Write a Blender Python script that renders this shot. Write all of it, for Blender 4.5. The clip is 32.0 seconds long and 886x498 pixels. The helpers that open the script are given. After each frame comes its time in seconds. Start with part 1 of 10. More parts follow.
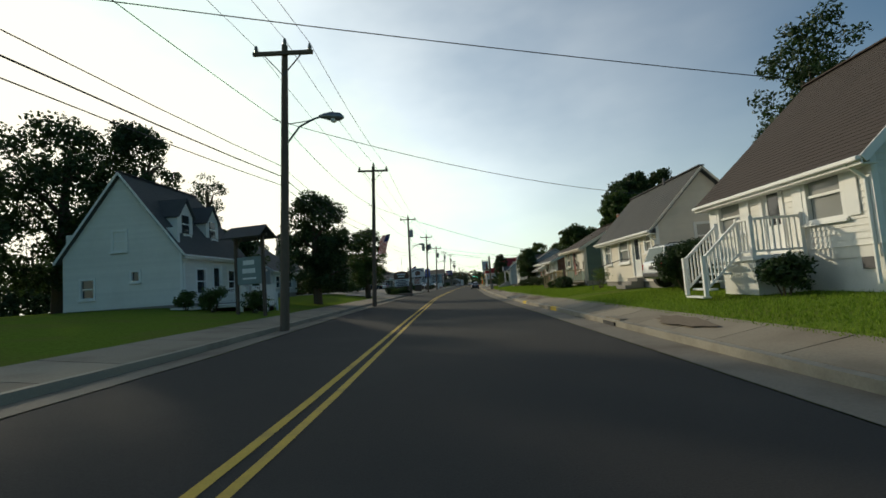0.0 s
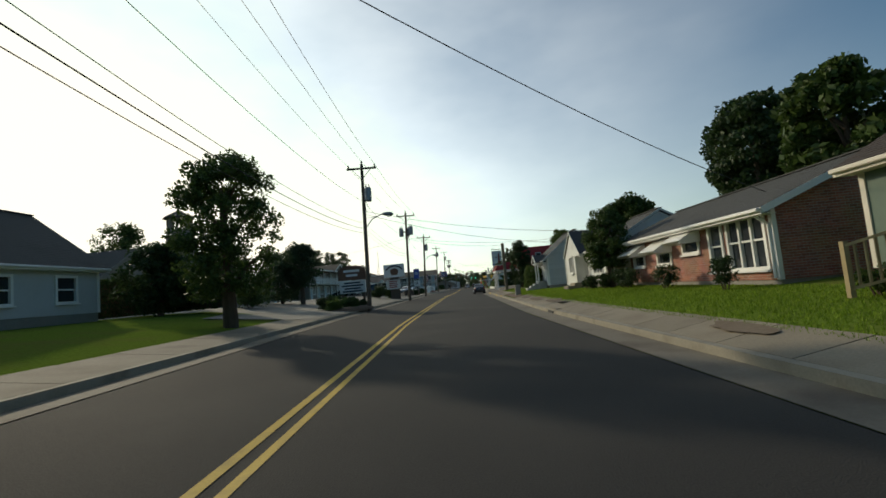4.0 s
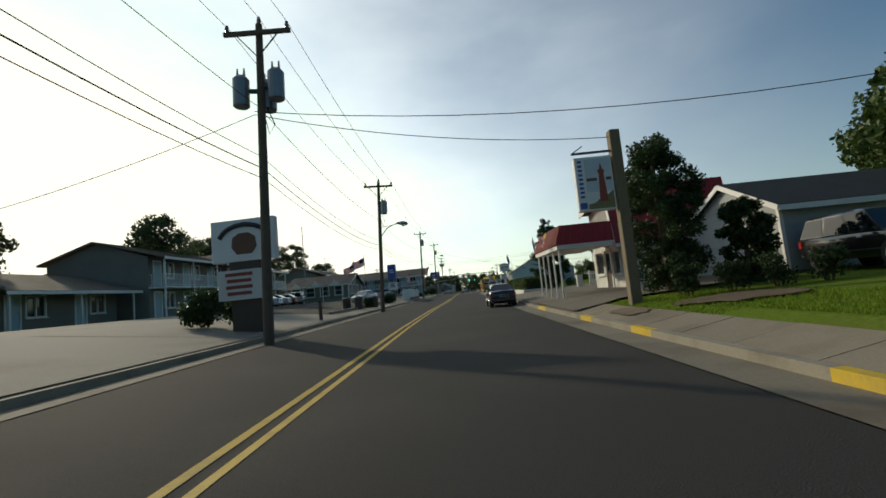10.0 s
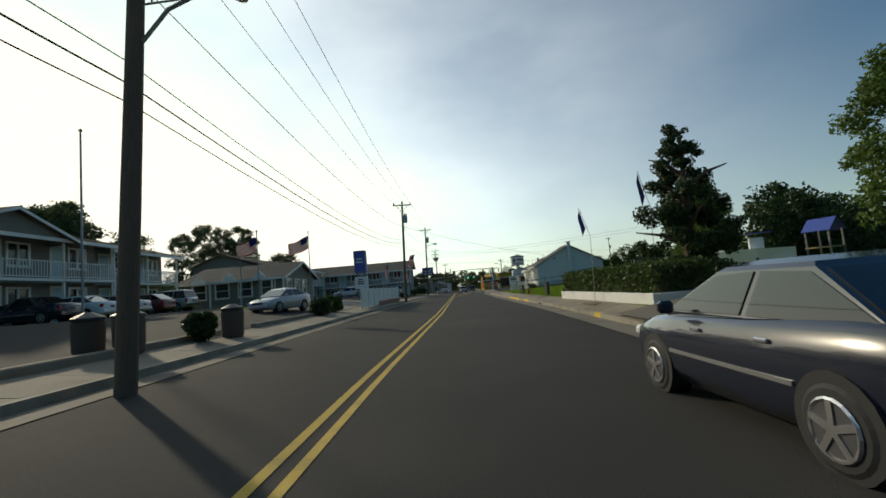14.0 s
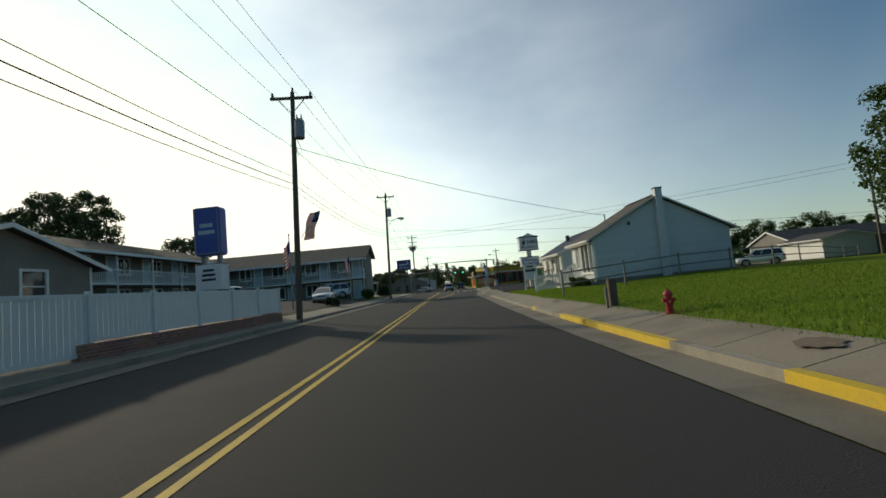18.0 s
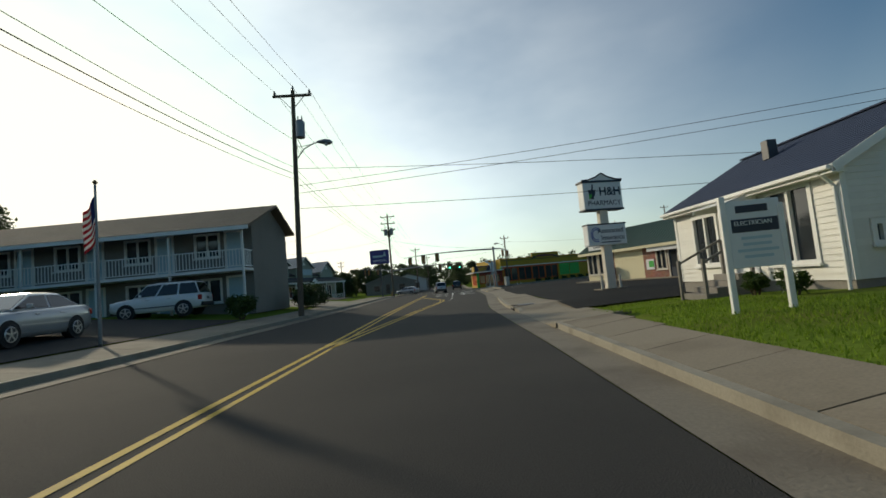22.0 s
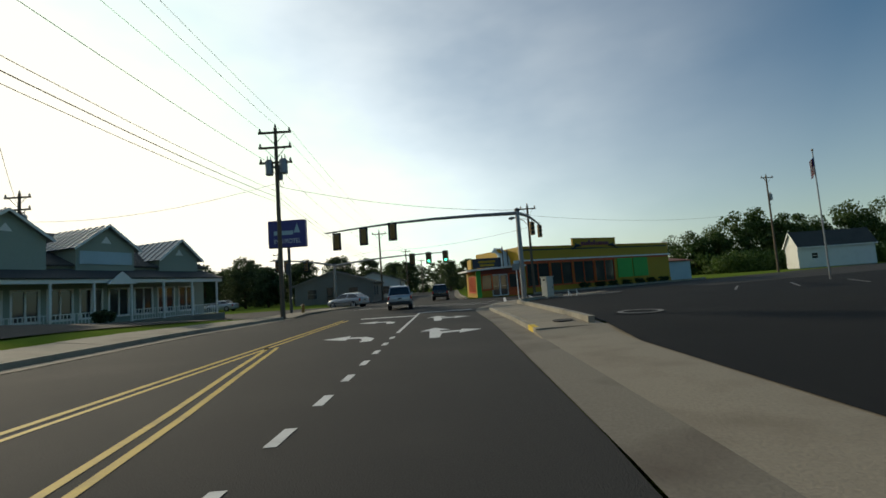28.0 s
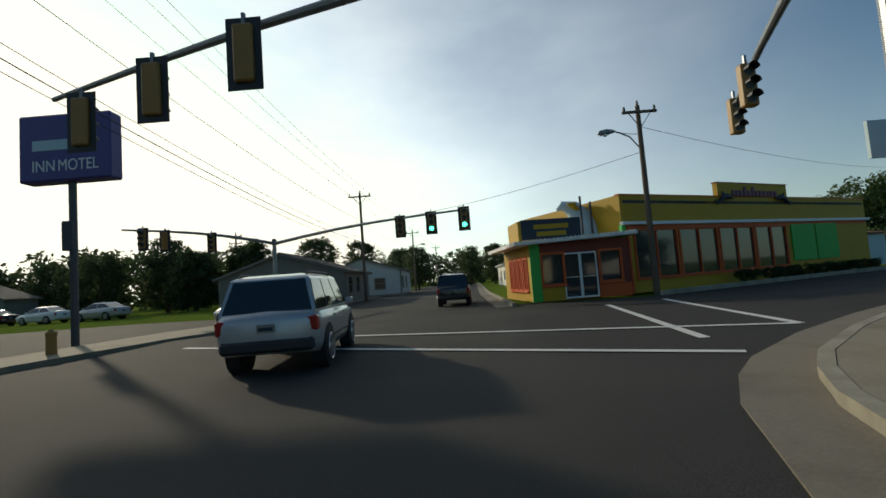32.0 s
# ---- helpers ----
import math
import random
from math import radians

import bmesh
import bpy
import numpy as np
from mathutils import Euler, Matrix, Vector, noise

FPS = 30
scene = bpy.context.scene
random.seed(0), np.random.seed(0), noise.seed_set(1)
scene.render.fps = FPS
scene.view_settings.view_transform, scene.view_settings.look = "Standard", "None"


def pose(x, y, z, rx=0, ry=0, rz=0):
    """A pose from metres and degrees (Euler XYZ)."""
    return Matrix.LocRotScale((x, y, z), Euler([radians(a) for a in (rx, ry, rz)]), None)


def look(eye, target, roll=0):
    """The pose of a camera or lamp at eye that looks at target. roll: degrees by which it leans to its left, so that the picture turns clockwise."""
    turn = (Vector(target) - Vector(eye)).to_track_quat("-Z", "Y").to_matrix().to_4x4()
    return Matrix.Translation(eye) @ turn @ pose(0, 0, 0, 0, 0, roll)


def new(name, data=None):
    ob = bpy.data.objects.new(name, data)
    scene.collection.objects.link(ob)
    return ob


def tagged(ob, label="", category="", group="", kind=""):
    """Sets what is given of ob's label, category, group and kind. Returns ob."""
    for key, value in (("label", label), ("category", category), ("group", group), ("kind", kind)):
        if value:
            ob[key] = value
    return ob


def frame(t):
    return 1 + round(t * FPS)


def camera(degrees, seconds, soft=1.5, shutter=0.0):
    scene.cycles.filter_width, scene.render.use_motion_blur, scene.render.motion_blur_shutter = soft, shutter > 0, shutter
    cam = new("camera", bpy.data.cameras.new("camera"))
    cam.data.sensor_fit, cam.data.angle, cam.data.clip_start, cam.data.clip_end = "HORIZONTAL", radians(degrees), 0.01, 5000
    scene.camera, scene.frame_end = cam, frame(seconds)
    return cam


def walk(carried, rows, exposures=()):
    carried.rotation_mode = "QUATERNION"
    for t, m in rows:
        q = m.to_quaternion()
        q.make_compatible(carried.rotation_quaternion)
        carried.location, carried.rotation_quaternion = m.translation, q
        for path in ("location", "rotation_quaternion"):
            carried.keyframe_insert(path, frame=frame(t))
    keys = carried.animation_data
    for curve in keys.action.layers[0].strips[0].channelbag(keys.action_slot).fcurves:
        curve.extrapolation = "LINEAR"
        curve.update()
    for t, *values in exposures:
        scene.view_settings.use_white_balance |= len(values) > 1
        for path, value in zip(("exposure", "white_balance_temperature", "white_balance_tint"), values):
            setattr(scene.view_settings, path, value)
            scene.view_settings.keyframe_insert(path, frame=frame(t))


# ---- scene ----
cam = camera(88.87, 32.0, soft=1.6)
PATH = [
    (0, (-2.099, 0.000, 1.357), (-2.503, 9.961, 2.140), -4.16),
    (0.5, (-2.174, 3.655, 1.342), (-2.505, 13.617, 2.151), -4.32),
    (1, (-2.197, 7.074, 1.348), (-2.453, 17.038, 2.160), -4.83),
    (1.5, (-2.205, 10.524, 1.349), (-2.395, 20.488, 2.175), -5.02),
    (2, (-2.238, 13.834, 1.355), (-2.424, 23.799, 2.172), -4.86),
    (2.5, (-2.310, 17.048, 1.369), (-2.549, 27.011, 2.193), -4.57),
    (3, (-2.412, 20.341, 1.352), (-2.677, 30.303, 2.191), -4.89),
    (3.5, (-2.537, 23.584, 1.354), (-2.820, 33.545, 2.188), -5.39),
    (5.5, (-3.198, 35.172, 1.391), (-3.418, 45.132, 2.253), -4.78),
    (6, (-3.236, 38.463, 1.404), (-3.427, 48.426, 2.239), -4.89),
    (6.5, (-3.218, 41.668, 1.401), (-3.374, 51.629, 2.273), -5.08),
    (7, (-3.224, 44.721, 1.354), (-3.338, 54.686, 2.182), -5.33),
    (7.5, (-3.198, 47.627, 1.294), (-3.269, 57.588, 2.172), -5.30),
    (8, (-3.111, 50.788, 1.309), (-3.173, 60.754, 2.136), -5.15),
    (8.5, (-2.979, 53.661, 1.303), (-3.042, 63.622, 2.191), -5.15),
    (9, (-2.832, 56.498, 1.271), (-2.886, 66.458, 2.161), -5.38),
    (9.5, (-2.755, 59.590, 1.279), (-2.850, 69.544, 2.236), -5.47),
    (10, (-2.728, 62.548, 1.276), (-2.889, 72.504, 2.193), -5.65),
    (10.5, (-2.773, 65.473, 1.254), (-3.006, 75.428, 2.174), -5.75),
    (11, (-2.785, 68.410, 1.277), (-3.075, 78.364, 2.192), -5.63),
    (11.5, (-2.803, 71.382, 1.321), (-3.125, 81.335, 2.227), -5.32),
    (12, (-2.838, 74.513, 1.343), (-3.197, 84.467, 2.227), -5.30),
    (12.5, (-2.902, 77.581, 1.402), (-3.275, 87.533, 2.304), -4.81),
    (13, (-2.994, 80.780, 1.420), (-3.284, 90.738, 2.331), -4.66),
    (13.5, (-3.049, 83.900, 1.400), (-3.240, 93.867, 2.241), -4.54),
    (14, (-3.026, 87.080, 1.358), (-3.093, 97.041, 2.238), -4.90),
    (14.5, (-2.910, 90.250, 1.380), (-2.865, 100.211, 2.256), -4.70),
    (16.5, (-1.851, 103.465, 1.363), (-1.620, 113.431, 2.155), -5.31),
    (17, (-1.631, 107.327, 1.360), (-1.429, 117.294, 2.147), -5.39),
    (17.5, (-1.433, 111.183, 1.366), (-1.255, 121.153, 2.124), -5.45),
    (18, (-1.260, 114.962, 1.342), (-1.103, 124.929, 2.143), -5.39),
    (18.5, (-1.098, 118.601, 1.338), (-0.957, 128.573, 2.064), -5.80),
    (19, (-0.946, 122.171, 1.291), (-0.821, 132.140, 2.065), -6.17),
    (19.5, (-0.772, 125.495, 1.283), (-0.663, 135.459, 2.131), -5.03),
    (20, (-0.579, 128.824, 1.372), (-0.447, 138.792, 2.156), -5.40),
    (20.5, (-0.389, 132.490, 1.367), (-0.235, 142.458, 2.157), -5.45),
    (21, (-0.191, 135.782, 1.375), (-0.018, 145.750, 2.154), -5.64),
    (21.5, (0.010, 139.029, 1.364), (0.200, 148.998, 2.125), -5.33),
    (22, (0.220, 142.317, 1.362), (0.430, 152.286, 2.123), -5.39),
    (22.5, (0.408, 145.462, 1.354), (0.646, 155.431, 2.104), -5.45),
    (23, (0.570, 148.409, 1.329), (0.839, 158.377, 2.077), -5.39),
    (23.5, (0.743, 151.387, 1.290), (1.056, 161.351, 2.075), -5.35),
    (24, (0.966, 154.202, 1.302), (1.325, 164.165, 2.085), -5.75),
    (24.5, (1.188, 156.712, 1.299), (1.593, 166.677, 2.034), -5.98),
    (25, (1.374, 159.366, 1.338), (1.791, 169.335, 2.008), -4.95),
    (25.5, (1.608, 162.765, 1.354), (2.060, 172.728, 2.085), -4.78),
    (27.5, (2.846, 175.794, 1.377), (3.259, 185.759, 2.115), -4.29),
    (28, (3.077, 179.032, 1.335), (3.379, 188.993, 2.169), -4.15),
    (28.5, (3.270, 181.968, 1.332), (3.436, 191.935, 2.127), -4.11),
    (29, (3.460, 185.046, 1.369), (3.473, 195.020, 2.081), -4.08),
    (29.5, (3.609, 188.009, 1.376), (3.523, 197.982, 2.103), -4.10),
    (30, (3.711, 190.899, 1.346), (3.553, 200.872, 2.061), -4.18),
    (30.5, (3.779, 193.940, 1.351), (3.599, 203.913, 2.063), -4.21),
    (31, (3.833, 196.948, 1.317), (3.644, 206.920, 2.046), -4.19),
    (31.5, (3.866, 199.715, 1.297), (3.690, 209.688, 2.002), -4.25),
    (32, (3.841, 202.557, 1.308), (3.691, 212.531, 2.011), -4.28),
]
# the plan below is drawn in units of 1.08 m
UNIT = 1.08
EXPOSURES = [(0.0, 0.0, 7250, 4), (32.0, 0.0, 7250, 4)]
walk(cam, [(t, look([c * UNIT for c in eye], [c * UNIT for c in target], roll)) for t, eye, target, roll in PATH], EXPOSURES)

# ---- light: hazy morning sun ahead on the far side of the street ----
SUN = Vector((-0.655, 0.675, 0.345)).normalized()
SUN_ELEVATION = math.asin(SUN.z)
world = bpy.data.worlds.new("sky")
scene.world = world
world.use_nodes = True
wn, wl = world.node_tree.nodes, world.node_tree.links
wn.clear()


sky = wn.new("ShaderNodeTexSky")
sky.sky_type, sky.sun_disc = "NISHITA", False
sky.sun_elevation = SUN_ELEVATION
sky.sun_rotation = math.atan2(SUN.x, SUN.y)
sky.air_density, sky.dust_density, sky.ozone_density = 1.3, 0.7, 3.0
coord = wn.new("ShaderNodeTexCoord")
# thin broken cloud, stretched along the horizon
mapped = wn.new("ShaderNodeMapping")
mapped.inputs["Scale"].default_value = (1.0, 1.0, 2.2)
wl.new(coord.outputs["Generated"], mapped.inputs["Vector"])
cloud = wn.new("ShaderNodeTexNoise")
cloud.inputs["Scale"].default_value, cloud.inputs["Detail"].default_value = 1.5, 5.0
cloud.inputs["Roughness"].default_value = 0.52
wl.new(mapped.outputs["Vector"], cloud.inputs["Vector"])
cover = wn.new("ShaderNodeMapRange")
cover.inputs["From Min"].default_value, cover.inputs["From Max"].default_value = 0.3, 0.85
wl.new(cloud.outputs["Fac"], cover.inputs["Value"])
# haze glow round the sun and along the horizon
dot = wn.new("ShaderNodeVectorMath")
dot.operation = "DOT_PRODUCT"
wl.new(coord.outputs["Generated"], dot.inputs[0])
dot.inputs[1].default_value = SUN
glow = wn.new("ShaderNodeMapRange")
glow.inputs["From Min"].default_value, glow.inputs["From Max"].default_value = 0.25, 1.0
wl.new(dot.outputs["Value"], glow.inputs["Value"])
power = wn.new("ShaderNodeMath")
power.operation = "POWER"
power.inputs[1].default_value = 2.1
wl.new(glow.outputs["Result"], power.inputs[0])
split = wn.new("ShaderNodeSeparateXYZ")
wl.new(coord.outputs["Generated"], split.inputs[0])
low = wn.new("ShaderNodeMapRange")
low.inputs["From Min"].default_value, low.inputs["From Max"].default_value = 0.62, -0.02
wl.new(split.outputs["Z"], low.inputs["Value"])
lowp = wn.new("ShaderNodeMath")
lowp.operation = "POWER"
lowp.inputs[1].default_value = 2.1
wl.new(low.outputs["Result"], lowp.inputs[0])
CLOUD_LIGHT, GLOW_LIGHT, HAZE_LIGHT = 8.0, 7.4, 6.7


def scaled(socket, strength, colour):
    m = wn.new("ShaderNodeVectorMath")
    m.operation = "SCALE"
    m.inputs[0].default_value = [c * strength for c in colour]
    wl.new(socket, m.inputs["Scale"])
    return m.outputs["Vector"]


def added(a, b):
    m = wn.new("ShaderNodeVectorMath")
    m.operation = "ADD"
    wl.new(a, m.inputs[0])
    wl.new(b, m.inputs[1])
    return m.outputs["Vector"]


near_sun = wn.new("ShaderNodeMapRange")
near_sun.inputs["From Min"].default_value, near_sun.inputs["From Max"].default_value = 0.12, 0.8
near_sun.inputs["To Min"].default_value = 0.0
wl.new(dot.outputs["Value"], near_sun.inputs["Value"])
thin = wn.new("ShaderNodeMath")
thin.operation = "MULTIPLY"
wl.new(near_sun.outputs["Result"], thin.inputs[0])
wl.new(cover.outputs["Result"], thin.inputs[1])
# the horizon haze is thickest under the sun and thins out behind
hazy = wn.new("ShaderNodeMapRange")
hazy.inputs["From Min"].default_value, hazy.inputs["From Max"].default_value = -0.45, 0.8
hazy.inputs["To Min"].default_value = 0.42
wl.new(dot.outputs["Value"], hazy.inputs["Value"])
haze = wn.new("ShaderNodeMath")
haze.operation = "MULTIPLY"
wl.new(hazy.outputs["Result"], haze.inputs[0])
wl.new(lowp.outputs["Value"], haze.inputs[1])
veil = added(scaled(thin.outputs["Value"], CLOUD_LIGHT, (1.0, 0.965, 0.92)), scaled(haze.outputs["Value"], HAZE_LIGHT, (1.1, 0.96, 0.88)))
veil = added(veil, scaled(power.outputs["Value"], GLOW_LIGHT, (1.0, 0.97, 0.9)))
clear = wn.new("ShaderNodeVectorMath")
clear.operation = "MULTIPLY"
clear.inputs[1].default_value = (0.36, 0.82, 1.12)
wl.new(sky.outputs["Color"], clear.inputs[0])
total = added(clear.outputs["Vector"], veil)
level = wn.new("ShaderNodeVectorMath")
level.operation = "MINIMUM"
level.inputs[1].default_value = (16.0, 15.6, 14.8)
wl.new(total, level.inputs[0])
total = level.outputs["Vector"]
back = wn.new("ShaderNodeBackground")
back.inputs["Strength"].default_value = 0.075
wl.new(total, back.inputs["Color"])
wout = wn.new("ShaderNodeOutputWorld")
wl.new(back.outputs["Background"], wout.inputs["Surface"])

sun_data = bpy.data.lights.new("sun", "SUN")
sun_data.energy, sun_data.angle, sun_data.color = 2.3, radians(1.6), (1.0, 0.89, 0.74)
sun = new("sun", sun_data)
sun.matrix_world = look(SUN * 100, (0, 0, 0))


# ---- materials ----
def material(name, colour, rough=0.7, vary=0.15, grain=6.0, bump=0.15, metal=0.0, stain=0.2, stain_scale=0.5, tint=None, spec=0.4, random_tone=0.0, coat=0.0, stretch=(1, 1, 1)):
    """A surface with fine grain, broad stains, relief and a tone that differs a little from piece to piece."""
    m = bpy.data.materials.new(name)
    m.use_nodes = True
    nt = m.node_tree
    n, l = nt.nodes, nt.links
    bsdf = n["Principled BSDF"]
    bsdf.inputs["Roughness"].default_value, bsdf.inputs["Metallic"].default_value = rough, metal
    bsdf.inputs["Specular IOR Level"].default_value, bsdf.inputs["Coat Weight"].default_value = spec, coat
    tc = n.new("ShaderNodeTexCoord")
    mp = n.new("ShaderNodeMapping")
    mp.inputs["Scale"].default_value = stretch
    l.new(tc.outputs["Object"], mp.inputs["Vector"])
    fine = n.new("ShaderNodeTexNoise")
    fine.inputs["Scale"].default_value, fine.inputs["Detail"].default_value = grain, 5.0
    broad = n.new("ShaderNodeTexNoise")
    broad.inputs["Scale"].default_value, broad.inputs["Detail"].default_value = stain_scale, 4.0
    l.new(mp.outputs["Vector"], fine.inputs["Vector"])
    l.new(tc.outputs["Object"], broad.inputs["Vector"])
    dark = [c * (1 - vary) for c in colour]
    light = [min(1.0, c * (1 + vary)) for c in colour]
    mix = n.new("ShaderNodeMix")
    mix.data_type = "RGBA"
    mix.inputs["A"].default_value, mix.inputs["B"].default_value = (*dark, 1), (*light, 1)
    l.new(fine.outputs["Fac"], mix.inputs["Factor"])
    worn = n.new("ShaderNodeMix")
    worn.data_type = "RGBA"
    worn.inputs["B"].default_value = (*(tint or [c * 0.55 for c in colour]), 1)
    ramp = n.new("ShaderNodeMapRange")
    ramp.inputs["From Min"].default_value, ramp.inputs["From Max"].default_value, ramp.inputs["To Max"].default_value = 0.48, 0.75, stain
    l.new(broad.outputs["Fac"], ramp.inputs["Value"])
    l.new(ramp.outputs["Result"], worn.inputs["Factor"])
    l.new(mix.outputs["Result"], worn.inputs["A"])
    out = worn.outputs["Result"]
    if random_tone:
        info = n.new("ShaderNodeObjectInfo")
        hsv = n.new("ShaderNodeHueSaturation")
        tone = n.new("ShaderNodeMapRange")
        tone.inputs["To Min"].default_value, tone.inputs["To Max"].default_value = 1 - random_tone, 1 + random_tone
        l.new(info.outputs["Random"], tone.inputs["Value"])
        l.new(tone.outputs["Result"], hsv.inputs["Value"])
        l.new(out, hsv.inputs["Color"])
        out = hsv.outputs["Color"]
    l.new(out, bsdf.inputs["Base Color"])
    if bump:
        b = n.new("ShaderNodeBump")
        b.inputs["Strength"].default_value, b.inputs["Distance"].default_value = bump, 0.02
        l.new(fine.outputs["Fac"], b.inputs["Height"])
        l.new(b.outputs["Normal"], bsdf.inputs["Normal"])
    return m


def leaf_material(name, colour, light, rough=0.55, through_light=0.3):
    m = bpy.data.materials.new(name)
    m.use_nodes = True
    n, l = m.node_tree.nodes, m.node_tree.links
    bsdf = n["Principled BSDF"]
    bsdf.inputs["Roughness"].default_value, bsdf.inputs["Specular IOR Level"].default_value = rough, 0.3
    geo = n.new("ShaderNodeNewGeometry")
    mix = n.new("ShaderNodeMix")
    mix.data_type = "RGBA"
    mix.inputs["A"].default_value, mix.inputs["B"].default_value = (*colour, 1), (*light, 1)
    l.new(geo.outputs["Random Per Island"], mix.inputs["Factor"])
    l.new(mix.outputs["Result"], bsdf.inputs["Base Color"])
    trans = n.new("ShaderNodeBsdfTranslucent")
    l.new(mix.outputs["Result"], trans.inputs["Color"])
    both = n.new("ShaderNodeMixShader")
    both.inputs["Fac"].default_value = through_light
    l.new(bsdf.outputs["BSDF"], both.inputs[1])
    l.new(trans.outputs["BSDF"], both.inputs[2])
    l.new(both.outputs["Shader"], n["Material Output"].inputs["Surface"])
    return m


def glass_material(name, colour=(0.02, 0.025, 0.03), rough=0.04):
    m = bpy.data.materials.new(name)
    m.use_nodes = True
    b = m.node_tree.nodes["Principled BSDF"]
    b.inputs["Base Color"].default_value, b.inputs["Roughness"].default_value = (*colour, 1), rough
    b.inputs["Specular IOR Level"].default_value = 0.8
    return m


def lit_material(name, colour, strength):
    m = bpy.data.materials.new(name)
    m.use_nodes = True
    b = m.node_tree.nodes["Principled BSDF"]
    b.inputs["Base Color"].default_value = (*colour, 1)
    b.inputs["Emission Color"].default_value, b.inputs["Emission Strength"].default_value = (*colour, 1), strength
    return m


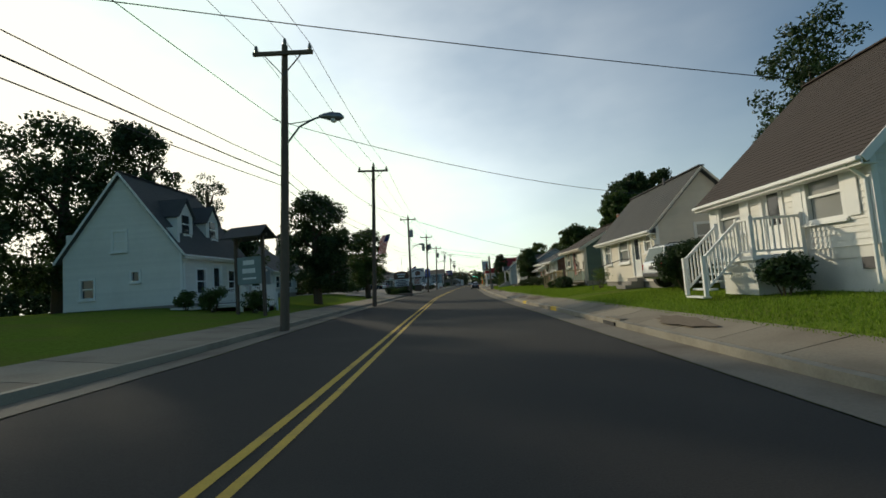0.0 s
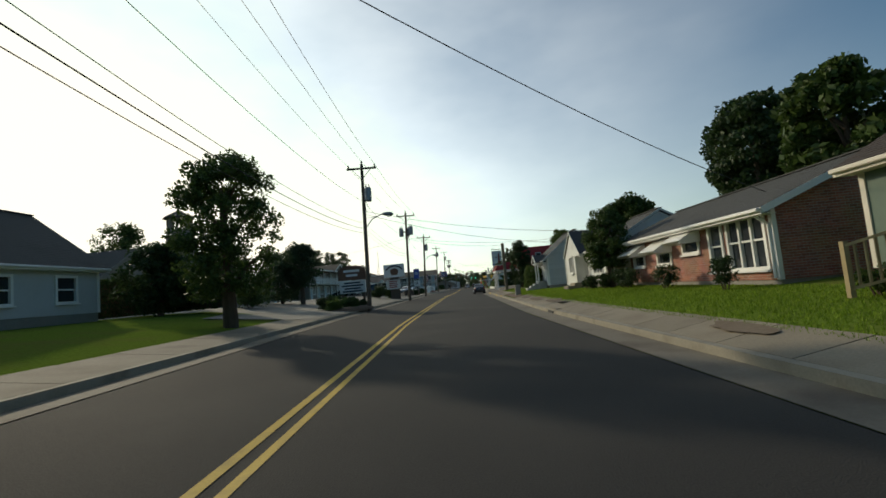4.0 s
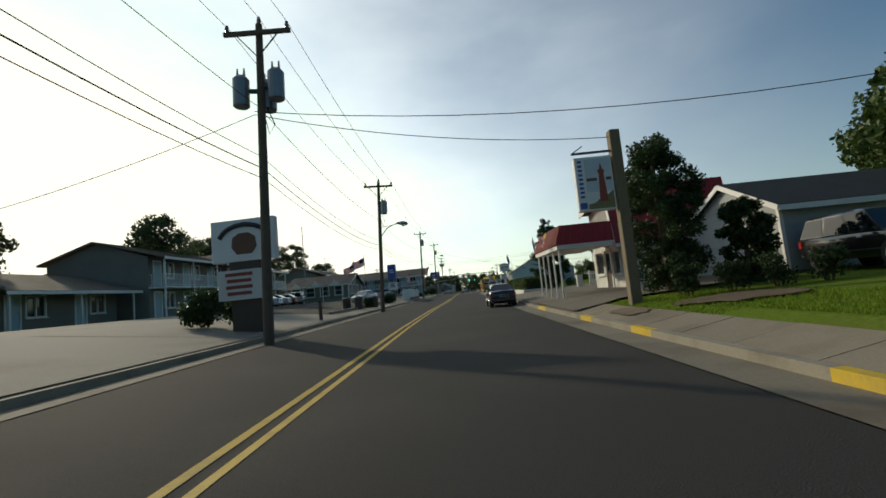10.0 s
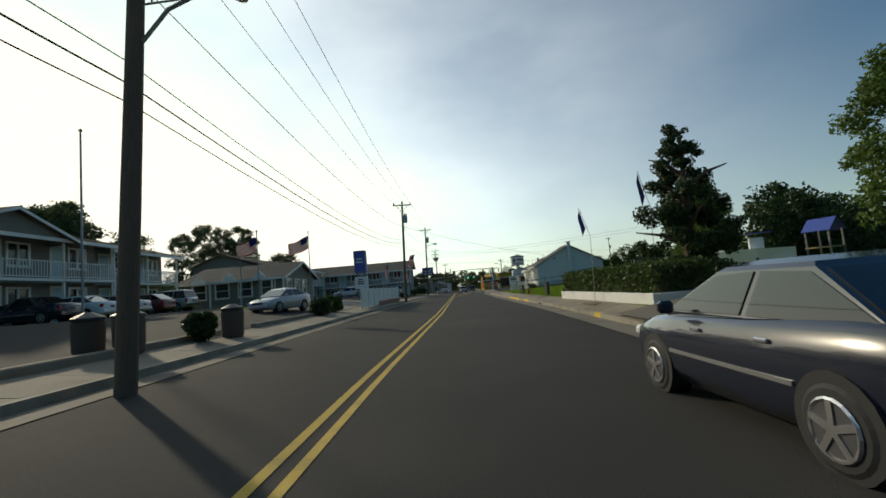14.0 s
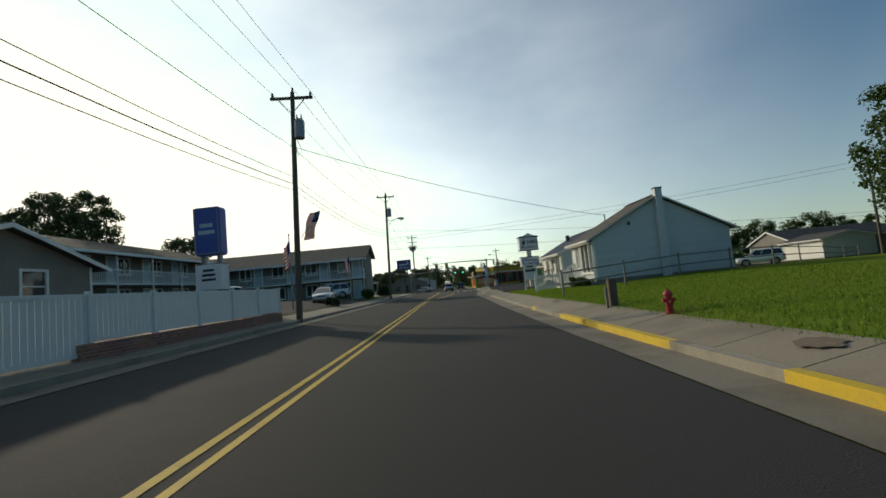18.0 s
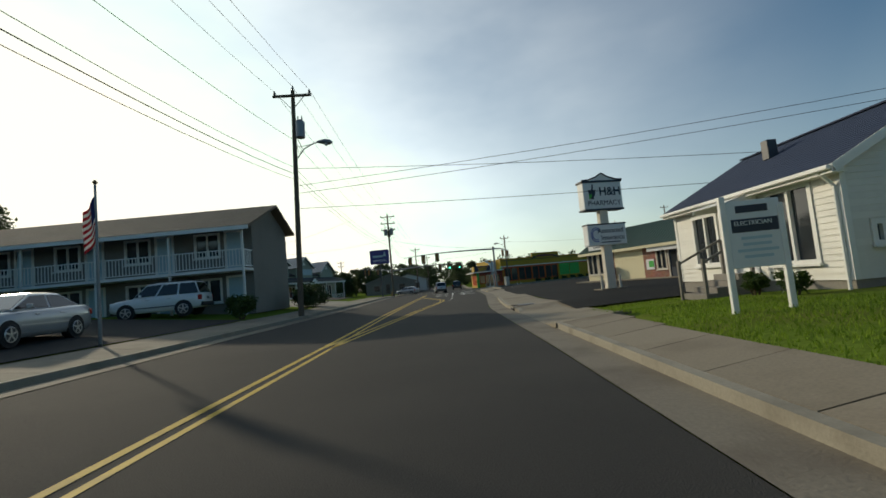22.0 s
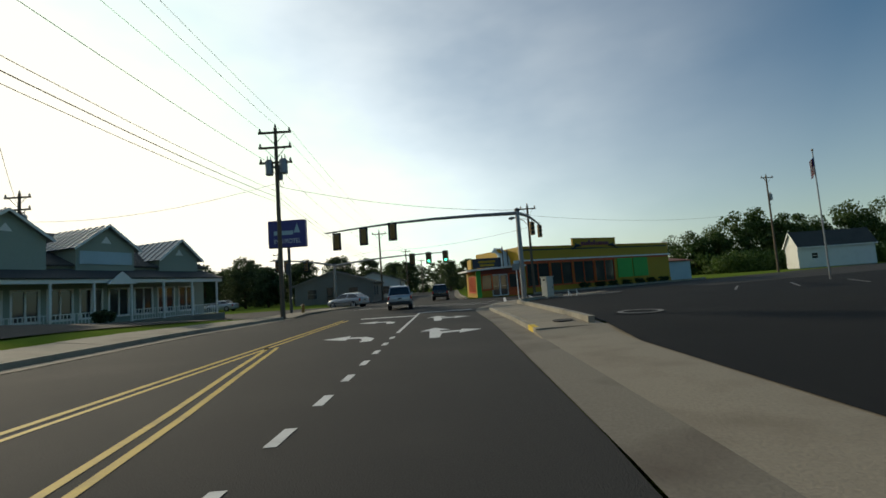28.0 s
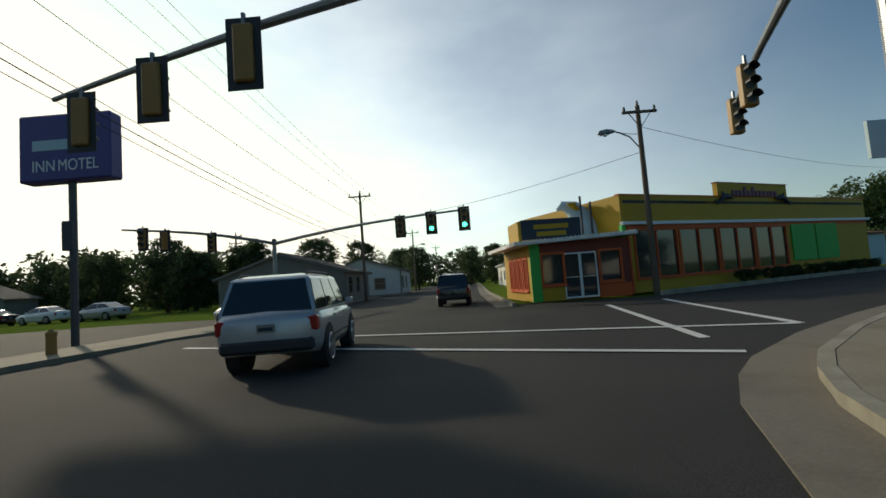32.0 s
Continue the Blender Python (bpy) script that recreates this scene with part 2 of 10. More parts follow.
M = {
    "asphalt": material("asphalt", (0.044, 0.042, 0.039), 0.92, 0.4, 60, 0.5, stain=0.5, stain_scale=0.3, tint=(0.07, 0.065, 0.057), spec=0.16),
    "new_asphalt": material("new_asphalt", (0.016, 0.016, 0.016), 0.92, 0.35, 70, 0.5, stain=0.4, stain_scale=0.25, tint=(0.03, 0.028, 0.025), spec=0.12),
    "concrete": material("concrete", (0.25, 0.212, 0.155), 0.92, 0.25, 30, 0.3, stain=0.75, stain_scale=0.8, tint=(0.15, 0.115, 0.078), random_tone=0.1),
    "lot_concrete": material("lot_concrete", (0.22, 0.2, 0.165), 0.92, 0.2, 20, 0.25, stain=0.6, stain_scale=0.35, tint=(0.12, 0.1, 0.075)),
    "gutter": material("gutter", (0.2, 0.172, 0.13), 0.92, 0.25, 30, 0.3, stain=0.8, stain_scale=0.7, tint=(0.085, 0.062, 0.045), random_tone=0.08),
    "grass": material("grass", (0.12, 0.175, 0.028), 1.0, 0.5, 14, 0.6, stain=0.55, stain_scale=0.6, tint=(0.15, 0.13, 0.045), spec=0.0),
    "earth": material("earth", (0.13, 0.085, 0.055), 0.95, 0.3, 12, 0.4, stain=0.4, tint=(0.1, 0.06, 0.035)),
    "yellow_paint": material("yellow_paint", (0.55, 0.36, 0.04), 0.75, 0.2, 40, 0.2, stain=0.5, stain_scale=2.5, tint=(0.2, 0.15, 0.06)),
    "forecourt": material("forecourt", (0.15, 0.128, 0.098), 0.92, 0.25, 20, 0.25, stain=0.7, stain_scale=0.5, tint=(0.085, 0.066, 0.045)),
    "pale_step": material("pale_step", (0.4, 0.4, 0.37), 0.9, 0.2, 25, 0.3, stain=0.5, stain_scale=1.5, tint=(0.24, 0.23, 0.2)),
    "iron": material("cast_iron", (0.06, 0.05, 0.042), 0.8, 0.3, 30, 0.4, stain=0.5, stain_scale=4.0, tint=(0.1, 0.06, 0.035)),
    "dirt_film": material("dirt_film", (0.165, 0.125, 0.085), 0.95, 0.3, 14, 0.35, stain=0.7, stain_scale=1.6, tint=(0.12, 0.075, 0.045)),
    "worn_white": material("worn_lot_paint", (0.22, 0.21, 0.2), 0.85, 0.3, 40, 0.2, stain=0.7, stain_scale=3.0, tint=(0.05, 0.05, 0.048)),
    "white_paint": material("white_road_paint", (0.62, 0.61, 0.58), 0.75, 0.15, 40, 0.2, stain=0.4, stain_scale=2.5, tint=(0.3, 0.29, 0.27)),
    "kerb_yellow": material("kerb_yellow", (0.62, 0.42, 0.03), 0.7, 0.15, 20, 0.2, stain=0.5, stain_scale=3, tint=(0.33, 0.24, 0.1)),
    "pole_wood": material("pole_wood", (0.14, 0.105, 0.075), 0.9, 0.35, 9, 0.6, stain=0.4, stretch=(6, 6, 0.5)),
    "steel": material("galvanised_steel", (0.24, 0.25, 0.26), 0.45, 0.1, 8, 0.05, metal=0.7, stain=0.2),
    "dark_steel": material("dark_steel", (0.08, 0.08, 0.085), 0.5, 0.15, 10, 0.05, metal=0.3),
    "wire": material("wire", (0.02, 0.02, 0.022), 0.6, 0.1, 5, 0.0),
    "porcelain": material("porcelain", (0.25, 0.22, 0.2), 0.3, 0.1, 5, 0.0),
    "white_siding": material("white_siding", (0.72, 0.7, 0.64), 0.6, 0.05, 5, 0.08, stain=0.22, stain_scale=0.8, tint=(0.5, 0.47, 0.4), random_tone=0.04),
    "cream_siding": material("cream_siding", (0.66, 0.6, 0.5), 0.7, 0.06, 5, 0.1, stain=0.25, stain_scale=0.8, tint=(0.45, 0.4, 0.31), random_tone=0.04),
    "grey_siding": material("grey_siding", (0.5, 0.52, 0.52), 0.65, 0.06, 5, 0.08, stain=0.2, tint=(0.36, 0.36, 0.34), random_tone=0.04),
    # darker copy of the blue siding, with the shade under trees in its colour
    "blue_siding_shaded": material("blue_siding_shaded", (0.36, 0.385, 0.39), 0.7, 0.08, 5, 0.08, stain=0.25, tint=(0.16, 0.18, 0.19), random_tone=0.05),
    "blue_siding": material("blue_siding", (0.58, 0.62, 0.63), 0.65, 0.06, 5, 0.08, stain=0.2, tint=(0.3, 0.36, 0.4), random_tone=0.04),
    "green_siding": material("green_siding", (0.105, 0.15, 0.118), 0.7, 0.08, 5, 0.1, stain=0.25, random_tone=0.06),
    "weathered": material("weathered_shingle", (0.22, 0.2, 0.175), 0.85, 0.15, 8, 0.2, stain=0.3, random_tone=0.06),
    "white_trim": material("white_trim", (0.78, 0.77, 0.73), 0.5, 0.04, 6, 0.04, stain=0.2, stain_scale=1.5, tint=(0.55, 0.52, 0.46)),
    "stucco": material("stucco", (0.66, 0.655, 0.61), 0.85, 0.1, 30, 0.3, stain=0.45, stain_scale=1.1, tint=(0.43, 0.42, 0.37)),
    "cream_stucco": material("cream_stucco", (0.74, 0.66, 0.44), 0.85, 0.06, 30, 0.25, stain=0.2, tint=(0.55, 0.47, 0.3)),
    "grey_stucco": material("grey_stucco", (0.52, 0.5, 0.42), 0.85, 0.08, 20, 0.2, stain=0.25),
    "brick": material("brick", (0.33, 0.12, 0.075), 0.85, 0.25, 20, 0.3, stain=0.3, random_tone=0.25),
    "foundation": material("foundation_block", (0.26, 0.24, 0.21), 0.9, 0.15, 12, 0.3, stain=0.4),
    "brown_roof": material("brown_shingle", (0.062, 0.047, 0.039), 0.9, 0.35, 20, 0.4, stain=0.35, stain_scale=0.8, random_tone=0.1),
    "grey_roof": material("grey_shingle", (0.07, 0.07, 0.068), 0.9, 0.35, 20, 0.4, stain=0.35, stain_scale=0.8, random_tone=0.1),
    "tan_roof": material("tan_shingle", (0.19, 0.15, 0.11), 0.9, 0.3, 20, 0.4, stain=0.3, stain_scale=0.8, random_tone=0.1),
    "red_roof": material("red_metal_roof", (0.38, 0.03, 0.03), 0.45, 0.1, 6, 0.05, stain=0.2, random_tone=0.05),
    "green_roof": material("green_metal_roof", (0.04, 0.085, 0.07), 0.45, 0.1, 6, 0.05, stain=0.2, random_tone=0.05),
    "blue_roof": material("blue_roof", (0.022, 0.036, 0.075), 0.8, 0.3, 20, 0.3, stain=0.25, random_tone=0.1),
    "glass": glass_material("window_glass", (0.035, 0.04, 0.045), 0.05),
    "car_glass": glass_material("car_glass", (0.012, 0.014, 0.016), 0.03),
    "curtain": material("curtain", (0.6, 0.58, 0.52), 0.9, 0.1, 8, 0.2, stretch=(8, 8, 0.6)),
    "door_red": material("door_red", (0.28, 0.06, 0.04), 0.6, 0.1, 6, 0.05),
    "deck_wood": material("deck_wood", (0.36, 0.28, 0.15), 0.85, 0.2, 8, 0.2, stretch=(6, 6, 1), random_tone=0.12),
    "sign_post_wood": material("sign_post_wood", (0.2, 0.155, 0.1), 0.85, 0.25, 8, 0.3, stretch=(6, 6, 0.6)),
    "dark_wood": material("dark_wood", (0.1, 0.075, 0.055), 0.85, 0.25, 8, 0.2, stretch=(6, 6, 1), random_tone=0.12),
    "black": material("black_rubber", (0.02, 0.02, 0.021), 0.75, 0.2, 20, 0.1),
    "black_plastic": material("black_plastic", (0.03, 0.03, 0.032), 0.5, 0.15, 20, 0.05),
    "chrome": material("alloy", (0.55, 0.55, 0.56), 0.3, 0.05, 8, 0.0, metal=0.9),
    "tail_red": material("tail_red", (0.4, 0.015, 0.012), 0.25, 0.1, 8, 0.0),
    "amber": material("amber_paint", (0.3, 0.16, 0.04), 0.5, 0.08, 8, 0.05),
    "lamp_clear": material("lamp_clear", (0.75, 0.75, 0.72), 0.2, 0.05, 8, 0.0),
    "silver_car": material("silver_car_paint", (0.42, 0.43, 0.44), 0.3, 0.04, 10, 0.0, metal=0.35, stain=0.1, coat=0.6),
    "white_car": material("white_car_paint", (0.75, 0.75, 0.74), 0.3, 0.03, 10, 0.0, stain=0.1, coat=0.6),
    "blue_car": material("navy_car_paint", (0.014, 0.018, 0.032), 0.22, 0.04, 10, 0.0, stain=0.05, coat=0.8),
    "black_car": material("black_car_paint", (0.012, 0.012, 0.013), 0.25, 0.04, 10, 0.0, coat=0.8),
    "maroon_car": material("maroon_car_paint", (0.16, 0.02, 0.02), 0.28, 0.04, 10, 0.0, coat=0.7),
    "sign_white": material("sign_white", (0.72, 0.73, 0.72), 0.5, 0.04, 6, 0.02, stain=0.15),
    "sign_blue": material("sign_blue", (0.05, 0.09, 0.36), 0.45, 0.06, 6, 0.02, stain=0.12),
    "sign_purple": material("sign_purple", (0.07, 0.06, 0.22), 0.45, 0.06, 6, 0.02, stain=0.12),
    "sign_dark": material("sign_dark", (0.02, 0.03, 0.05), 0.5, 0.06, 6, 0.02),
    "sign_brown": material("sign_brown", (0.16, 0.08, 0.05), 0.6, 0.1, 6, 0.05),
    "pale_blue": material("pale_blue_paint", (0.42, 0.55, 0.6), 0.6, 0.08, 6, 0.05),
    "store_yellow": material("store_yellow", (0.46, 0.27, 0.012), 0.6, 0.06, 8, 0.05, stain=0.15),
    "store_green": material("store_green", (0.05, 0.42, 0.07), 0.6, 0.06, 8, 0.05, stain=0.15),
    "script_purple": material("script_purple", (0.16, 0.03, 0.07), 0.5, 0.08, 8, 0.03),
    "cabinet_paint": material("cabinet_paint", (0.5, 0.49, 0.42), 0.6, 0.08, 8, 0.05, stain=0.3, tint=(0.34, 0.32, 0.26)),
    "store_red": material("store_red", (0.2, 0.035, 0.02), 0.6, 0.1, 8, 0.06, stain=0.2),
    "store_orange": material("store_orange", (0.6, 0.1, 0.02), 0.6, 0.06, 8, 0.05),
    "flag_red": leaf_material("flag_red", (0.42, 0.025, 0.035), (0.48, 0.035, 0.045), 0.8, 0.5),
    "flag_white": leaf_material("flag_white", (0.72, 0.71, 0.69), (0.77, 0.76, 0.74), 0.8, 0.5),
    "flag_blue": leaf_material("flag_blue", (0.025, 0.035, 0.15), (0.035, 0.045, 0.17), 0.8, 0.4),
    "hydrant_red": material("hydrant_red", (0.35, 0.03, 0.03), 0.5, 0.12, 10, 0.1),
    "stone": material("river_stone", (0.2, 0.19, 0.175), 0.85, 0.2, 8, 0.3, random_tone=0.3),
    "bark": material("bark", (0.09, 0.065, 0.045), 0.95, 0.35, 8, 0.8, stretch=(4, 4, 0.8)),
    "leaf": leaf_material("leaf", (0.03, 0.06, 0.012), (0.085, 0.13, 0.03)),
    "leaf_dark": leaf_material("leaf_dark", (0.018, 0.038, 0.012), (0.05, 0.085, 0.025)),
    "leaf_light": leaf_material("leaf_light", (0.06, 0.11, 0.02), (0.14, 0.2, 0.045)),
    # greyer leaf for distant trees: haze put into the colour
    "leaf_far_hazed": leaf_material("leaf_far_hazed", (0.035, 0.055, 0.025), (0.09, 0.125, 0.05), 0.6, 0.45),
    "leaf_pine": leaf_material("leaf_pine", (0.018, 0.04, 0.016), (0.045, 0.08, 0.03)),
    "grass_blade": leaf_material("grass_blade", (0.1, 0.18, 0.012), (0.24, 0.34, 0.04), 0.9, 0.45),
    "glass_curtain": glass_material("curtained_glass", (0.3, 0.3, 0.28), 0.08),
    "kerb_concrete": material("kerb_concrete", (0.3, 0.27, 0.21), 0.9, 0.2, 30, 0.3, stain=0.65, stain_scale=1.4, tint=(0.13, 0.11, 0.08)),
    "sage_siding": material("sage_siding", (0.3, 0.34, 0.28), 0.7, 0.06, 5, 0.08, stain=0.25, tint=(0.28, 0.31, 0.26), random_tone=0.04),
    "grey_brown_roof": material("grey_brown_shingle", (0.1, 0.088, 0.075), 0.9, 0.3, 20, 0.4, stain=0.4, stain_scale=0.8),
    "pale_blue_grey": material("grey_green_board", (0.2, 0.26, 0.26), 0.7, 0.12, 6, 0.1, stain=0.3),
    "olive_print": material("olive_print", (0.2, 0.17, 0.08), 0.6, 0.2, 9, 0.03, stain=0.4, stain_scale=3.0, tint=(0.3, 0.22, 0.1)),
    "pale_print": material("pale_print", (0.5, 0.58, 0.64), 0.5, 0.1, 4, 0.02, stain=0.4, stain_scale=2.0, tint=(0.62, 0.62, 0.58)),
    "signal_green": lit_material("signal_green", (0.05, 0.9, 0.55), 5.0),
    "lens_off": material("lens_off", (0.05, 0.04, 0.03), 0.3, 0.1, 8, 0.0),
}


def brick_material(name, colour, mortar, scale=1.0):
    """Laid bricks at true size with sunk joints."""
    m = bpy.data.materials.new(name)
    m.use_nodes = True
    n, l = m.node_tree.nodes, m.node_tree.links
    b = n["Principled BSDF"]
    b.inputs["Roughness"].default_value = 0.88
    tc = n.new("ShaderNodeTexCoord")
    sep, com, add = n.new("ShaderNodeSeparateXYZ"), n.new("ShaderNodeCombineXYZ"), n.new("ShaderNodeMath")
    l.new(tc.outputs["Object"], sep.inputs[0])
    l.new(sep.outputs["X"], add.inputs[0])
    l.new(sep.outputs["Y"], add.inputs[1])
    l.new(add.outputs[0], com.inputs["X"])
    l.new(sep.outputs["Z"], com.inputs["Y"])
    br = n.new("ShaderNodeTexBrick")
    br.inputs["Scale"].default_value, br.inputs["Brick Width"].default_value, br.inputs["Row Height"].default_value, br.inputs["Mortar Size"].default_value = scale, 0.21, 0.075, 0.006
    br.inputs["Color1"].default_value, br.inputs["Color2"].default_value, br.inputs["Mortar"].default_value = (*colour, 1), (*[c * 0.62 for c in colour], 1), (*mortar, 1)
    l.new(com.outputs[0], br.inputs["Vector"])
    noise_tex = n.new("ShaderNodeTexNoise")
    noise_tex.inputs["Scale"].default_value = 1.2
    l.new(tc.outputs["Object"], noise_tex.inputs["Vector"])
    mix = n.new("ShaderNodeMix")
    mix.data_type, mix.blend_type = "RGBA", "MULTIPLY"
    mix.inputs["Factor"].default_value = 0.5
    l.new(br.outputs["Color"], mix.inputs["A"])
    l.new(noise_tex.outputs["Color"], mix.inputs["B"])
    l.new(mix.outputs["Result"], b.inputs["Base Color"])
    bump = n.new("ShaderNodeBump")
    bump.inputs["Strength"].default_value, bump.inputs["Distance"].default_value, bump.invert = 0.6, 0.01, True
    l.new(br.outputs["Fac"], bump.inputs["Height"])
    l.new(bump.outputs["Normal"], b.inputs["Normal"])
    return m


M["brick_wall"] = brick_material("brick_wall", (0.5, 0.2, 0.13), (0.45, 0.4, 0.36))
M["red_brown_roof"] = material("red_brown_shingle", (0.2, 0.075, 0.05), 0.9, 0.3, 20, 0.4, stain=0.3, stain_scale=0.8)


# ---- mesh helpers ----
def part(name, bm, mat, parent=None, label="", smooth=False):
    """One mesh object under a thing or a part."""
    bmesh.ops.recalc_face_normals(bm, faces=bm.faces)
    me = bpy.data.meshes.new(name)
    bm.to_mesh(me)
    bm.free()
    return mesh_part(name, me, mat, parent, label, smooth)


def mesh_part(name, me, mat, parent=None, label="", smooth=False):
    if not me.materials:
        me.materials.append(M[mat])
    if smooth:
        me.shade_smooth()
    ob = new(name, me)
    if parent:
        ob.parent = parent
    return tagged(ob, label)


def thing(name, x, y, z, rz=0.0, label="", category="", group="", kind=""):
    e = new(name)
    e.empty_display_size = 0.2
    e.matrix_world = pose(x, y, z, 0, 0, rz)
    return tagged(e, label, category, group, kind)


def box(bm, x0, x1, y0, y1, z0, z1, bevel=0.0):
    r = bmesh.ops.create_cube(bm, size=1.0, matrix=Matrix.LocRotScale(((x0 + x1) / 2, (y0 + y1) / 2, (z0 + z1) / 2), None, (abs(x1 - x0), abs(y1 - y0), abs(z1 - z0))))
    if bevel:
        edges = list({e for v in r["verts"] for e in v.link_edges})
        bmesh.ops.bevel(bm, geom=edges, offset=bevel, segments=1, affect="EDGES", clamp_overlap=True)
    return bm


def boxed(x0, x1, y0, y1, z0, z1, bevel=0.0):
    return box(bmesh.new(), x0, x1, y0, y1, z0, z1, bevel)


def beam(bm, a, b, w, h, up=(0, 0, 1)):
    """A straight bar of w by h from a to b."""
    a, b = Vector(a), Vector(b)
    d = (b - a).normalized()
    s = d.cross(Vector(up))
    s = s.normalized() if s.length > 1e-4 else Vector((1, 0, 0))
    u = s.cross(d).normalized()
    ring = [(-1, -1), (1, -1), (1, 1), (-1, 1)]
    va = [bm.verts.new(a + s * (i * w / 2) + u * (j * h / 2)) for i, j in ring]
    vb = [bm.verts.new(b + s * (i * w / 2) + u * (j * h / 2)) for i, j in ring]
    for k in range(4):
        bm.faces.new((va[k], va[(k + 1) % 4], vb[(k + 1) % 4], vb[k]))
    bm.faces.new(va[::-1])
    bm.faces.new(vb)
    return bm


def tube(bm, points, radii, sides=8, caps=True):
    """A round bar along points; radii one number or one a point."""
    pts = [Vector(p) for p in points]
    if not isinstance(radii, (list, tuple)):
        radii = [radii] * len(pts)
    rings = []
    for i, p in enumerate(pts):
        d = (pts[min(i + 1, len(pts) - 1)] - pts[max(i - 1, 0)]).normalized()
        ref = Vector((0, 0, 1)) if abs(d.z) < 0.9 else Vector((1, 0, 0))
        s = d.cross(ref).normalized()
        u = s.cross(d)
        rings.append([bm.verts.new(p + (s * math.cos(k * math.tau / sides) + u * math.sin(k * math.tau / sides)) * radii[i]) for k in range(sides)])
    for a, b in zip(rings, rings[1:]):
        for k in range(sides):
            bm.faces.new((a[k], a[(k + 1) % sides], b[(k + 1) % sides], b[k]))
    if caps:
        bm.faces.new(rings[0][::-1])
        bm.faces.new(rings[-1])
    return bm


def prism(bm, outline, a, b, axis="y"):
    """A solid from an outline of pairs, between a and b along the axis. Pairs are (x, z) for y, (y, z) for x, (x, y) for z."""
    def at(p, s):
        return {"y": (p[0], s, p[1]), "x": (s, p[0], p[1]), "z": (p[0], p[1], s)}[axis]
    va, vb = [bm.verts.new(at(p, a)) for p in outline], [bm.verts.new(at(p, b)) for p in outline]
    n = len(outline)
    for k in range(n):
        bm.faces.new((va[k], va[(k + 1) % n], vb[(k + 1) % n], vb[k]))
    bm.faces.new(va[::-1])
    bm.faces.new(vb)
    return bm


def slab(bm, corners, thick):
    """A sheet through four (or more) corners with a thickness along its normal, downwards."""
    c = [Vector(p) for p in corners]
    nrm = (c[1] - c[0]).cross(c[2] - c[0]).normalized()
    if nrm.z < 0:
        nrm = -nrm
    top, low_ring = [bm.verts.new(p) for p in c], [bm.verts.new(p - nrm * thick) for p in c]
    n = len(c)
    for k in range(n):
        bm.faces.new((top[k], top[(k + 1) % n], low_ring[(k + 1) % n], low_ring[k]))
    bm.faces.new(top)
    bm.faces.new(low_ring[::-1])
    return bm


def lerp_at(table, y):
    """Linear between rows of (y, value)."""
    if y <= table[0][0]:
        return table[0][1]
    for (a, va), (b, vb) in zip(table, table[1:]):
        if y <= b:
            return va + (vb - va) * (y - a) / (b - a)
    return table[-1][1]


# ---- street: lines of the plan, as (along, across) ----
CENTRE = [(-60, -3.9), (5, -4.0), (20, -4.45), (45, -5.05), (63, -4.9), (80, -4.75), (95, -4.4), (112, -3.7), (128, -3.3), (141, -3.0), (154, -2.7), (167, -2.5), (187, -1.8), (203, -1.3), (240, 0.2), (330, 4.5)]
EDGE_R = [(-60, 1.2), (4, 1.1), (18, 0.7), (26, 0.35), (45, -0.05), (63, 0.15), (85, 0.35), (111, 1.4), (127, 1.6), (139, 1.85), (151, 2.3), (164, 2.62), (182, 4.4), (194, 5.05), (204, 5.2), (240, 6.0), (330, 10.5)]
EDGE_L = [(-60, -7.2), (9, -7.2), (23, -7.9), (47, -8.5), (75, -8.1), (94, -7.9), (110, -7.75), (137, -7.0), (158, -6.2), (172, -5.6), (204, -5.2), (240, -5.0), (330, -1.0)]
GUTTER = 0.7
WALK_W = 1.7


def walk_r(y):
    """Width of the near pavement, kerb and all."""
    return lerp_at([(150, 1.15), (160, 1.75)], y)

CROSS_Y0, CROSS_Y1 = 204.0, 222.0


def xr(y):
    return lerp_at(EDGE_R, y)


def xl(y):
    return lerp_at(EDGE_L, y)


def rise_right(y):
    return lerp_at([(-60, 1.0), (140, 1.0), (163, 0.3), (230, 0.0)], y)


def rise_left(y):
    return lerp_at([(-60, 1.0), (195, 1.0), (208, 0.25), (232, 0.1)], y)


def road_z(x, y):
    """The road lies level under the wheels and climbs a little to its far side."""
    c, e = lerp_at(CENTRE, y), xl(y)
    return 0.25 * rise_left(y) * min(1.0, max(0.0, (c - x) / (c - e)))


def gz(x, y):
    """Height of the ground beside the street."""
    r = x - xr(y) - GUTTER
    s = xl(y) - x - GUTTER
    if r > 0:
        k = rise_right(y)
        low_end = 0.15 * lerp_at([(153.2, 1.0), (154.4, 0.15), (159.2, 0.15), (160.2, 1.0), (171.6, 1.0), (173.4, 0.12), (189, 0.12), (191, 1.0), (203, 1.0), (207, 0.0)], y)
        return low_end + min(0.16 * r, 0.27) * k + min(0.05 * max(0, r - walk_r(y)), 0.4) * k
    if s > 0:
        k = rise_left(y)
        return 0.13 + 0.25 * k + min(0.1 * s, 0.95) * k
    return 0.14


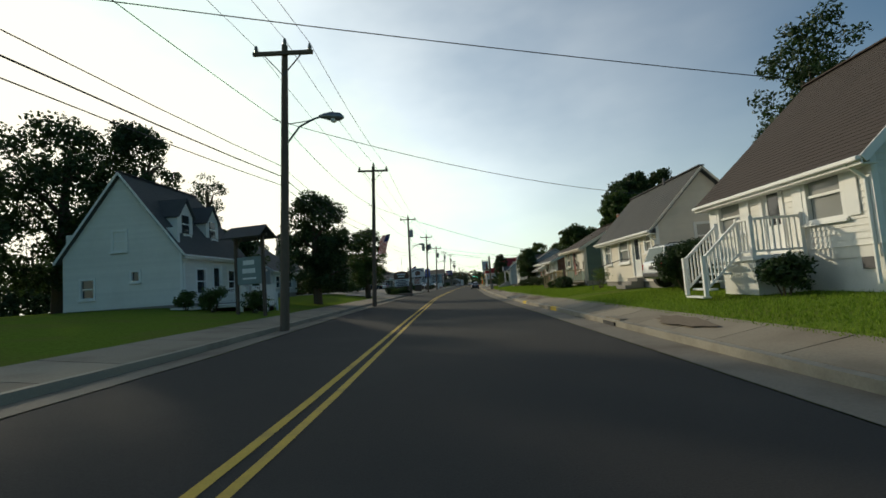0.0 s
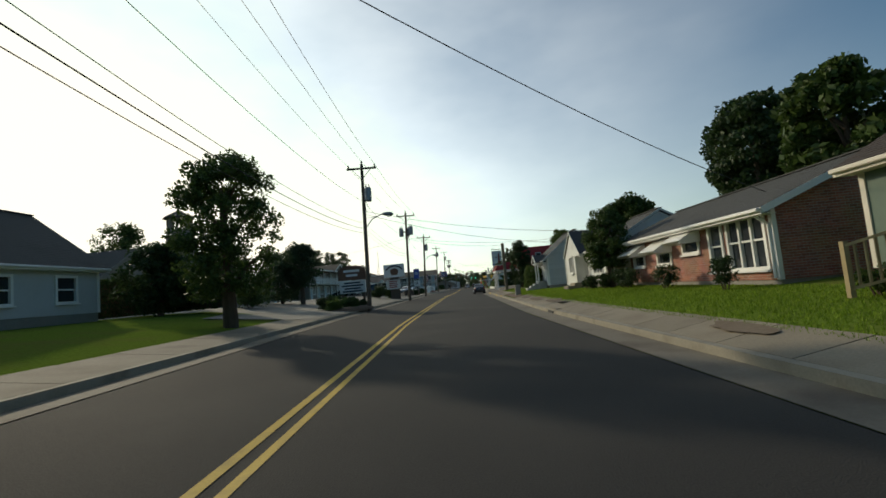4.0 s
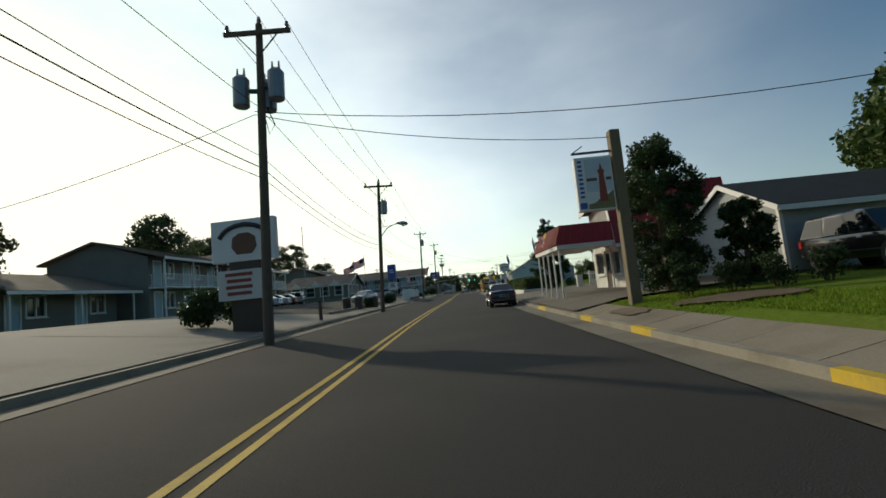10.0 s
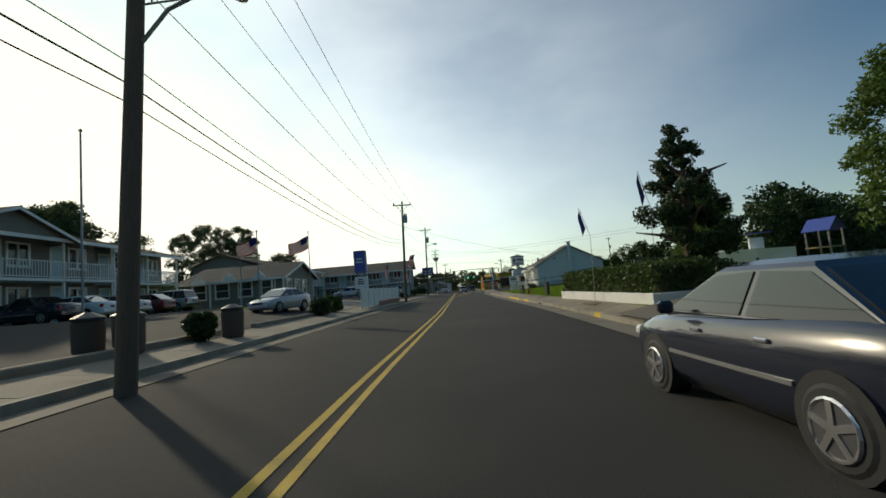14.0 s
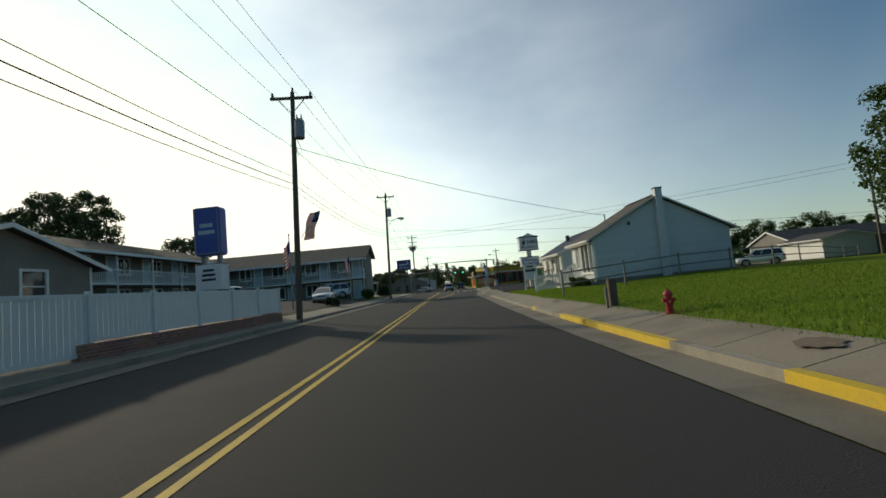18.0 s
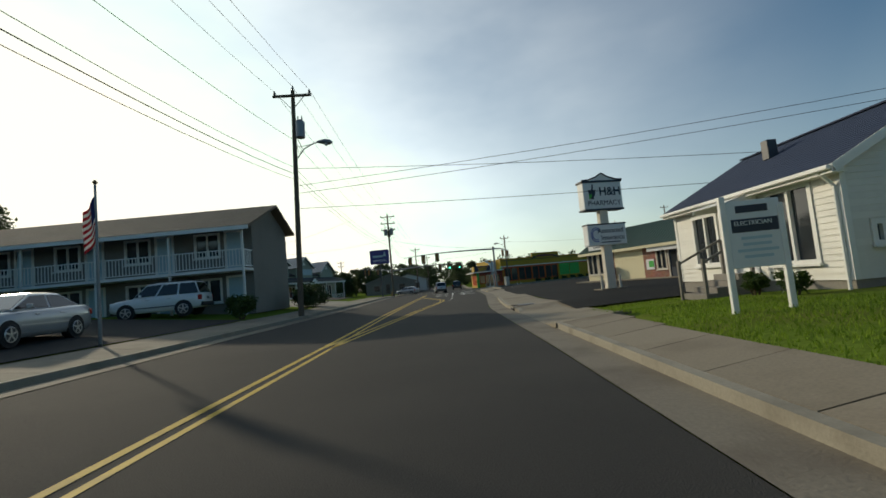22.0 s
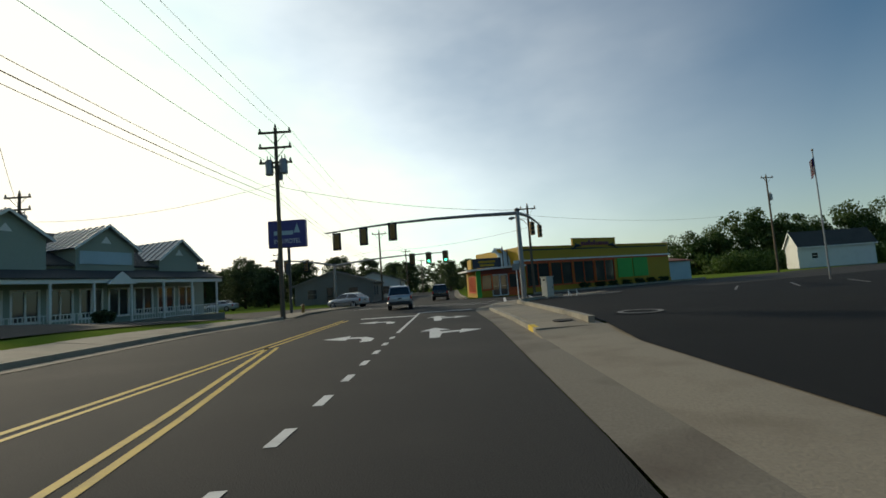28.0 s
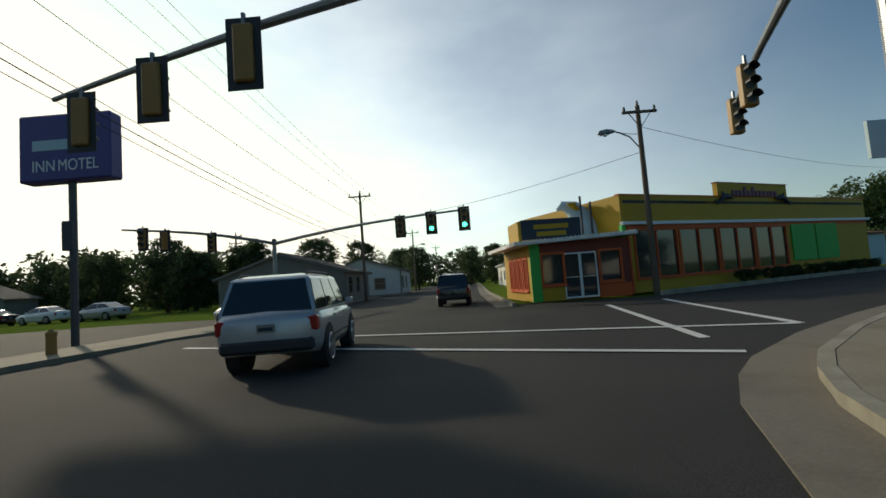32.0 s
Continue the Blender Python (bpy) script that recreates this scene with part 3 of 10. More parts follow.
def strip(name, mat, left, right, y0, y1, z, step=4.0, parent=None, label="", kind="structure", thick=0.0):
    """A ribbon along the street between two lines of the plan."""
    bm = bmesh.new()
    n = max(1, int(round((y1 - y0) / step)))
    rows = []
    for i in range(n + 1):
        y = y0 + (y1 - y0) * i / n
        a, b = left(y), right(y)
        za, zb = (z(a, y), z(b, y)) if callable(z) else (z, z)
        row = [(a, y, za), (b, y, zb)]
        if thick:
            row = [(a, y, za - thick)] + row + [(b, y, zb - thick)]
        rows.append([bm.verts.new(p) for p in row])
    for p, q in zip(rows, rows[1:]):
        for k in range(len(p) - 1):
            bm.faces.new((p[k], p[k + 1], q[k + 1], q[k]))
    if thick:
        bm.faces.new(rows[0])
        bm.faces.new(rows[-1][::-1])
    ob = part(name, bm, mat, parent, label)
    if kind:
        tagged(ob, kind=kind)
    return ob


# ground: one sheet to the horizon, finer near the street
def ground_sheet():
    offs = [0.2, 0.9, 1.12, WALK_W - 0.05, 2.6, 4, 6, 8.5, 12, 17, 24, 34, 48, 70, 120, 300, 900, 3000]
    ys = [-3000, -800, -200] + [-60 + 3 * i for i in range(131)] + [360, 420, 600, 1000, 3000]
    verts, faces = [], []
    for y in ys:
        yy = min(max(y, -60), 330)
        row = [(xl(yy) - GUTTER - o, gz(xl(yy) - GUTTER - o, yy) - 0.03) for o in offs[::-1]]
        row += [(xl(yy) - GUTTER - 0.05, -0.2), (xr(yy) + GUTTER + 0.05, -0.2)]
        dip = 0.15 if 152 < y < 163 or 170 < y < 192 else 0.0
        row += [(xr(yy) + GUTTER + o, gz(xr(yy) + GUTTER + o, yy) - 0.03 - (dip if o < 1.7 else 0.0)) for o in offs]
        for x, z in row:
            crossing = (202 < y < 242 and x > 4 and 203.3 + max(0, x - 9) * 0.22 < y < 236 + max(0, x - 10) * 0.45) or (208 < y < 232 and x < -4)
            verts.append((x, y, min(z, -0.05) if crossing else z))
    w = 2 * len(offs) + 2
    for j in range(len(ys) - 1):
        for i in range(w - 1):
            a = j * w + i
            faces.append((a, a + 1, a + w + 1, a + w))
    me = bpy.data.meshes.new("ground")
    me.from_pydata(verts, [], faces)
    ob = mesh_part("ground", me, "grass")
    return tagged(ob, "mown green grass lawns and verges beside the street", "ground", kind="structure")


ground_sheet()
bm = bmesh.new()
rows = []
for i in range(131):
    y = -60 + 3 * i
    c = lerp_at(CENTRE, y)
    rows.append([bm.verts.new((x, y, road_z(x, y))) for x in (xl(y), (xl(y) + c) / 2, c, (c + xr(y)) / 2, xr(y))])
for p, q in zip(rows, rows[1:]):
    for k in range(4):
        bm.faces.new((p[k], p[k + 1], q[k + 1], q[k]))
tagged(part("road", bm, "asphalt"), "two-lane grey asphalt road with faint patches", "road", kind="structure")
# skewed cross street and the dark parking lot beside it
bm = bmesh.new()
bm.faces.new([bm.verts.new(p) for p in [(3.5, 200.5, -0.006), (9.5, 205.0, -0.006), (30, 212.0, -0.006), (130, 262, -0.006), (130, 280, -0.006), (34, 232.3, -0.006), (12, 222.2, -0.006), (4.5, 223.5, -0.006)]])
tagged(part("cross_street", bm, "asphalt"), "grey asphalt side street meeting the road at a skew", "road", kind="structure")
bm = bmesh.new()
bm.faces.new([bm.verts.new(p) for p in [(-5.5, 207, -0.004), (-5.3, 228, -0.004), (-30, 236, -0.004), (-120, 250, -0.004), (-120, 236, -0.004), (-30, 218, -0.004), (-12, 214, -0.004)]])
tagged(part("cross_street", bm, "asphalt"), "grey asphalt side street running off beyond the motel sign", "road", kind="structure")


# kerbs, gutters and pavements
def kerb_run(side, y0, y1, mat="kerb_concrete"):
    edge = xr if side > 0 else xl
    base = (lambda y: 0.0) if side > 0 else (lambda y: road_z(xl(y), y))
    g1 = lambda y: edge(y) + side * GUTTER
    k1 = lambda y: edge(y) + side * (GUTTER + 0.16)
    strip("gutter", "gutter", edge, g1, y0, y1, lambda x, y: base(y) + 0.012, 3.0, label="stained concrete gutter pan along the road", kind="structure")
    strip("kerb", mat, g1, k1, y0, y1, lambda x, y: base(y) + 0.15, 3.0, label="worn concrete kerb" if mat == "kerb_concrete" else "kerb painted bright yellow, chipped", kind="structure", thick=0.3)


def pavement_run(side, y0, y1):
    """Pavement of separate slabs with open joints."""
    edge = xr if side > 0 else xl
    top = tagged(thing("pavement", 0, 0, 0), "worn concrete pavement slabs beside the kerb", "pavement", kind="structure")
    n = int((y1 - y0) / 1.52)
    o0 = side * (GUTTER + 0.165)
    for i in range(n):
        a, b = y0 + i * (y1 - y0) / n + 0.012, y0 + (i + 1) * (y1 - y0) / n - 0.012
        o1 = side * (GUTTER + (walk_r((a + b) / 2) if side > 0 else WALK_W))
        bm = bmesh.new()
        up = random.uniform(0.0, 0.012)
        lip = lambda y: (0.0 if side > 0 else road_z(xl(y), y)) + 0.151
        at = lambda o, y: (edge(y) + o, y, lip(y) + 0.2 * up if o == o0 else gz(edge(y) + o, y) + up)
        slab(bm, [at(o0, a), at(o1, a), at(o1, b), at(o0, b)], 0.14)
        part("slab", bm, "concrete", top)


YELLOW_R = [(17.9, 18.9), (24.4, 25.4), (66.3, 67.2), (71.4, 72.4), (75.3, 76.4), (82.0, 83.6), (101.8, 102.5), (117.7, 119.7), (122.1, 128.9), (132.9, 133.5), (190.6, 191.4)]
# stretches of the near kerb dropped for the two mouths of the parking lot
MOUTHS = [(153.6, 160.0), (172.0, 190.2)]
cursor = -60.0

def kerb_nose(y_full, y_low):
    """The kerb runs down to the gutter beside an entrance."""
    top = lambda x, y: 0.016 + 0.134 * max(0.0, 1 - (abs(y - y_full) / abs(y_low - y_full)) ** 1.7)
    strip("kerb", "kerb_concrete", lambda y: xr(y) + GUTTER, lambda y: xr(y) + GUTTER + 0.16, min(y_full, y_low), max(y_full, y_low), top, 0.12, label="kerb end sloping down to a parking lot entrance", kind="structure", thick=0.1)


for a, b, mat in sorted([(a, b, "kerb_yellow") for a, b in YELLOW_R] + [(a, b, "") for a, b in MOUTHS]):
    kerb_run(1, cursor, a)
    if mat:
        kerb_run(1, a, b, mat)
    else:
        kerb_nose(a, a + 0.9)
        if b < 190:
            kerb_nose(b, b - 0.9)
        strip("gutter", "gutter", xr, lambda y: xr(y) + GUTTER, a, b, lambda x, y, a=a, b=b: 0.012 if x < xr(y) + 0.3 else 0.012 + 0.021 * max(0.0, min(1.0, y - a, b - y)), 0.6, label="stained concrete gutter pan along the road", kind="structure")
    cursor = b
kerb_run(1, cursor, 201.5)
kerb_run(-1, -60, 207.0)
kerb_run(-1, 228, 330)
kerb_run(1, 222, 330)
pavement_run(1, 0, 58)
pavement_run(1, 66, 153.4)
pavement_run(1, 160.2, 171.8)
pavement_run(1, 190.2, 201.5)
pavement_run(-1, 0, 206)

si = thing("storm_drain", xr(161.2) + GUTTER, 161.2, 0.0, -5.5, "dark kerb inlet with a concrete lintel and iron grate", "storm drain", kind="structure")
# solid black block in place of the shaded opening
part("inlet_mouth_shade", box(bmesh.new(), -0.004, 0.05, -0.6, 0.6, 0.014, 0.105), "black", si)
part("inlet_lintel", box(bmesh.new(), -0.012, 0.17, -0.75, 0.75, 0.11, 0.172, 0.01), "kerb_concrete", si)
gr = part("inlet_lid", box(bmesh.new(), 0.25, 0.95, -0.42, 0.42, 0.15, 0.2, 0.01), "dark_steel", si, "rusty iron lid")
for k in range(5):
    part("lid_rib", box(bmesh.new(), 0.29 + 0.13 * k, 0.34 + 0.13 * k, -0.38, 0.38, 0.2, 0.212), "dark_steel", gr)

# painted lines
def line(name, mat, table, y0, y1, offset=0.0, width=0.11, z=0.006, label="", step=2.0):
    at = lambda y: lerp_at(table, y) + offset
    return tagged(strip(name, mat, lambda y: at(y) - width / 2, lambda y: at(y) + width / 2, y0, y1, lambda x, y: road_z(x, y) + z, step), label, "road marking", kind="structure")


ISLAND = [(154, -2.7), (161.6, -1.64), (163.0, -1.42), (165.8, -1.13), (167.4, -0.9), (170.7, -0.37), (174, 0.09), (177.4, 0.48), (179.8, 0.56), (182, 0.28), (184.7, -0.14), (188, -0.75), (190.7, -1.21), (191.8, -1.42)]
for off in (-0.13, 0.13):
    line("centre_line", "yellow_paint", CENTRE, -60, 202, off, label="double yellow centre line, slightly worn")
    line("island_line", "yellow_paint", ISLAND, 154, 191.8, off, label="double yellow line round a painted island", step=1.0)
LANE = [(178.8, 1.12), (180.5, 1.32), (182, 1.44), (185, 1.6), (190.4, 1.79), (196, 2.0), (204.3, 2.3)]
line("lane_line", "white_paint", LANE, 193.4, 204.3, label="solid white lane line")
for i in range(10):
    y = 179.03 + 1.42 * i
    line("lane_dash", "white_paint", LANE, y, y + 0.55, width=0.13, label="short white lane dash", step=0.6)


def painted(name, outline, label):
    bm = bmesh.new()
    bm.faces.new([bm.verts.new((x, y, road_z(x, y) + 0.008)) for x, y in outline])
    return tagged(part(name, bm, "white_paint"), label, "road marking", kind="structure")


painted("stop_line", [(2.3, 204.0), (5.2, 203.9), (5.2, 204.3), (2.3, 204.4)], "white stop line across the straight-on lane")
painted("stop_line", [(-0.6, 201.9), (2.2, 201.5), (2.2, 202.0), (-0.6, 202.5)], "white stop line across the turning lane")


def stripe(a, b, w, label):
    a, b = Vector(a), Vector(b)
    s = (b - a).normalized().orthogonal() * (w / 2)
    return painted("crosswalk_line", [(p.x, p.y) for p in (a + s, b + s, b - s, a - s)], label)


stripe((-3.4, 214.6), (7.9, 209.1), 0.2, "white crosswalk line")
stripe((-3.0, 216.2), (10.4, 211.4), 0.2, "white crosswalk line")
stripe((8.1, 210.5), (9.4, 219.2), 0.2, "white crosswalk line")
stripe((10.4, 211.4), (11.8, 220.0), 0.2, "white crosswalk line")


def arrow_straight_right(x, y, k=1.0):
    painted("lane_arrow", [(x - 0.14 * k, y), (x + 0.14 * k, y), (x + 0.22 * k, y + 1.1 * k), (x + 0.75 * k, y + 1.25 * k), (x + 0.72 * k, y + 0.85 * k), (x + 1.45 * k, y + 1.5 * k), (x + 0.85 * k, y + 2.0 * k), (x + 0.82 * k, y + 1.65 * k), (x + 0.2 * k, y + 1.6 * k), (x + 0.17 * k, y + 2.0 * k), (x + 0.5 * k, y + 2.0 * k), (x + 0.05 * k, y + 3.0 * k), (x - 0.45 * k, y + 2.0 * k), (x - 0.14 * k, y + 2.0 * k)], "white straight-on and right-turn lane arrow")


def arrow_left(x, y, k=1.0):
    painted("lane_arrow", [(x + 0.1 * k, y), (x + 0.42 * k, y + 0.05 * k), (x + 0.42 * k, y + 0.8 * k), (x + 0.1 * k, y + 1.35 * k), (x - 0.45 * k, y + 1.5 * k), (x - 0.45 * k, y + 1.95 * k), (x - 1.2 * k, y + 1.35 * k), (x - 0.4 * k, y + 0.7 * k), (x - 0.42 * k, y + 1.1 * k), (x - 0.05 * k, y + 1.0 * k), (x + 0.1 * k, y + 0.6 * k)], "white left-turn lane arrow")


arrow_straight_right(3.2, 197.3)
arrow_left(1.0, 197.6)
arrow_straight_right(3.05, 191.2)
arrow_left(0.9, 191.5)

# corner pavement, lot and kerb return at the signals
def fan(name, mat, points, z, thick, label, category):
    bm = bmesh.new()
    prism(bm, points, z - thick, z, "z")
    return tagged(part(name, bm, mat), label, category, kind="structure")


RETURN = [(xr(201.5) + GUTTER, 201.5), (6.02, 203.2), (6.35, 204.9), (7.0, 206.5), (7.55, 207.4), (8.2, 208.2), (10.0, 209.8), (12.5, 211.6), (16, 213.8)]


def beside_line(points, off):
    """The same line moved sideways."""
    out = []
    for i, p in enumerate(points):
        a, b = points[max(0, i - 1)], points[min(len(points) - 1, i + 1)]
        d = Vector((b[0] - a[0], b[1] - a[1])).normalized()
        out.append((p[0] - d.y * off, p[1] + d.x * off))
    return out


def ribbon(name, mat, line_a, line_b, z_a, z_b, thick, label, category):
    bm = bmesh.new()
    for i in range(len(line_a) - 1):
        (ax, ay), (bx, by), (cx, cy), (dx, dy) = line_a[i], line_a[i + 1], line_b[i + 1], line_b[i]
        slab(bm, [(ax, ay, z_a), (bx, by, z_a), (cx, cy, z_b), (dx, dy, z_b)], thick)
    bmesh.ops.remove_doubles(bm, verts=bm.verts, dist=1e-4)
    return tagged(part(name, bm, mat), label, category, kind="structure")


ribbon("gutter", "gutter", RETURN, beside_line(RETURN, GUTTER), 0.022, 0.012, 0.05, "concrete gutter apron round the corner", "gutter")
ribbon("kerb", "kerb_concrete", RETURN, beside_line(RETURN, -0.16), 0.15, 0.155, 0.25, "rounded concrete kerb at the corner", "kerb")
INNER = beside_line(RETURN, -0.165)
fan("corner_pavement", "concrete", INNER + [(16, 212.2), (11.5, 208.9), (9.4, 206.9), (8.2, 205.6), (7.7, 204.2), (7.6, 201.5)], 0.15, 0.2, "pale concrete corner pavement with a rounded kerb", "pavement")
LOT_KERB = [(7.0, 190.6), (7.2, 193.3), (7.32, 196), (7.45, 199), (7.55, 202), (7.7, 204), (8.2, 205.4), (9.4, 206.75), (11.5, 208.75)]
ribbon("kerb", "kerb_concrete", LOT_KERB, beside_line(LOT_KERB, -0.17), 0.33, 0.33, 0.4, "raised concrete kerb round the parking lot", "kerb")
for a, b in MOUTHS:
    strip("driveway_apron", "concrete", lambda y: xr(y) + GUTTER - 0.04, lambda y: xr(y) + GUTTER + 1.85, a - 0.2, b + (0.2 if b < 170 else 0.0), lambda x, y: gz(max(x, xr(y) + GUTTER + 0.002), y) + 0.012, 0.6, label="flush concrete apron of a parking lot entrance", kind="structure", thick=0.1)


def lot(name, mat, outline, label, lift=0.02, step=3.0):
    """A paved yard that follows the ground."""
    xs = [p[0] for p in outline]
    ys = [p[1] for p in outline]
    bm = bmesh.new()
    nx, ny = max(1, int((max(xs) - min(xs)) / step)), max(1, int((max(ys) - min(ys)) / step))
    def side_x(y, pick):
        hits = []
        for (ax, ay), (bx, by) in zip(outline, outline[1:] + outline[:1]):
            if ay != by and min(ay, by) <= y <= max(ay, by):
                hits.append(ax + (bx - ax) * (y - ay) / (by - ay))
        return pick(hits) if hits else pick(xs)
    rows = []
    for j in range(ny + 1):
        y = min(max(ys) - 1e-4, max(min(ys) + 1e-4, min(ys) + (max(ys) - min(ys)) * j / ny))
        a, b = side_x(y, min), side_x(y, max)
        rows.append([bm.verts.new((a + (b - a) * i / nx, y, gz(a + (b - a) * i / nx, y) + lift)) for i in range(nx + 1)])
    for p, q in zip(rows, rows[1:]):
        for k in range(nx):
            bm.faces.new((p[k], p[k + 1], q[k + 1], q[k]))
    return tagged(part(name, bm, mat), label, "paved yard", kind="structure")


def beside(side, off, y):
    return (xr(y) + GUTTER + off) if side > 0 else (xl(y) - GUTTER - off)


lot("parking_lot", "new_asphalt", [(beside(1, 1.5, 157.0), 157.0), (beside(1, 1.5, 188), 188), (beside(1, 1.8, 190.5), 190.5), (beside(1, 1.75, 202.5), 202.5), (16, 208.5), (60, 224), (60, 170), (22, 158.5), (9.5, 157.0)], "fresh black asphalt parking lot of the pharmacy")
lot("driveway", "forecourt", [(beside(1, 0.1, 77.5), 77.5), (beside(1, 0.1, 88), 88), (5.2, 88), (5.2, 84), (12, 77.5)], "worn concrete forecourt of the motel office", 0.045, 0.5)
lot("driveway", "forecourt", [(beside(1, 0.1, 88), 88), (beside(1, 0.1, 100.5), 100.5), (16, 100.5), (16, 88)], "worn concrete forecourt beside the hedge", 0.045, 0.5)
lot("dirt_verge", "earth", [(beside(1, 0.18, 57.6), 57.6), (beside(1, 0.18, 66.2), 66.2), (beside(1, 0.9, 66.2), 66.2), (beside(1, 1.05, 63), 63), (beside(1, 0.8, 60), 60), (beside(1, 0.9, 57.6), 57.6)], "bare trodden earth between kerb and lawn", 0.02, 0.7)
lot("driveway", "earth", [(beside(1, 0.1, 16.9), 16.9), (beside(1, 0.1, 18.9), 18.9), (11, 18.8), (11, 17.0)], "short worn dirt driveway", 0.02)
lot("motel_lot", "lot_concrete", [(beside(-1, 0.2, 47.0), 47.0), (beside(-1, 0.2, 76.4), 76.4), (-48, 76.4), (-48, 53.5), (-26, 52.6), (-15.3, 52.3), (-14.6, 47.0)], "pale worn concrete parking lot of a restaurant", 0.03)
lot("motel_lot", "lot_concrete", [(beside(-1, 0.2, 76.5), 76.5), (beside(-1, 0.2, 89), 89), (-22, 89), (-22, 76.5)], "pale worn concrete entrance of a motel lot", 0.03)
lot("motel_lot", "lot_concrete", [(beside(-1, 1.75, 116.2), 116.2), (beside(-1, 1.75, 136.3), 136.3), (-16, 136.3), (-16, 116.2)], "worn concrete yard before the lodge office", 0.03)
lot("motel_lot", "asphalt", [(beside(-1, 1.75, 89), 89), (beside(-1, 1.75, 116), 116), (-22, 116), (-22, 89)], "grey asphalt parking lot in front of a motel", 0.03)
lot("motel_lot", "asphalt", [(beside(-1, 1.8, 136.5), 136.5), (beside(-1, 1.8, 163), 163), (-30, 166), (-30, 136.5)], "grey asphalt parking lot of a two-storey motel", 0.03)
lot("motel_lot", "lot_concrete", [(beside(-1, 0.2, 173.5), 173.5), (beside(-1, 0.2, 183), 183), (-18, 187), (-18, 174)], "concrete driveway between the motel and the shops", 0.03)
lot("motel_lot", "asphalt", [(beside(-1, 3.5, 187), 187), (beside(-1, 3.5, 206), 206), (-15, 206), (-15, 187)], "grey asphalt yard in front of the gabled shops", 0.03)

corner = part("lot_corner", prism(bmesh.new(), [(7.7, 200), (8.0, 204), (9.0, 206.3), (11.5, 208.7), (16, 212.2), (22, 214), (22, 200)], -0.1, 0.16, "z"), "new_asphalt")
tagged(corner, "black asphalt corner of the parking lot", "paved yard", kind="structure")
band = part("corner_pavement", prism(bmesh.new(), [(-5.5, 206.9), (-6.2, 212.6), (-5.2, 217), (-3.5, 220.3), (-5.5, 223.9), (-7.4, 220), (-8.2, 215.8), (-8.9, 210.4), (-8.4, 206.9)], -0.1, 0.13, "z"), "concrete")
tagged(band, "pale concrete pavement round the far kerb", "pavement", kind="structure")


def ground_patch(name, mat, x, y, w, l, seed, label, lift=0.022, on_road=False):
    """An irregular stain or bare patch lying on the ground."""
    rng = random.Random(seed)
    bm = bmesh.new()
    ring = []
    for i in range(18):
        t = i * math.tau / 18
        k = rng.uniform(0.72, 1.12)
        px, py = x + w / 2 * k * math.cos(t), y + l / 2 * k * math.sin(t)
        ring.append(bm.verts.new((px, py, (road_z(px, py) if on_road else gz(px, py)) + lift)))
    mid = bm.verts.new((x, y, (road_z(x, y) if on_road else gz(x, y)) + lift))
    for i in range(18):
        bm.faces.new((mid, ring[i], ring[(i + 1) % 18]))
    return tagged(part(name, bm, mat), label, "ground patch", kind="structure")


for i, (x, y, w, l) in enumerate(((1.75, 25.6, 0.8, 2.6), (1.5, 28.2, 0.55, 1.6), (1.55, 47.6, 0.7, 2.4), (1.4, 51.5, 0.6, 3.2), (1.5, 55.5, 0.7, 2.6), (3.0, 120.2, 0.45, 0.7), (1.7, 74.5, 0.7, 2.0), (3.3, 133.0, 0.4, 0.9), (2.3, 9.5, 0.6, 2.4), (1.7, 34.0, 0.5, 1.8), (2.6, 105.5, 0.5, 2.0), (2.9, 117.0, 0.5, 1.2))):
    ground_patch("dirt_patch", "dirt_film", x, y, w, l, 40 + i, "reddish brown dirt washed over the pavement")
ground_patch("mulch_bed", "earth", 3.6, 72.9, 2.6, 2.2, 90, "brown mulch round the motel sign post", 0.03)


# painted marks in the parking lot
def lot_mark(points, w, label):
    bm = bmesh.new()
    for a, b in zip(points, points[1:]):
        a, b = Vector(a), Vector(b)
        side = Vector((-(b - a).y, (b - a).x)).normalized() * (w / 2)
        bm.faces.new([bm.verts.new((q.x, q.y, gz(q.x, q.y) + 0.03)) for q in (a + side, b + side, b - side, a - side)])
    return tagged(part("lot_mark", bm, "worn_white"), label, "road marking", kind="structure")


lot_mark([(9.0 + 0.55 * math.cos(i * math.tau / 20), 192.0 + 0.6 * math.sin(i * math.tau / 20)) for i in range(21)], 0.16, "white painted ring on the black parking lot")
for i in range(5):
    lot_mark([(16.6 + 2.3 * i, 199.0 - 0.8 * i), (19.6 + 2.3 * i, 203.2 - 0.8 * i)], 0.1, "faint white parking bay line")


# ---- houses ----
def face_point(s, face, a, out, z, length):
    """A place on a house's face: a along it, out from it."""
    if face == "front":
        return (-s * out, a, z)
    if face == "near":
        return (s * a, -out, z)
    return (s * a, length + out, z)


def face_box(bm, s, face, a0, a1, o0, o1, z0, z1, length, bevel=0.0):
    p, q = face_point(s, face, a0, o0, z0, length), face_point(s, face, a1, o1, z1, length)
    return box(bm, min(p[0], q[0]), max(p[0], q[0]), min(p[1], q[1]), max(p[1], q[1]), z0, z1, bevel)


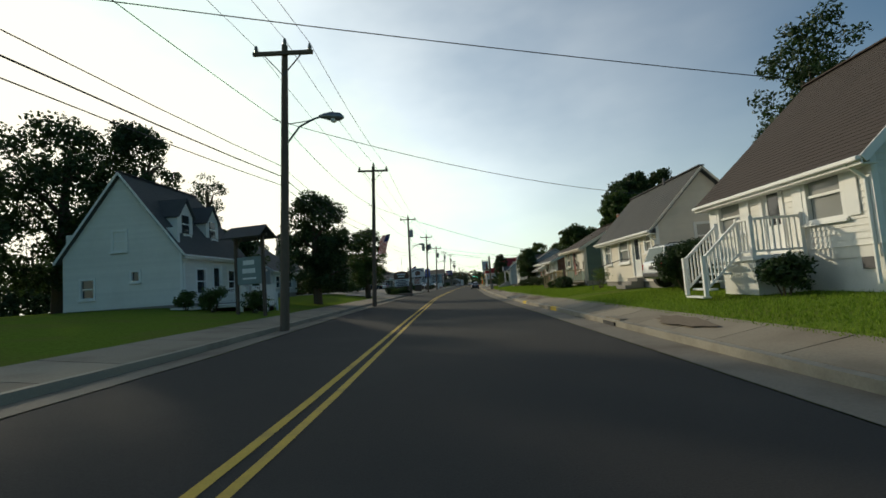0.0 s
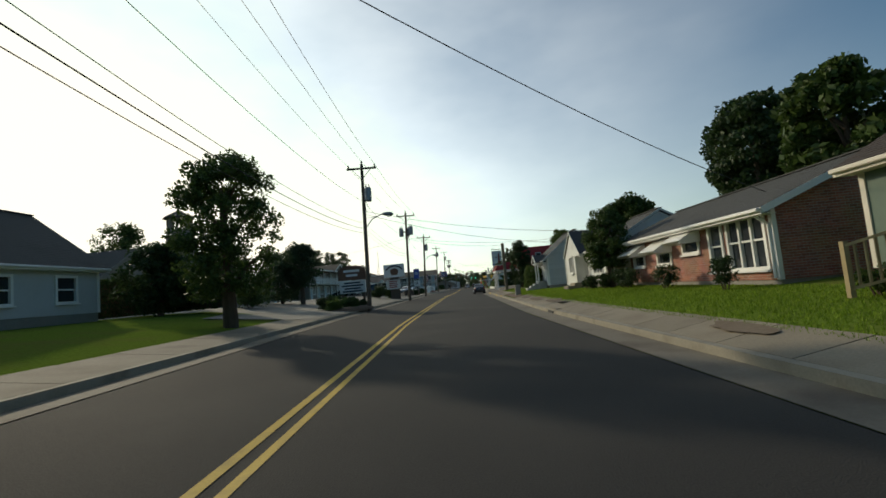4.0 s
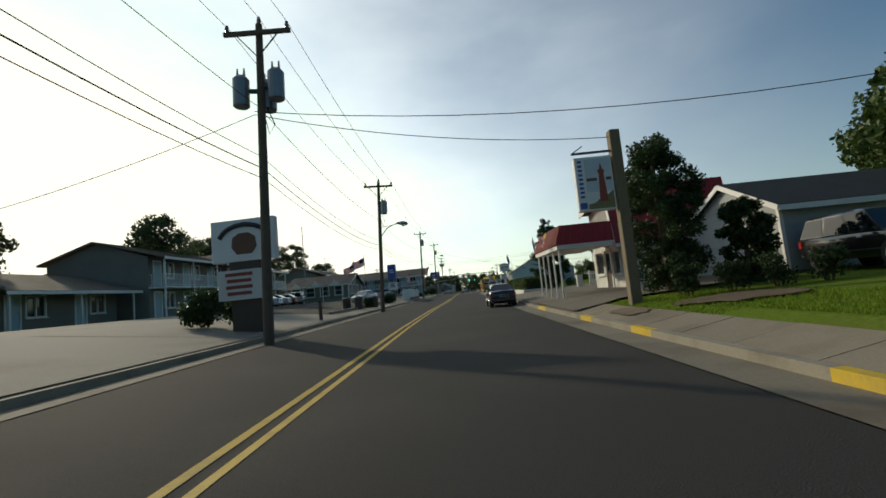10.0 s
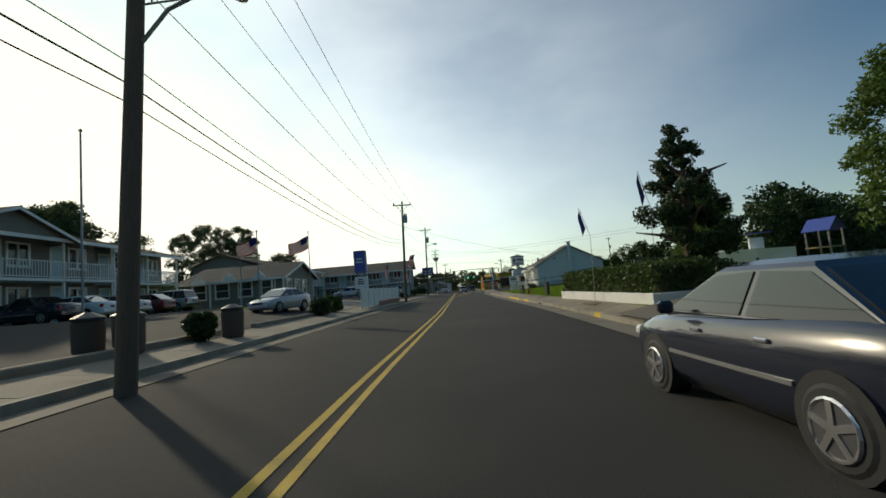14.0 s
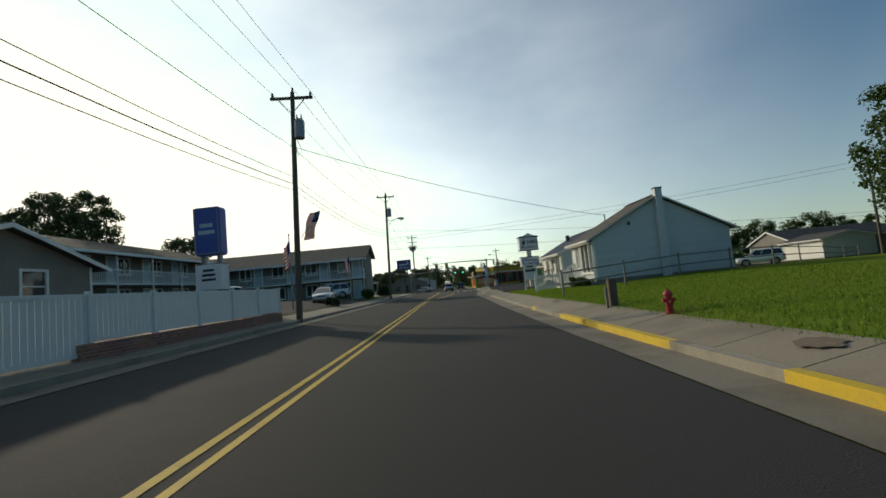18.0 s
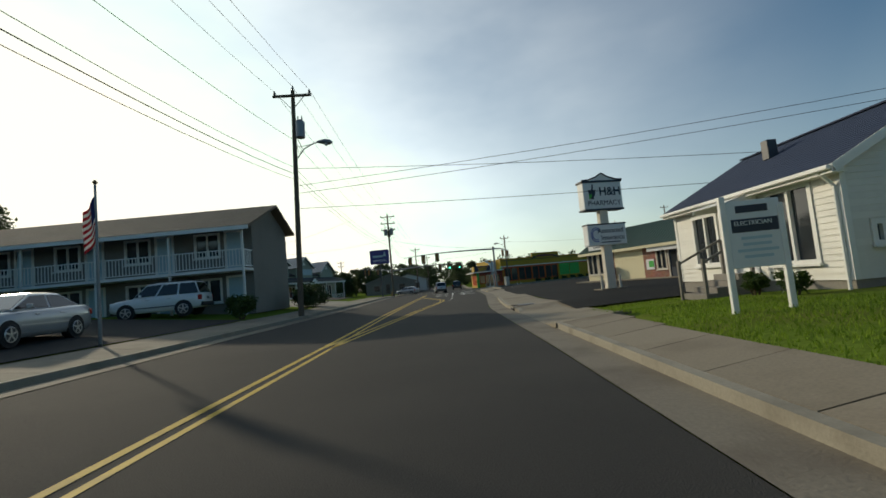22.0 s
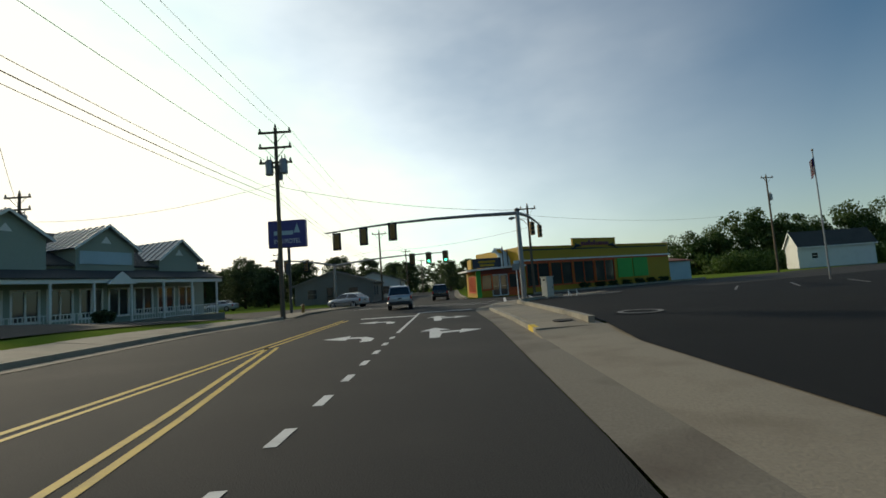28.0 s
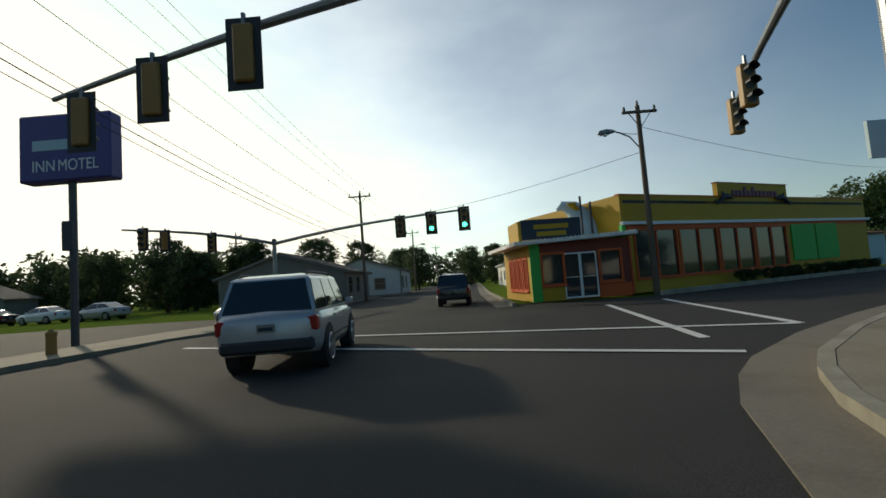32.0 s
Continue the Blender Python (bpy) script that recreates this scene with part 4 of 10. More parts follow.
def wall_with_openings(s, face, length, a0, a1, z0, z1, openings, thick=0.18):
    bm = bmesh.new()
    cuts_a = sorted({a0, a1, *[v for o in openings for v in (o[0] - o[2] / 2, o[0] + o[2] / 2)]})
    cuts_z = sorted({z0, z1, *[v for o in openings for v in (max(z0, o[1]), o[1] + o[3])]})
    for b, c in zip(cuts_a, cuts_a[1:]):
        for d, e in zip(cuts_z, cuts_z[1:]):
            m, n = (b + c) / 2, (d + e) / 2
            if c - b < 1e-3 or e - d < 1e-3 or m < a0 or m > a1:
                continue
            if any(abs(m - o[0]) < o[2] / 2 and o[1] < n < o[1] + o[3] for o in openings):
                continue
            face_box(bm, s, face, b, c, -thick, 0, d, e, length)
    bmesh.ops.remove_doubles(bm, verts=bm.verts, dist=1e-4)
    return bm


def siding(parent, s, face, length, span, z0, z1, openings, mat, pitch=0.14, gap=0.1, name="siding_board"):
    """Lapped boards, each its own piece; span(z) gives the ends of a row."""
    rows = int((z1 - z0) / pitch)
    for i in range(rows):
        zb, zt = z0 + i * pitch, z0 + (i + 1) * pitch
        a0, a1 = span((zb + zt) / 2)
        if a1 - a0 < 0.1:
            continue
        pieces = [(a0, a1)]
        for o in openings:
            if o[1] - gap < zt and zb < o[1] + o[3] + gap:
                cut0, cut1 = o[0] - o[2] / 2 - gap, o[0] + o[2] / 2 + gap
                pieces = [q for p in pieces for q in ((p[0], min(p[1], cut0)), (max(p[0], cut1), p[1])) if q[1] - q[0] > 0.04]
        for b, c in pieces:
            bm = bmesh.new()
            pts = [(b, 0.028, zb), (c, 0.028, zb), (c, 0.008, zt), (b, 0.008, zt)]
            outer = [bm.verts.new(face_point(s, face, *p, length)) for p in pts]
            inner = [bm.verts.new(face_point(s, face, p[0], 0.001, p[2], length)) for p in pts]
            bm.faces.new(outer)
            bm.faces.new((outer[0], outer[1], inner[1], inner[0]))
            bm.faces.new((outer[1], outer[2], inner[2], inner[1]))
            bm.faces.new((outer[3], outer[0], inner[0], inner[3]))
            part(name, bm, mat, parent)


def frame_ring(bm, s, face, length, outer, inner, o0, o1):
    """A closed rectangular frame between two outlines."""
    def ring(r, o):
        return [bm.verts.new(face_point(s, face, a, o, z, length)) for a, z in ((r[0], r[2]), (r[1], r[2]), (r[1], r[3]), (r[0], r[3]))]
    a, b, c, d = ring(outer, o1), ring(inner, o1), ring(outer, o0), ring(inner, o0)
    for k in range(4):
        j = (k + 1) % 4
        bm.faces.new((a[k], a[j], b[j], b[k]))
        bm.faces.new((c[k], d[k], d[j], c[j]))
        bm.faces.new((a[k], c[k], c[j], a[j]))
        bm.faces.new((b[k], b[j], d[j], d[k]))
    return bm


def window(parent, s, face, length, a, z, w, h, style="sash", trim="white_trim", shutters=False, pane_mat="glass"):
    """A window in its opening: frame, sill, sashes, panes."""
    t = 0.08
    bm = frame_ring(bmesh.new(), s, face, length, (a - w / 2 - t, a + w / 2 + t, z - t, z + h + t), (a - w / 2 + 0.03, a + w / 2 - 0.03, z + 0.03, z + h - 0.03), -0.1, 0.05)
    units = max(1, int(round(w / 0.95))) if style == "sash" else (3 if style == "triple" else 2 if style == "slide" else 1)
    step = w / units
    frame_part = part("window", bm, trim, parent)
    for i in range(1, units):
        part("mullion", face_box(bmesh.new(), s, face, a - w / 2 + i * step - 0.04, a - w / 2 + i * step + 0.04, -0.1, 0.04, z + 0.03, z + h - 0.03, length), trim, frame_part)
    part("sill", face_box(bmesh.new(), s, face, a - w / 2 - 0.12, a + w / 2 + 0.12, 0.05, 0.12, z - t - 0.04, z - t + 0.02, length), trim, frame_part)
    for i in range(units):
        b, c = a - w / 2 + i * step + 0.035, a - w / 2 + (i + 1) * step - 0.035
        if style in ("sash", "triple"):
            part("sash_rail", face_box(bmesh.new(), s, face, b, c, -0.07, 0.015, z + h / 2 - 0.03, z + h / 2 + 0.03, length), trim, frame_part)
            for d, e, o in ((z + 0.03, z + h / 2 - 0.03, -0.06), (z + h / 2 + 0.03, z + h - 0.03, -0.04)):
                part("pane", face_box(bmesh.new(), s, face, b, c, o - 0.012, o, d, e, length), pane_mat, frame_part)
        else:
            part("pane", face_box(bmesh.new(), s, face, b, c, -0.06, -0.048, z + 0.03, z + h - 0.03, length), pane_mat, frame_part)
    if shutters:
        for sgn in (-1, 1):
            m = a + sgn * (w / 2 + t + 0.17)
            part("shutter", face_box(bmesh.new(), s, face, m - 0.16, m + 0.16, 0.03, 0.06, z - 0.03, z + h + 0.03, length, 0.005), trim, parent)
    return frame_part


def house_door(parent, s, face, length, a, z, w, h, mat="white_trim", trim="white_trim", glazed=True):
    bm = frame_ring(bmesh.new(), s, face, length, (a - w / 2 - 0.09, a + w / 2 + 0.09, z - 0.03, z + h + 0.09), (a - w / 2 + 0.02, a + w / 2 - 0.02, z, z + h - 0.02), -0.1, 0.05)
    d0 = part("door", bm, trim, parent)
    bm = bmesh.new()
    b, c = a - w / 2 + 0.02, a + w / 2 - 0.02
    if glazed:
        frame_ring(bm, s, face, length, (b, c, z, z + h - 0.02), (b + 0.13, c - 0.13, z + 0.75, z + h - 0.16), -0.06, -0.015)
        part("door_leaf", bm, mat, d0)
        part("pane", face_box(bmesh.new(), s, face, b + 0.13, c - 0.13, -0.045, -0.033, z + 0.75, z + h - 0.16, length), "glass", d0)
    else:
        face_box(bm, s, face, b, c, -0.06, -0.015, z, z + h - 0.02, length)
        part("door_leaf", bm, mat, d0)
    part("door_handle", face_box(bmesh.new(), s, face, a + w / 2 - 0.12, a + w / 2 - 0.08, -0.015, 0.05, z + 0.98, z + 1.04, length, 0.008), "chrome", d0)
    return d0


def roof_slope(parent, corners, mat, courses=True, thick=0.12, label=""):
    """One slope: eave a, eave b, ridge b, ridge a; a deck with lapped shingle courses."""
    a, b, c, d = (Vector(p) for p in corners)
    bm = slab(bmesh.new(), (a, b, c, d), thick)
    r = part("roof", bm, mat, parent, label)
    if courses:
        up = (d - a).length
        n = max(2, int(up / 0.16))
        nrm = (b - a).cross(d - a).normalized()
        nrm = -nrm if nrm.z < 0 else nrm
        bm = bmesh.new()
        for i in range(n):
            f, g = i / n, (i + 1) / n
            p, q, u, v = a.lerp(d, f), b.lerp(c, f), b.lerp(c, g), a.lerp(d, g)
            lo, hi = nrm * 0.014, nrm * 0.005
            ring = [bm.verts.new(x) for x in (p + lo, q + lo, u + hi, v + hi)]
            bm.faces.new(ring)
            bm.faces.new((bm.verts.new(p), bm.verts.new(q), ring[1], ring[0]))
        tagged(part("shingle_covering", bm, mat, r), kind="stuff")
    return r


def seams(parent, corners, mat, pitch=0.4):
    """Standing seams of a metal roof, each its own bar."""
    a, b, c, d = (Vector(p) for p in corners)
    n = max(2, int((b - a).length / pitch))
    nrm = (b - a).cross(d - a).normalized()
    nrm = -nrm if nrm.z < 0 else nrm
    for i in range(n + 1):
        f = i / n
        part("seam", beam(bmesh.new(), a.lerp(b, f) + nrm * 0.02, d.lerp(c, f) + nrm * 0.02, 0.04, 0.05, nrm), mat, parent)


def house(name, x, y0, y1, depth, eave, ridge, s=1, across=False, wall="white_siding", roof="brown_roof", front=(), near=(), base_z=None, found=0.35, boards=("front", "near"), over=0.35, rake=0.18, rake_mat=None, label="", rz=0.0, trim="white_trim", found_mat="foundation", pitch=0.14, category="house", gutter=True, panes="glass", open_corner=False):
    """A gabled house. Heights are over its ground; openings are (along, sill, width, height, kind, ...)."""
    z = gz(x, (y0 + y1) / 2) if base_z is None else base_z
    h = thing(name, x, y0, z, rz, label, category)
    length = y1 - y0
    h_wall, h_ridge = eave, ridge
    fo, no = [o for o in front], [o for o in near]
    part("foundation", box(bmesh.new(), min(0, s * depth) + 0.03, max(0, s * depth) - 0.03, 0.03, length - 0.03, -0.6, found), found_mat, h)
    part("wall", wall_with_openings(s, "front", length, 0, length, found, h_wall, fo), wall, h)
    bm = wall_with_openings(s, "near", length, 0.185, depth - 0.185, found, h_wall, no)
    part("wall", bm, wall, h)
    part("wall", face_box(bmesh.new(), s, "far", 0.185, depth - 0.185, -0.18, 0, found, h_wall, length), wall, h)
    part("wall", box(bmesh.new(), *sorted((s * (depth - 0.18), s * depth)), 0, length, found, h_wall), wall, h)
    part("ceiling_board", box(bmesh.new(), min(0, s * depth) + 0.19, max(0, s * depth) - 0.19, 0.19, length - 0.19, h_wall - 0.12, h_wall - 0.02), "white_trim", h)
    t = 0.12
    if not across:
        mid = depth / 2
        k = (h_ridge - h_wall) / mid
        for yy in (0.0, length - 0.18):
            part("gable", prism(bmesh.new(), [(0.0, h_wall), (s * depth, h_wall), (s * mid, h_ridge - 0.05)], yy, yy + 0.18), wall, h)
        e = h_wall - over * k + t
        roof_slope(h, [(-s * over, -over * 0.7, e), (-s * over, length + over * 0.7, e), (s * mid, length + over * 0.7, h_ridge + t), (s * mid, -over * 0.7, h_ridge + t)], roof)
        roof_slope(h, [(s * (depth + over), -over * 0.7, e), (s * (depth + over), length + over * 0.7, e), (s * mid, length + over * 0.7, h_ridge + t), (s * mid, -over * 0.7, h_ridge + t)], roof)
        part("fascia", box(bmesh.new(), *sorted((-s * over, -s * (over + 0.03))), -over * 0.7, length + over * 0.7, e - 0.2, e - 0.02), trim, h)
        part("soffit", box(bmesh.new(), *sorted((-s * (over - 0.01), 0.0)), -0.2, length + 0.2, e - 0.2, e - 0.17), trim, h)
        for u0, z0, u1, z1 in ((-over, e, mid, h_ridge + t), (depth + over, e, mid, h_ridge + t)):
            part("rake_board", beam(bmesh.new(), (s * u0, -over * 0.7 - 0.015, z0 - rake / 2 - 0.01), (s * u1, -over * 0.7 - 0.015, z1 - rake / 2 - 0.01), 0.03, rake), rake_mat or trim, h)
        part("ridge_cap", beam(bmesh.new(), (s * mid, -over * 0.7, h_ridge + t + 0.02), (s * mid, length + over * 0.7, h_ridge + t + 0.02), 0.25, 0.04), roof, h)
        if gutter:
            part("rain_gutter", box(bmesh.new(), *sorted((-s * (over + 0.03), -s * (over + 0.13))), -over * 0.7, length + over * 0.7, e - 0.13, e - 0.03, 0.02), trim, h)
            part("downpipe", tube(bmesh.new(), [(-s * (over + 0.05), 0.12, e - 0.12), (-s * 0.07, 0.08, e - 0.45), (-s * 0.07, 0.08, 0.15)], 0.04, 6), trim, h)
        near_span = lambda zz: (max(0.02, (zz - h_wall) / k if zz > h_wall else 0.02), min(depth - 0.02, depth - (zz - h_wall) / k if zz > h_wall else depth - 0.02))
        near_top, front_top = h_ridge - 0.15, h_wall - 0.02
        front_span = lambda zz: (0.02, length - 0.02)
    else:
        mid = length / 2
        k = (h_ridge - h_wall) / mid
        for uu in (0.0, depth - 0.18):
            part("gable", prism(bmesh.new(), [(0.0, h_wall), (length, h_wall), (mid, h_ridge - 0.05)], s * uu, s * (uu + 0.18), "x"), wall, h)
        e = h_wall - over * k + t
        x0, x1 = -s * over * 0.7, s * (depth + over * 0.7)
        roof_slope(h, [(x0, -over, e), (x1, -over, e), (x1, mid, h_ridge + t), (x0, mid, h_ridge + t)], roof)
        roof_slope(h, [(x0, length + over, e), (x1, length + over, e), (x1, mid, h_ridge + t), (x0, mid, h_ridge + t)], roof)
        for y_e in (-over, length + over):
            part("rake_board", beam(bmesh.new(), (x0 - s * 0.015, y_e, e - rake / 2 - 0.01), (x0 - s * 0.015, mid, h_ridge + t - rake / 2 - 0.01), 0.03, rake), rake_mat or trim, h)
        part("fascia", box(bmesh.new(), min(x0, x1), max(x0, x1), -over - 0.03, -over, e - 0.2, e - 0.02), trim, h)
        front_span = lambda zz: (max(0.02, (zz - h_wall) / k if zz > h_wall else 0.02), min(length - 0.02, length - (zz - h_wall) / k if zz > h_wall else length - 0.02))
        near_span = lambda zz: (0.02, depth - 0.02)
        near_top, front_top = h_wall - 0.02, h_ridge - 0.15
    if "front" in boards:
        siding(h, s, "front", length, front_span, found, front_top, fo, wall, pitch)
    if "near" in boards:
        siding(h, s, "near", length, near_span, found, near_top, no, wall, pitch)
    for face, todo in (("front", fo), ("near", no)):
        for a, zb, w, hh, kind, *rest in todo:
            if kind == "door":
                house_door(h, s, face, length, a, zb, w, hh, rest[0] if rest else "white_trim", trim)
            elif kind == "open":
                continue
            elif kind == "vent":
                part("vent", face_box(bmesh.new(), s, face, a - w / 2, a + w / 2, -0.1, 0.01, zb, zb + hh, length), "dark_steel", h)
            else:
                window(h, s, face, length, a, zb, w, hh, kind, trim, bool(rest and rest[0]), panes)
    # corner boards
    for yy in (length,) if open_corner else (0.0, length):
        part("corner_board", box(bmesh.new(), *sorted((-s * 0.035, s * 0.09)), yy - 0.035 if yy == 0 else yy - 0.09, yy + 0.09 if yy == 0 else yy + 0.035, found, h_wall - 0.03), trim, h)
    return h


def railing(parent, a, b, height=0.9, gap=0.12, mat="white_trim", z_low=0.1, thick=0.035, end_posts=True):
    """A rail from a to b with top and bottom bars and balusters."""
    a, b = Vector(a), Vector(b)
    up = Vector((0, 0, 1))
    part("top_rail", beam(bmesh.new(), a + up * height, b + up * height, 0.08, 0.05), mat, parent)
    part("bottom_rail", beam(bmesh.new(), a + up * z_low, b + up * z_low, 0.05, 0.05), mat, parent)
    n = max(2, int((b - a).length / gap))
    for i in range(1, n):
        p = a.lerp(b, i / n)
        part("baluster", beam(bmesh.new(), p + up * z_low, p + up * height, thick, thick, (0, 1, 0)), mat, parent)
    if end_posts:
        for p in (a, b):
            part("post", beam(bmesh.new(), p - up * 0.05, p + up * (height + 0.08), 0.09, 0.09, (0, 1, 0)), mat, parent)


def stairs(parent, s, u0, u1, y0, y1, z_top, steps, mat, z0=0.0):
    """Steps that climb away from the street from u0 to u1."""
    for i in range(steps):
        f, g = i / steps, (i + 1) / steps
        part("step", box(bmesh.new(), *sorted((s * (u0 + (u1 - u0) * f), s * u1)), y0, y1, z0 + z_top * f - 0.02, z0 + z_top * g, 0.01), mat, parent)


# white clapboard house with a long white stair
h1 = house("clapboard_house", 6.3, 9.4, 15.4, 7.6, 2.95, 6.5, wall="white_siding", roof="brown_roof", found=0.95, found_mat="stucco", panes="glass_curtain",
           front=[(1.25, 1.62, 1.05, 1.15, "sash", True), (3.0, 0.95, 0.75, 1.95, "door"), (4.9, 1.7, 1.15, 0.95, "sash", True), (0.35, 0.45, 0.3, 0.25, "vent")], near=[(3.0, 1.6, 0.9, 1.2, "sash")],
           label="white clapboard house with brown shingle roof and raised porch")
st = thing("porch_stair", 6.3, 9.4, gz(5.2, 12), 0, "white-painted wooden porch and stair with balusters", "stairs")
part("porch_deck", box(bmesh.new(), -1.35, -0.05, 1.9, 3.5, 0.85, 0.97, 0.01), "white_trim", st)
part("porch_base", box(bmesh.new(), -1.25, -0.05, 2.0, 3.4, 0.0, 0.85), "stucco", st)
railing(st, (-1.3, 1.95, 0.97), (-0.1, 1.95, 0.97))
railing(st, (-1.3, 2.0, 0.97), (-1.3, 2.42, 0.97), end_posts=False)
for i in range(5):
    part("step", box(bmesh.new(), -1.56 - 0.19 * i, -1.35 - 0.19 * i, 2.52, 3.42, 0.97 - 0.19 * (i + 1) - 0.05, 0.97 - 0.19 * (i + 1), 0.01), "white_trim", st)
railing(st, (-1.3, 2.48, 0.97), (-2.25, 2.48, 0.08), 0.9)
railing(st, (-1.3, 3.46, 0.97), (-2.25, 3.46, 0.08), 0.9)

# cream house with a bay of tall windows
h2 = house("cream_house", 6.0, 19.0, 26.2, 4.0, 2.65, 4.75, wall="cream_siding", roof="grey_roof", found=0.25, pitch=0.15, rake=0.08, rake_mat="cream_siding", panes="glass_curtain",
           front=[(0.9, 1.55, 0.7, 0.85, "sash"), (2.3, 0.5, 0.85, 1.85, "door", "white_trim"), (3.9, 1.2, 1.3, 1.2, "sash"), (6.35, 1.2, 0.95, 1.2, "sash")], near=[(2.0, 1.5, 0.8, 1.0, "sash")],
           label="cream-painted house with grey shingle roof")
part("roof_vent", tube(bmesh.new(), [(1.9, 3.0, 4.5), (1.9, 3.0, 5.1)], 0.07, 8), "dark_steel", h2)
st = thing("front_steps", 6.0, 21.3, gz(5.6, 21.3), 0, "low grey concrete steps with a dark handrail", "steps")
stairs(st, 1, -0.9, -0.06, -0.6, 0.6, 0.45, 3, "foundation")
part("handrail", tube(bmesh.new(), [(-1.9, 0.9, 0.0), (-1.9, 0.9, 0.95), (-0.5, 0.65, 1.35), (-0.1, 0.6, 1.35)], 0.025, 6), "dark_steel", st)

# dark green house with a wooden deck
h3 = house("green_house", 6.1, 30.5, 36.4, 5.6, 2.6, 4.1, wall="green_siding", trim="cream_siding", roof="brown_roof", found=0.3, boards=("near",), pitch=0.2,
           front=[(0.5, 1.05, 0.42, 1.3, "one"), (1.75, 1.05, 0.42, 1.3, "one"), (2.85, 0.75, 0.8, 1.85, "door", "door_red"), (4.6, 1.4, 0.85, 0.95, "sash")], near=[(1.5, 1.3, 0.75, 1.05, "sash")],
           label="dark green house with brown roof and red front door")
part("boarded_panel", box(bmesh.new(), -0.045, -0.002, 0.8, 1.47, 0.98, 2.4, 0.01), "cream_siding", h3, "cream board over the wide window")
part("porch_lamp", tube(bmesh.new(), [(-0.14, 2.2, 1.98), (-0.14, 2.2, 2.1), (-0.14, 2.2, 2.22)], [0.05, 0.08, 0.03], 8), "black_plastic", h3)
part("letter_box", box(bmesh.new(), -0.12, -0.003, 2.12, 2.32, 1.32, 1.55, 0.02), "black_plastic", h3)
for a, z in ((0.5, 1.05), (1.75, 1.05)):
    part("curtain", box(bmesh.new(), -0.048, -0.044, a - 0.17, a + 0.17, z + 0.6, z + 1.24), "curtain", h3)
ch = part("chimney", box(bmesh.new(), 2.7, 3.05, 0.7, 1.05, 3.7, 4.65, 0.02), "brick", h3, "short red brick chimney")
part("chimney_cap", box(bmesh.new(), 2.67, 3.08, 0.67, 1.08, 4.65, 4.7, 0.01), "foundation", ch)
dk = thing("wooden_deck", 6.1, 30.5, gz(5.2, 32), 0, "unpainted yellowish wooden deck with railing", "deck")
part("deck_floor", box(bmesh.new(), -1.5, -0.05, 0.6, 3.4, 0.17, 0.27, 0.01), "deck_wood", dk)
for y in (0.65, 2.0, 3.35):
    part("deck_leg", box(bmesh.new(), -1.45, -1.35, y - 0.05, y + 0.05, 0.0, 0.17), "deck_wood", dk)
railing(dk, (-1.45, 0.65, 0.27), (-1.45, 2.2, 0.27), 0.85, 0.13, "deck_wood")
railing(dk, (-1.4, 0.65, 0.27), (-0.1, 0.65, 0.27), 0.85, 0.13, "deck_wood", end_posts=False)
railing(dk, (-1.45, 2.35, 0.27), (-2.1, 3.2, 0.0), 0.85, 0.13, "deck_wood")
railing(dk, (-1.45, 3.4, 0.27), (-2.1, 4.1, 0.0), 0.85, 0.13, "deck_wood")

# red brick bungalow with pale awnings
h4 = house("brick_bungalow", 5.9, 39.0, 49.4, 5.6, 2.15, 3.3, wall="brick_wall", roof="grey_roof", found=0.1, boards=(), over=0.45,
           front=[(1.2, 0.45, 1.7, 1.6, "triple"), (2.75, 0.45, 0.7, 1.55, "sash"), (4.4, 1.15, 1.1, 0.8, "sash"), (6.6, 0.85, 1.2, 0.9, "sash"), (9.2, 0.85, 1.2, 0.9, "sash")], near=[],
           label="red brick bungalow with white trim and pale awnings")


def awning(parent, s, a, z, w, drop=0.45, out=0.75, mat="white_trim"):
    """A metal slat awning over a window."""
    n = max(3, int(w / 0.13))
    for i in range(n):
        y0, y1 = a - w / 2 + i * w / n, a - w / 2 + (i + 1) * w / n - 0.012
        bm = bmesh.new()
        slab(bm, [(-s * 0.02, y0, z), (-s * 0.02, y1, z), (-s * out, y1, z - drop), (-s * out, y0, z - drop)], 0.02)
        part("awning_slat", bm, mat, parent)
    for y in (a - w / 2, a + w / 2 - 0.02):
        part("awning_side", prism(bmesh.new(), [(-s * 0.02, z), (-s * 0.02, z - drop - 0.1), (-s * out, z - drop - 0.12), (-s * out, z - drop)], y, y + 0.02), mat, parent)


awning(h4, 1, 4.4, 2.05, 1.5)
awning(h4, 1, 6.6, 1.85, 1.6)
awning(h4, 1, 9.2, 1.85, 1.7)

# white stucco house with a cross gable and a recessed porch
h6 = house("stucco_house", 5.2, 50.6, 54.04, 6.0, 2.1, 3.75, trim="stucco", wall="stucco", roof="grey_roof", found=0.15, boards=(), over=0.15, rake=0.1, panes="glass_curtain",
           front=[(1.75, 0.75, 1.6, 1.3, "triple")], near=[(1.5, 1.0, 0.9, 1.0, "sash")], label="white stucco house with dark grey shingle roof")
h6b = house("stucco_wing", 4.75, 54.1, 57.95, 6.0, 2.0, 3.5, trim="stucco", wall="stucco", roof="grey_roof", found=0.15, boards=(), across=True, over=0.08, rake=0.09, panes="glass_curtain", open_corner=True, near=[(0.325, 0.16, 0.28, 1.8, "open")],
            front=[(0.66, 0.16, 1.3, 1.8, "open"), (2.25, 0.95, 0.85, 1.0, "slide")], label="white stucco front wing with a steep gable and a recessed porch")
part("porch_back", box(bmesh.new(), 0.95, 1.05, 0.12, 1.32, 0.16, 1.98), "stucco", h6b)
part("porch_side", box(bmesh.new(), 0.185, 0.945, 1.3, 1.38, 0.16, 1.98), "stucco", h6b)
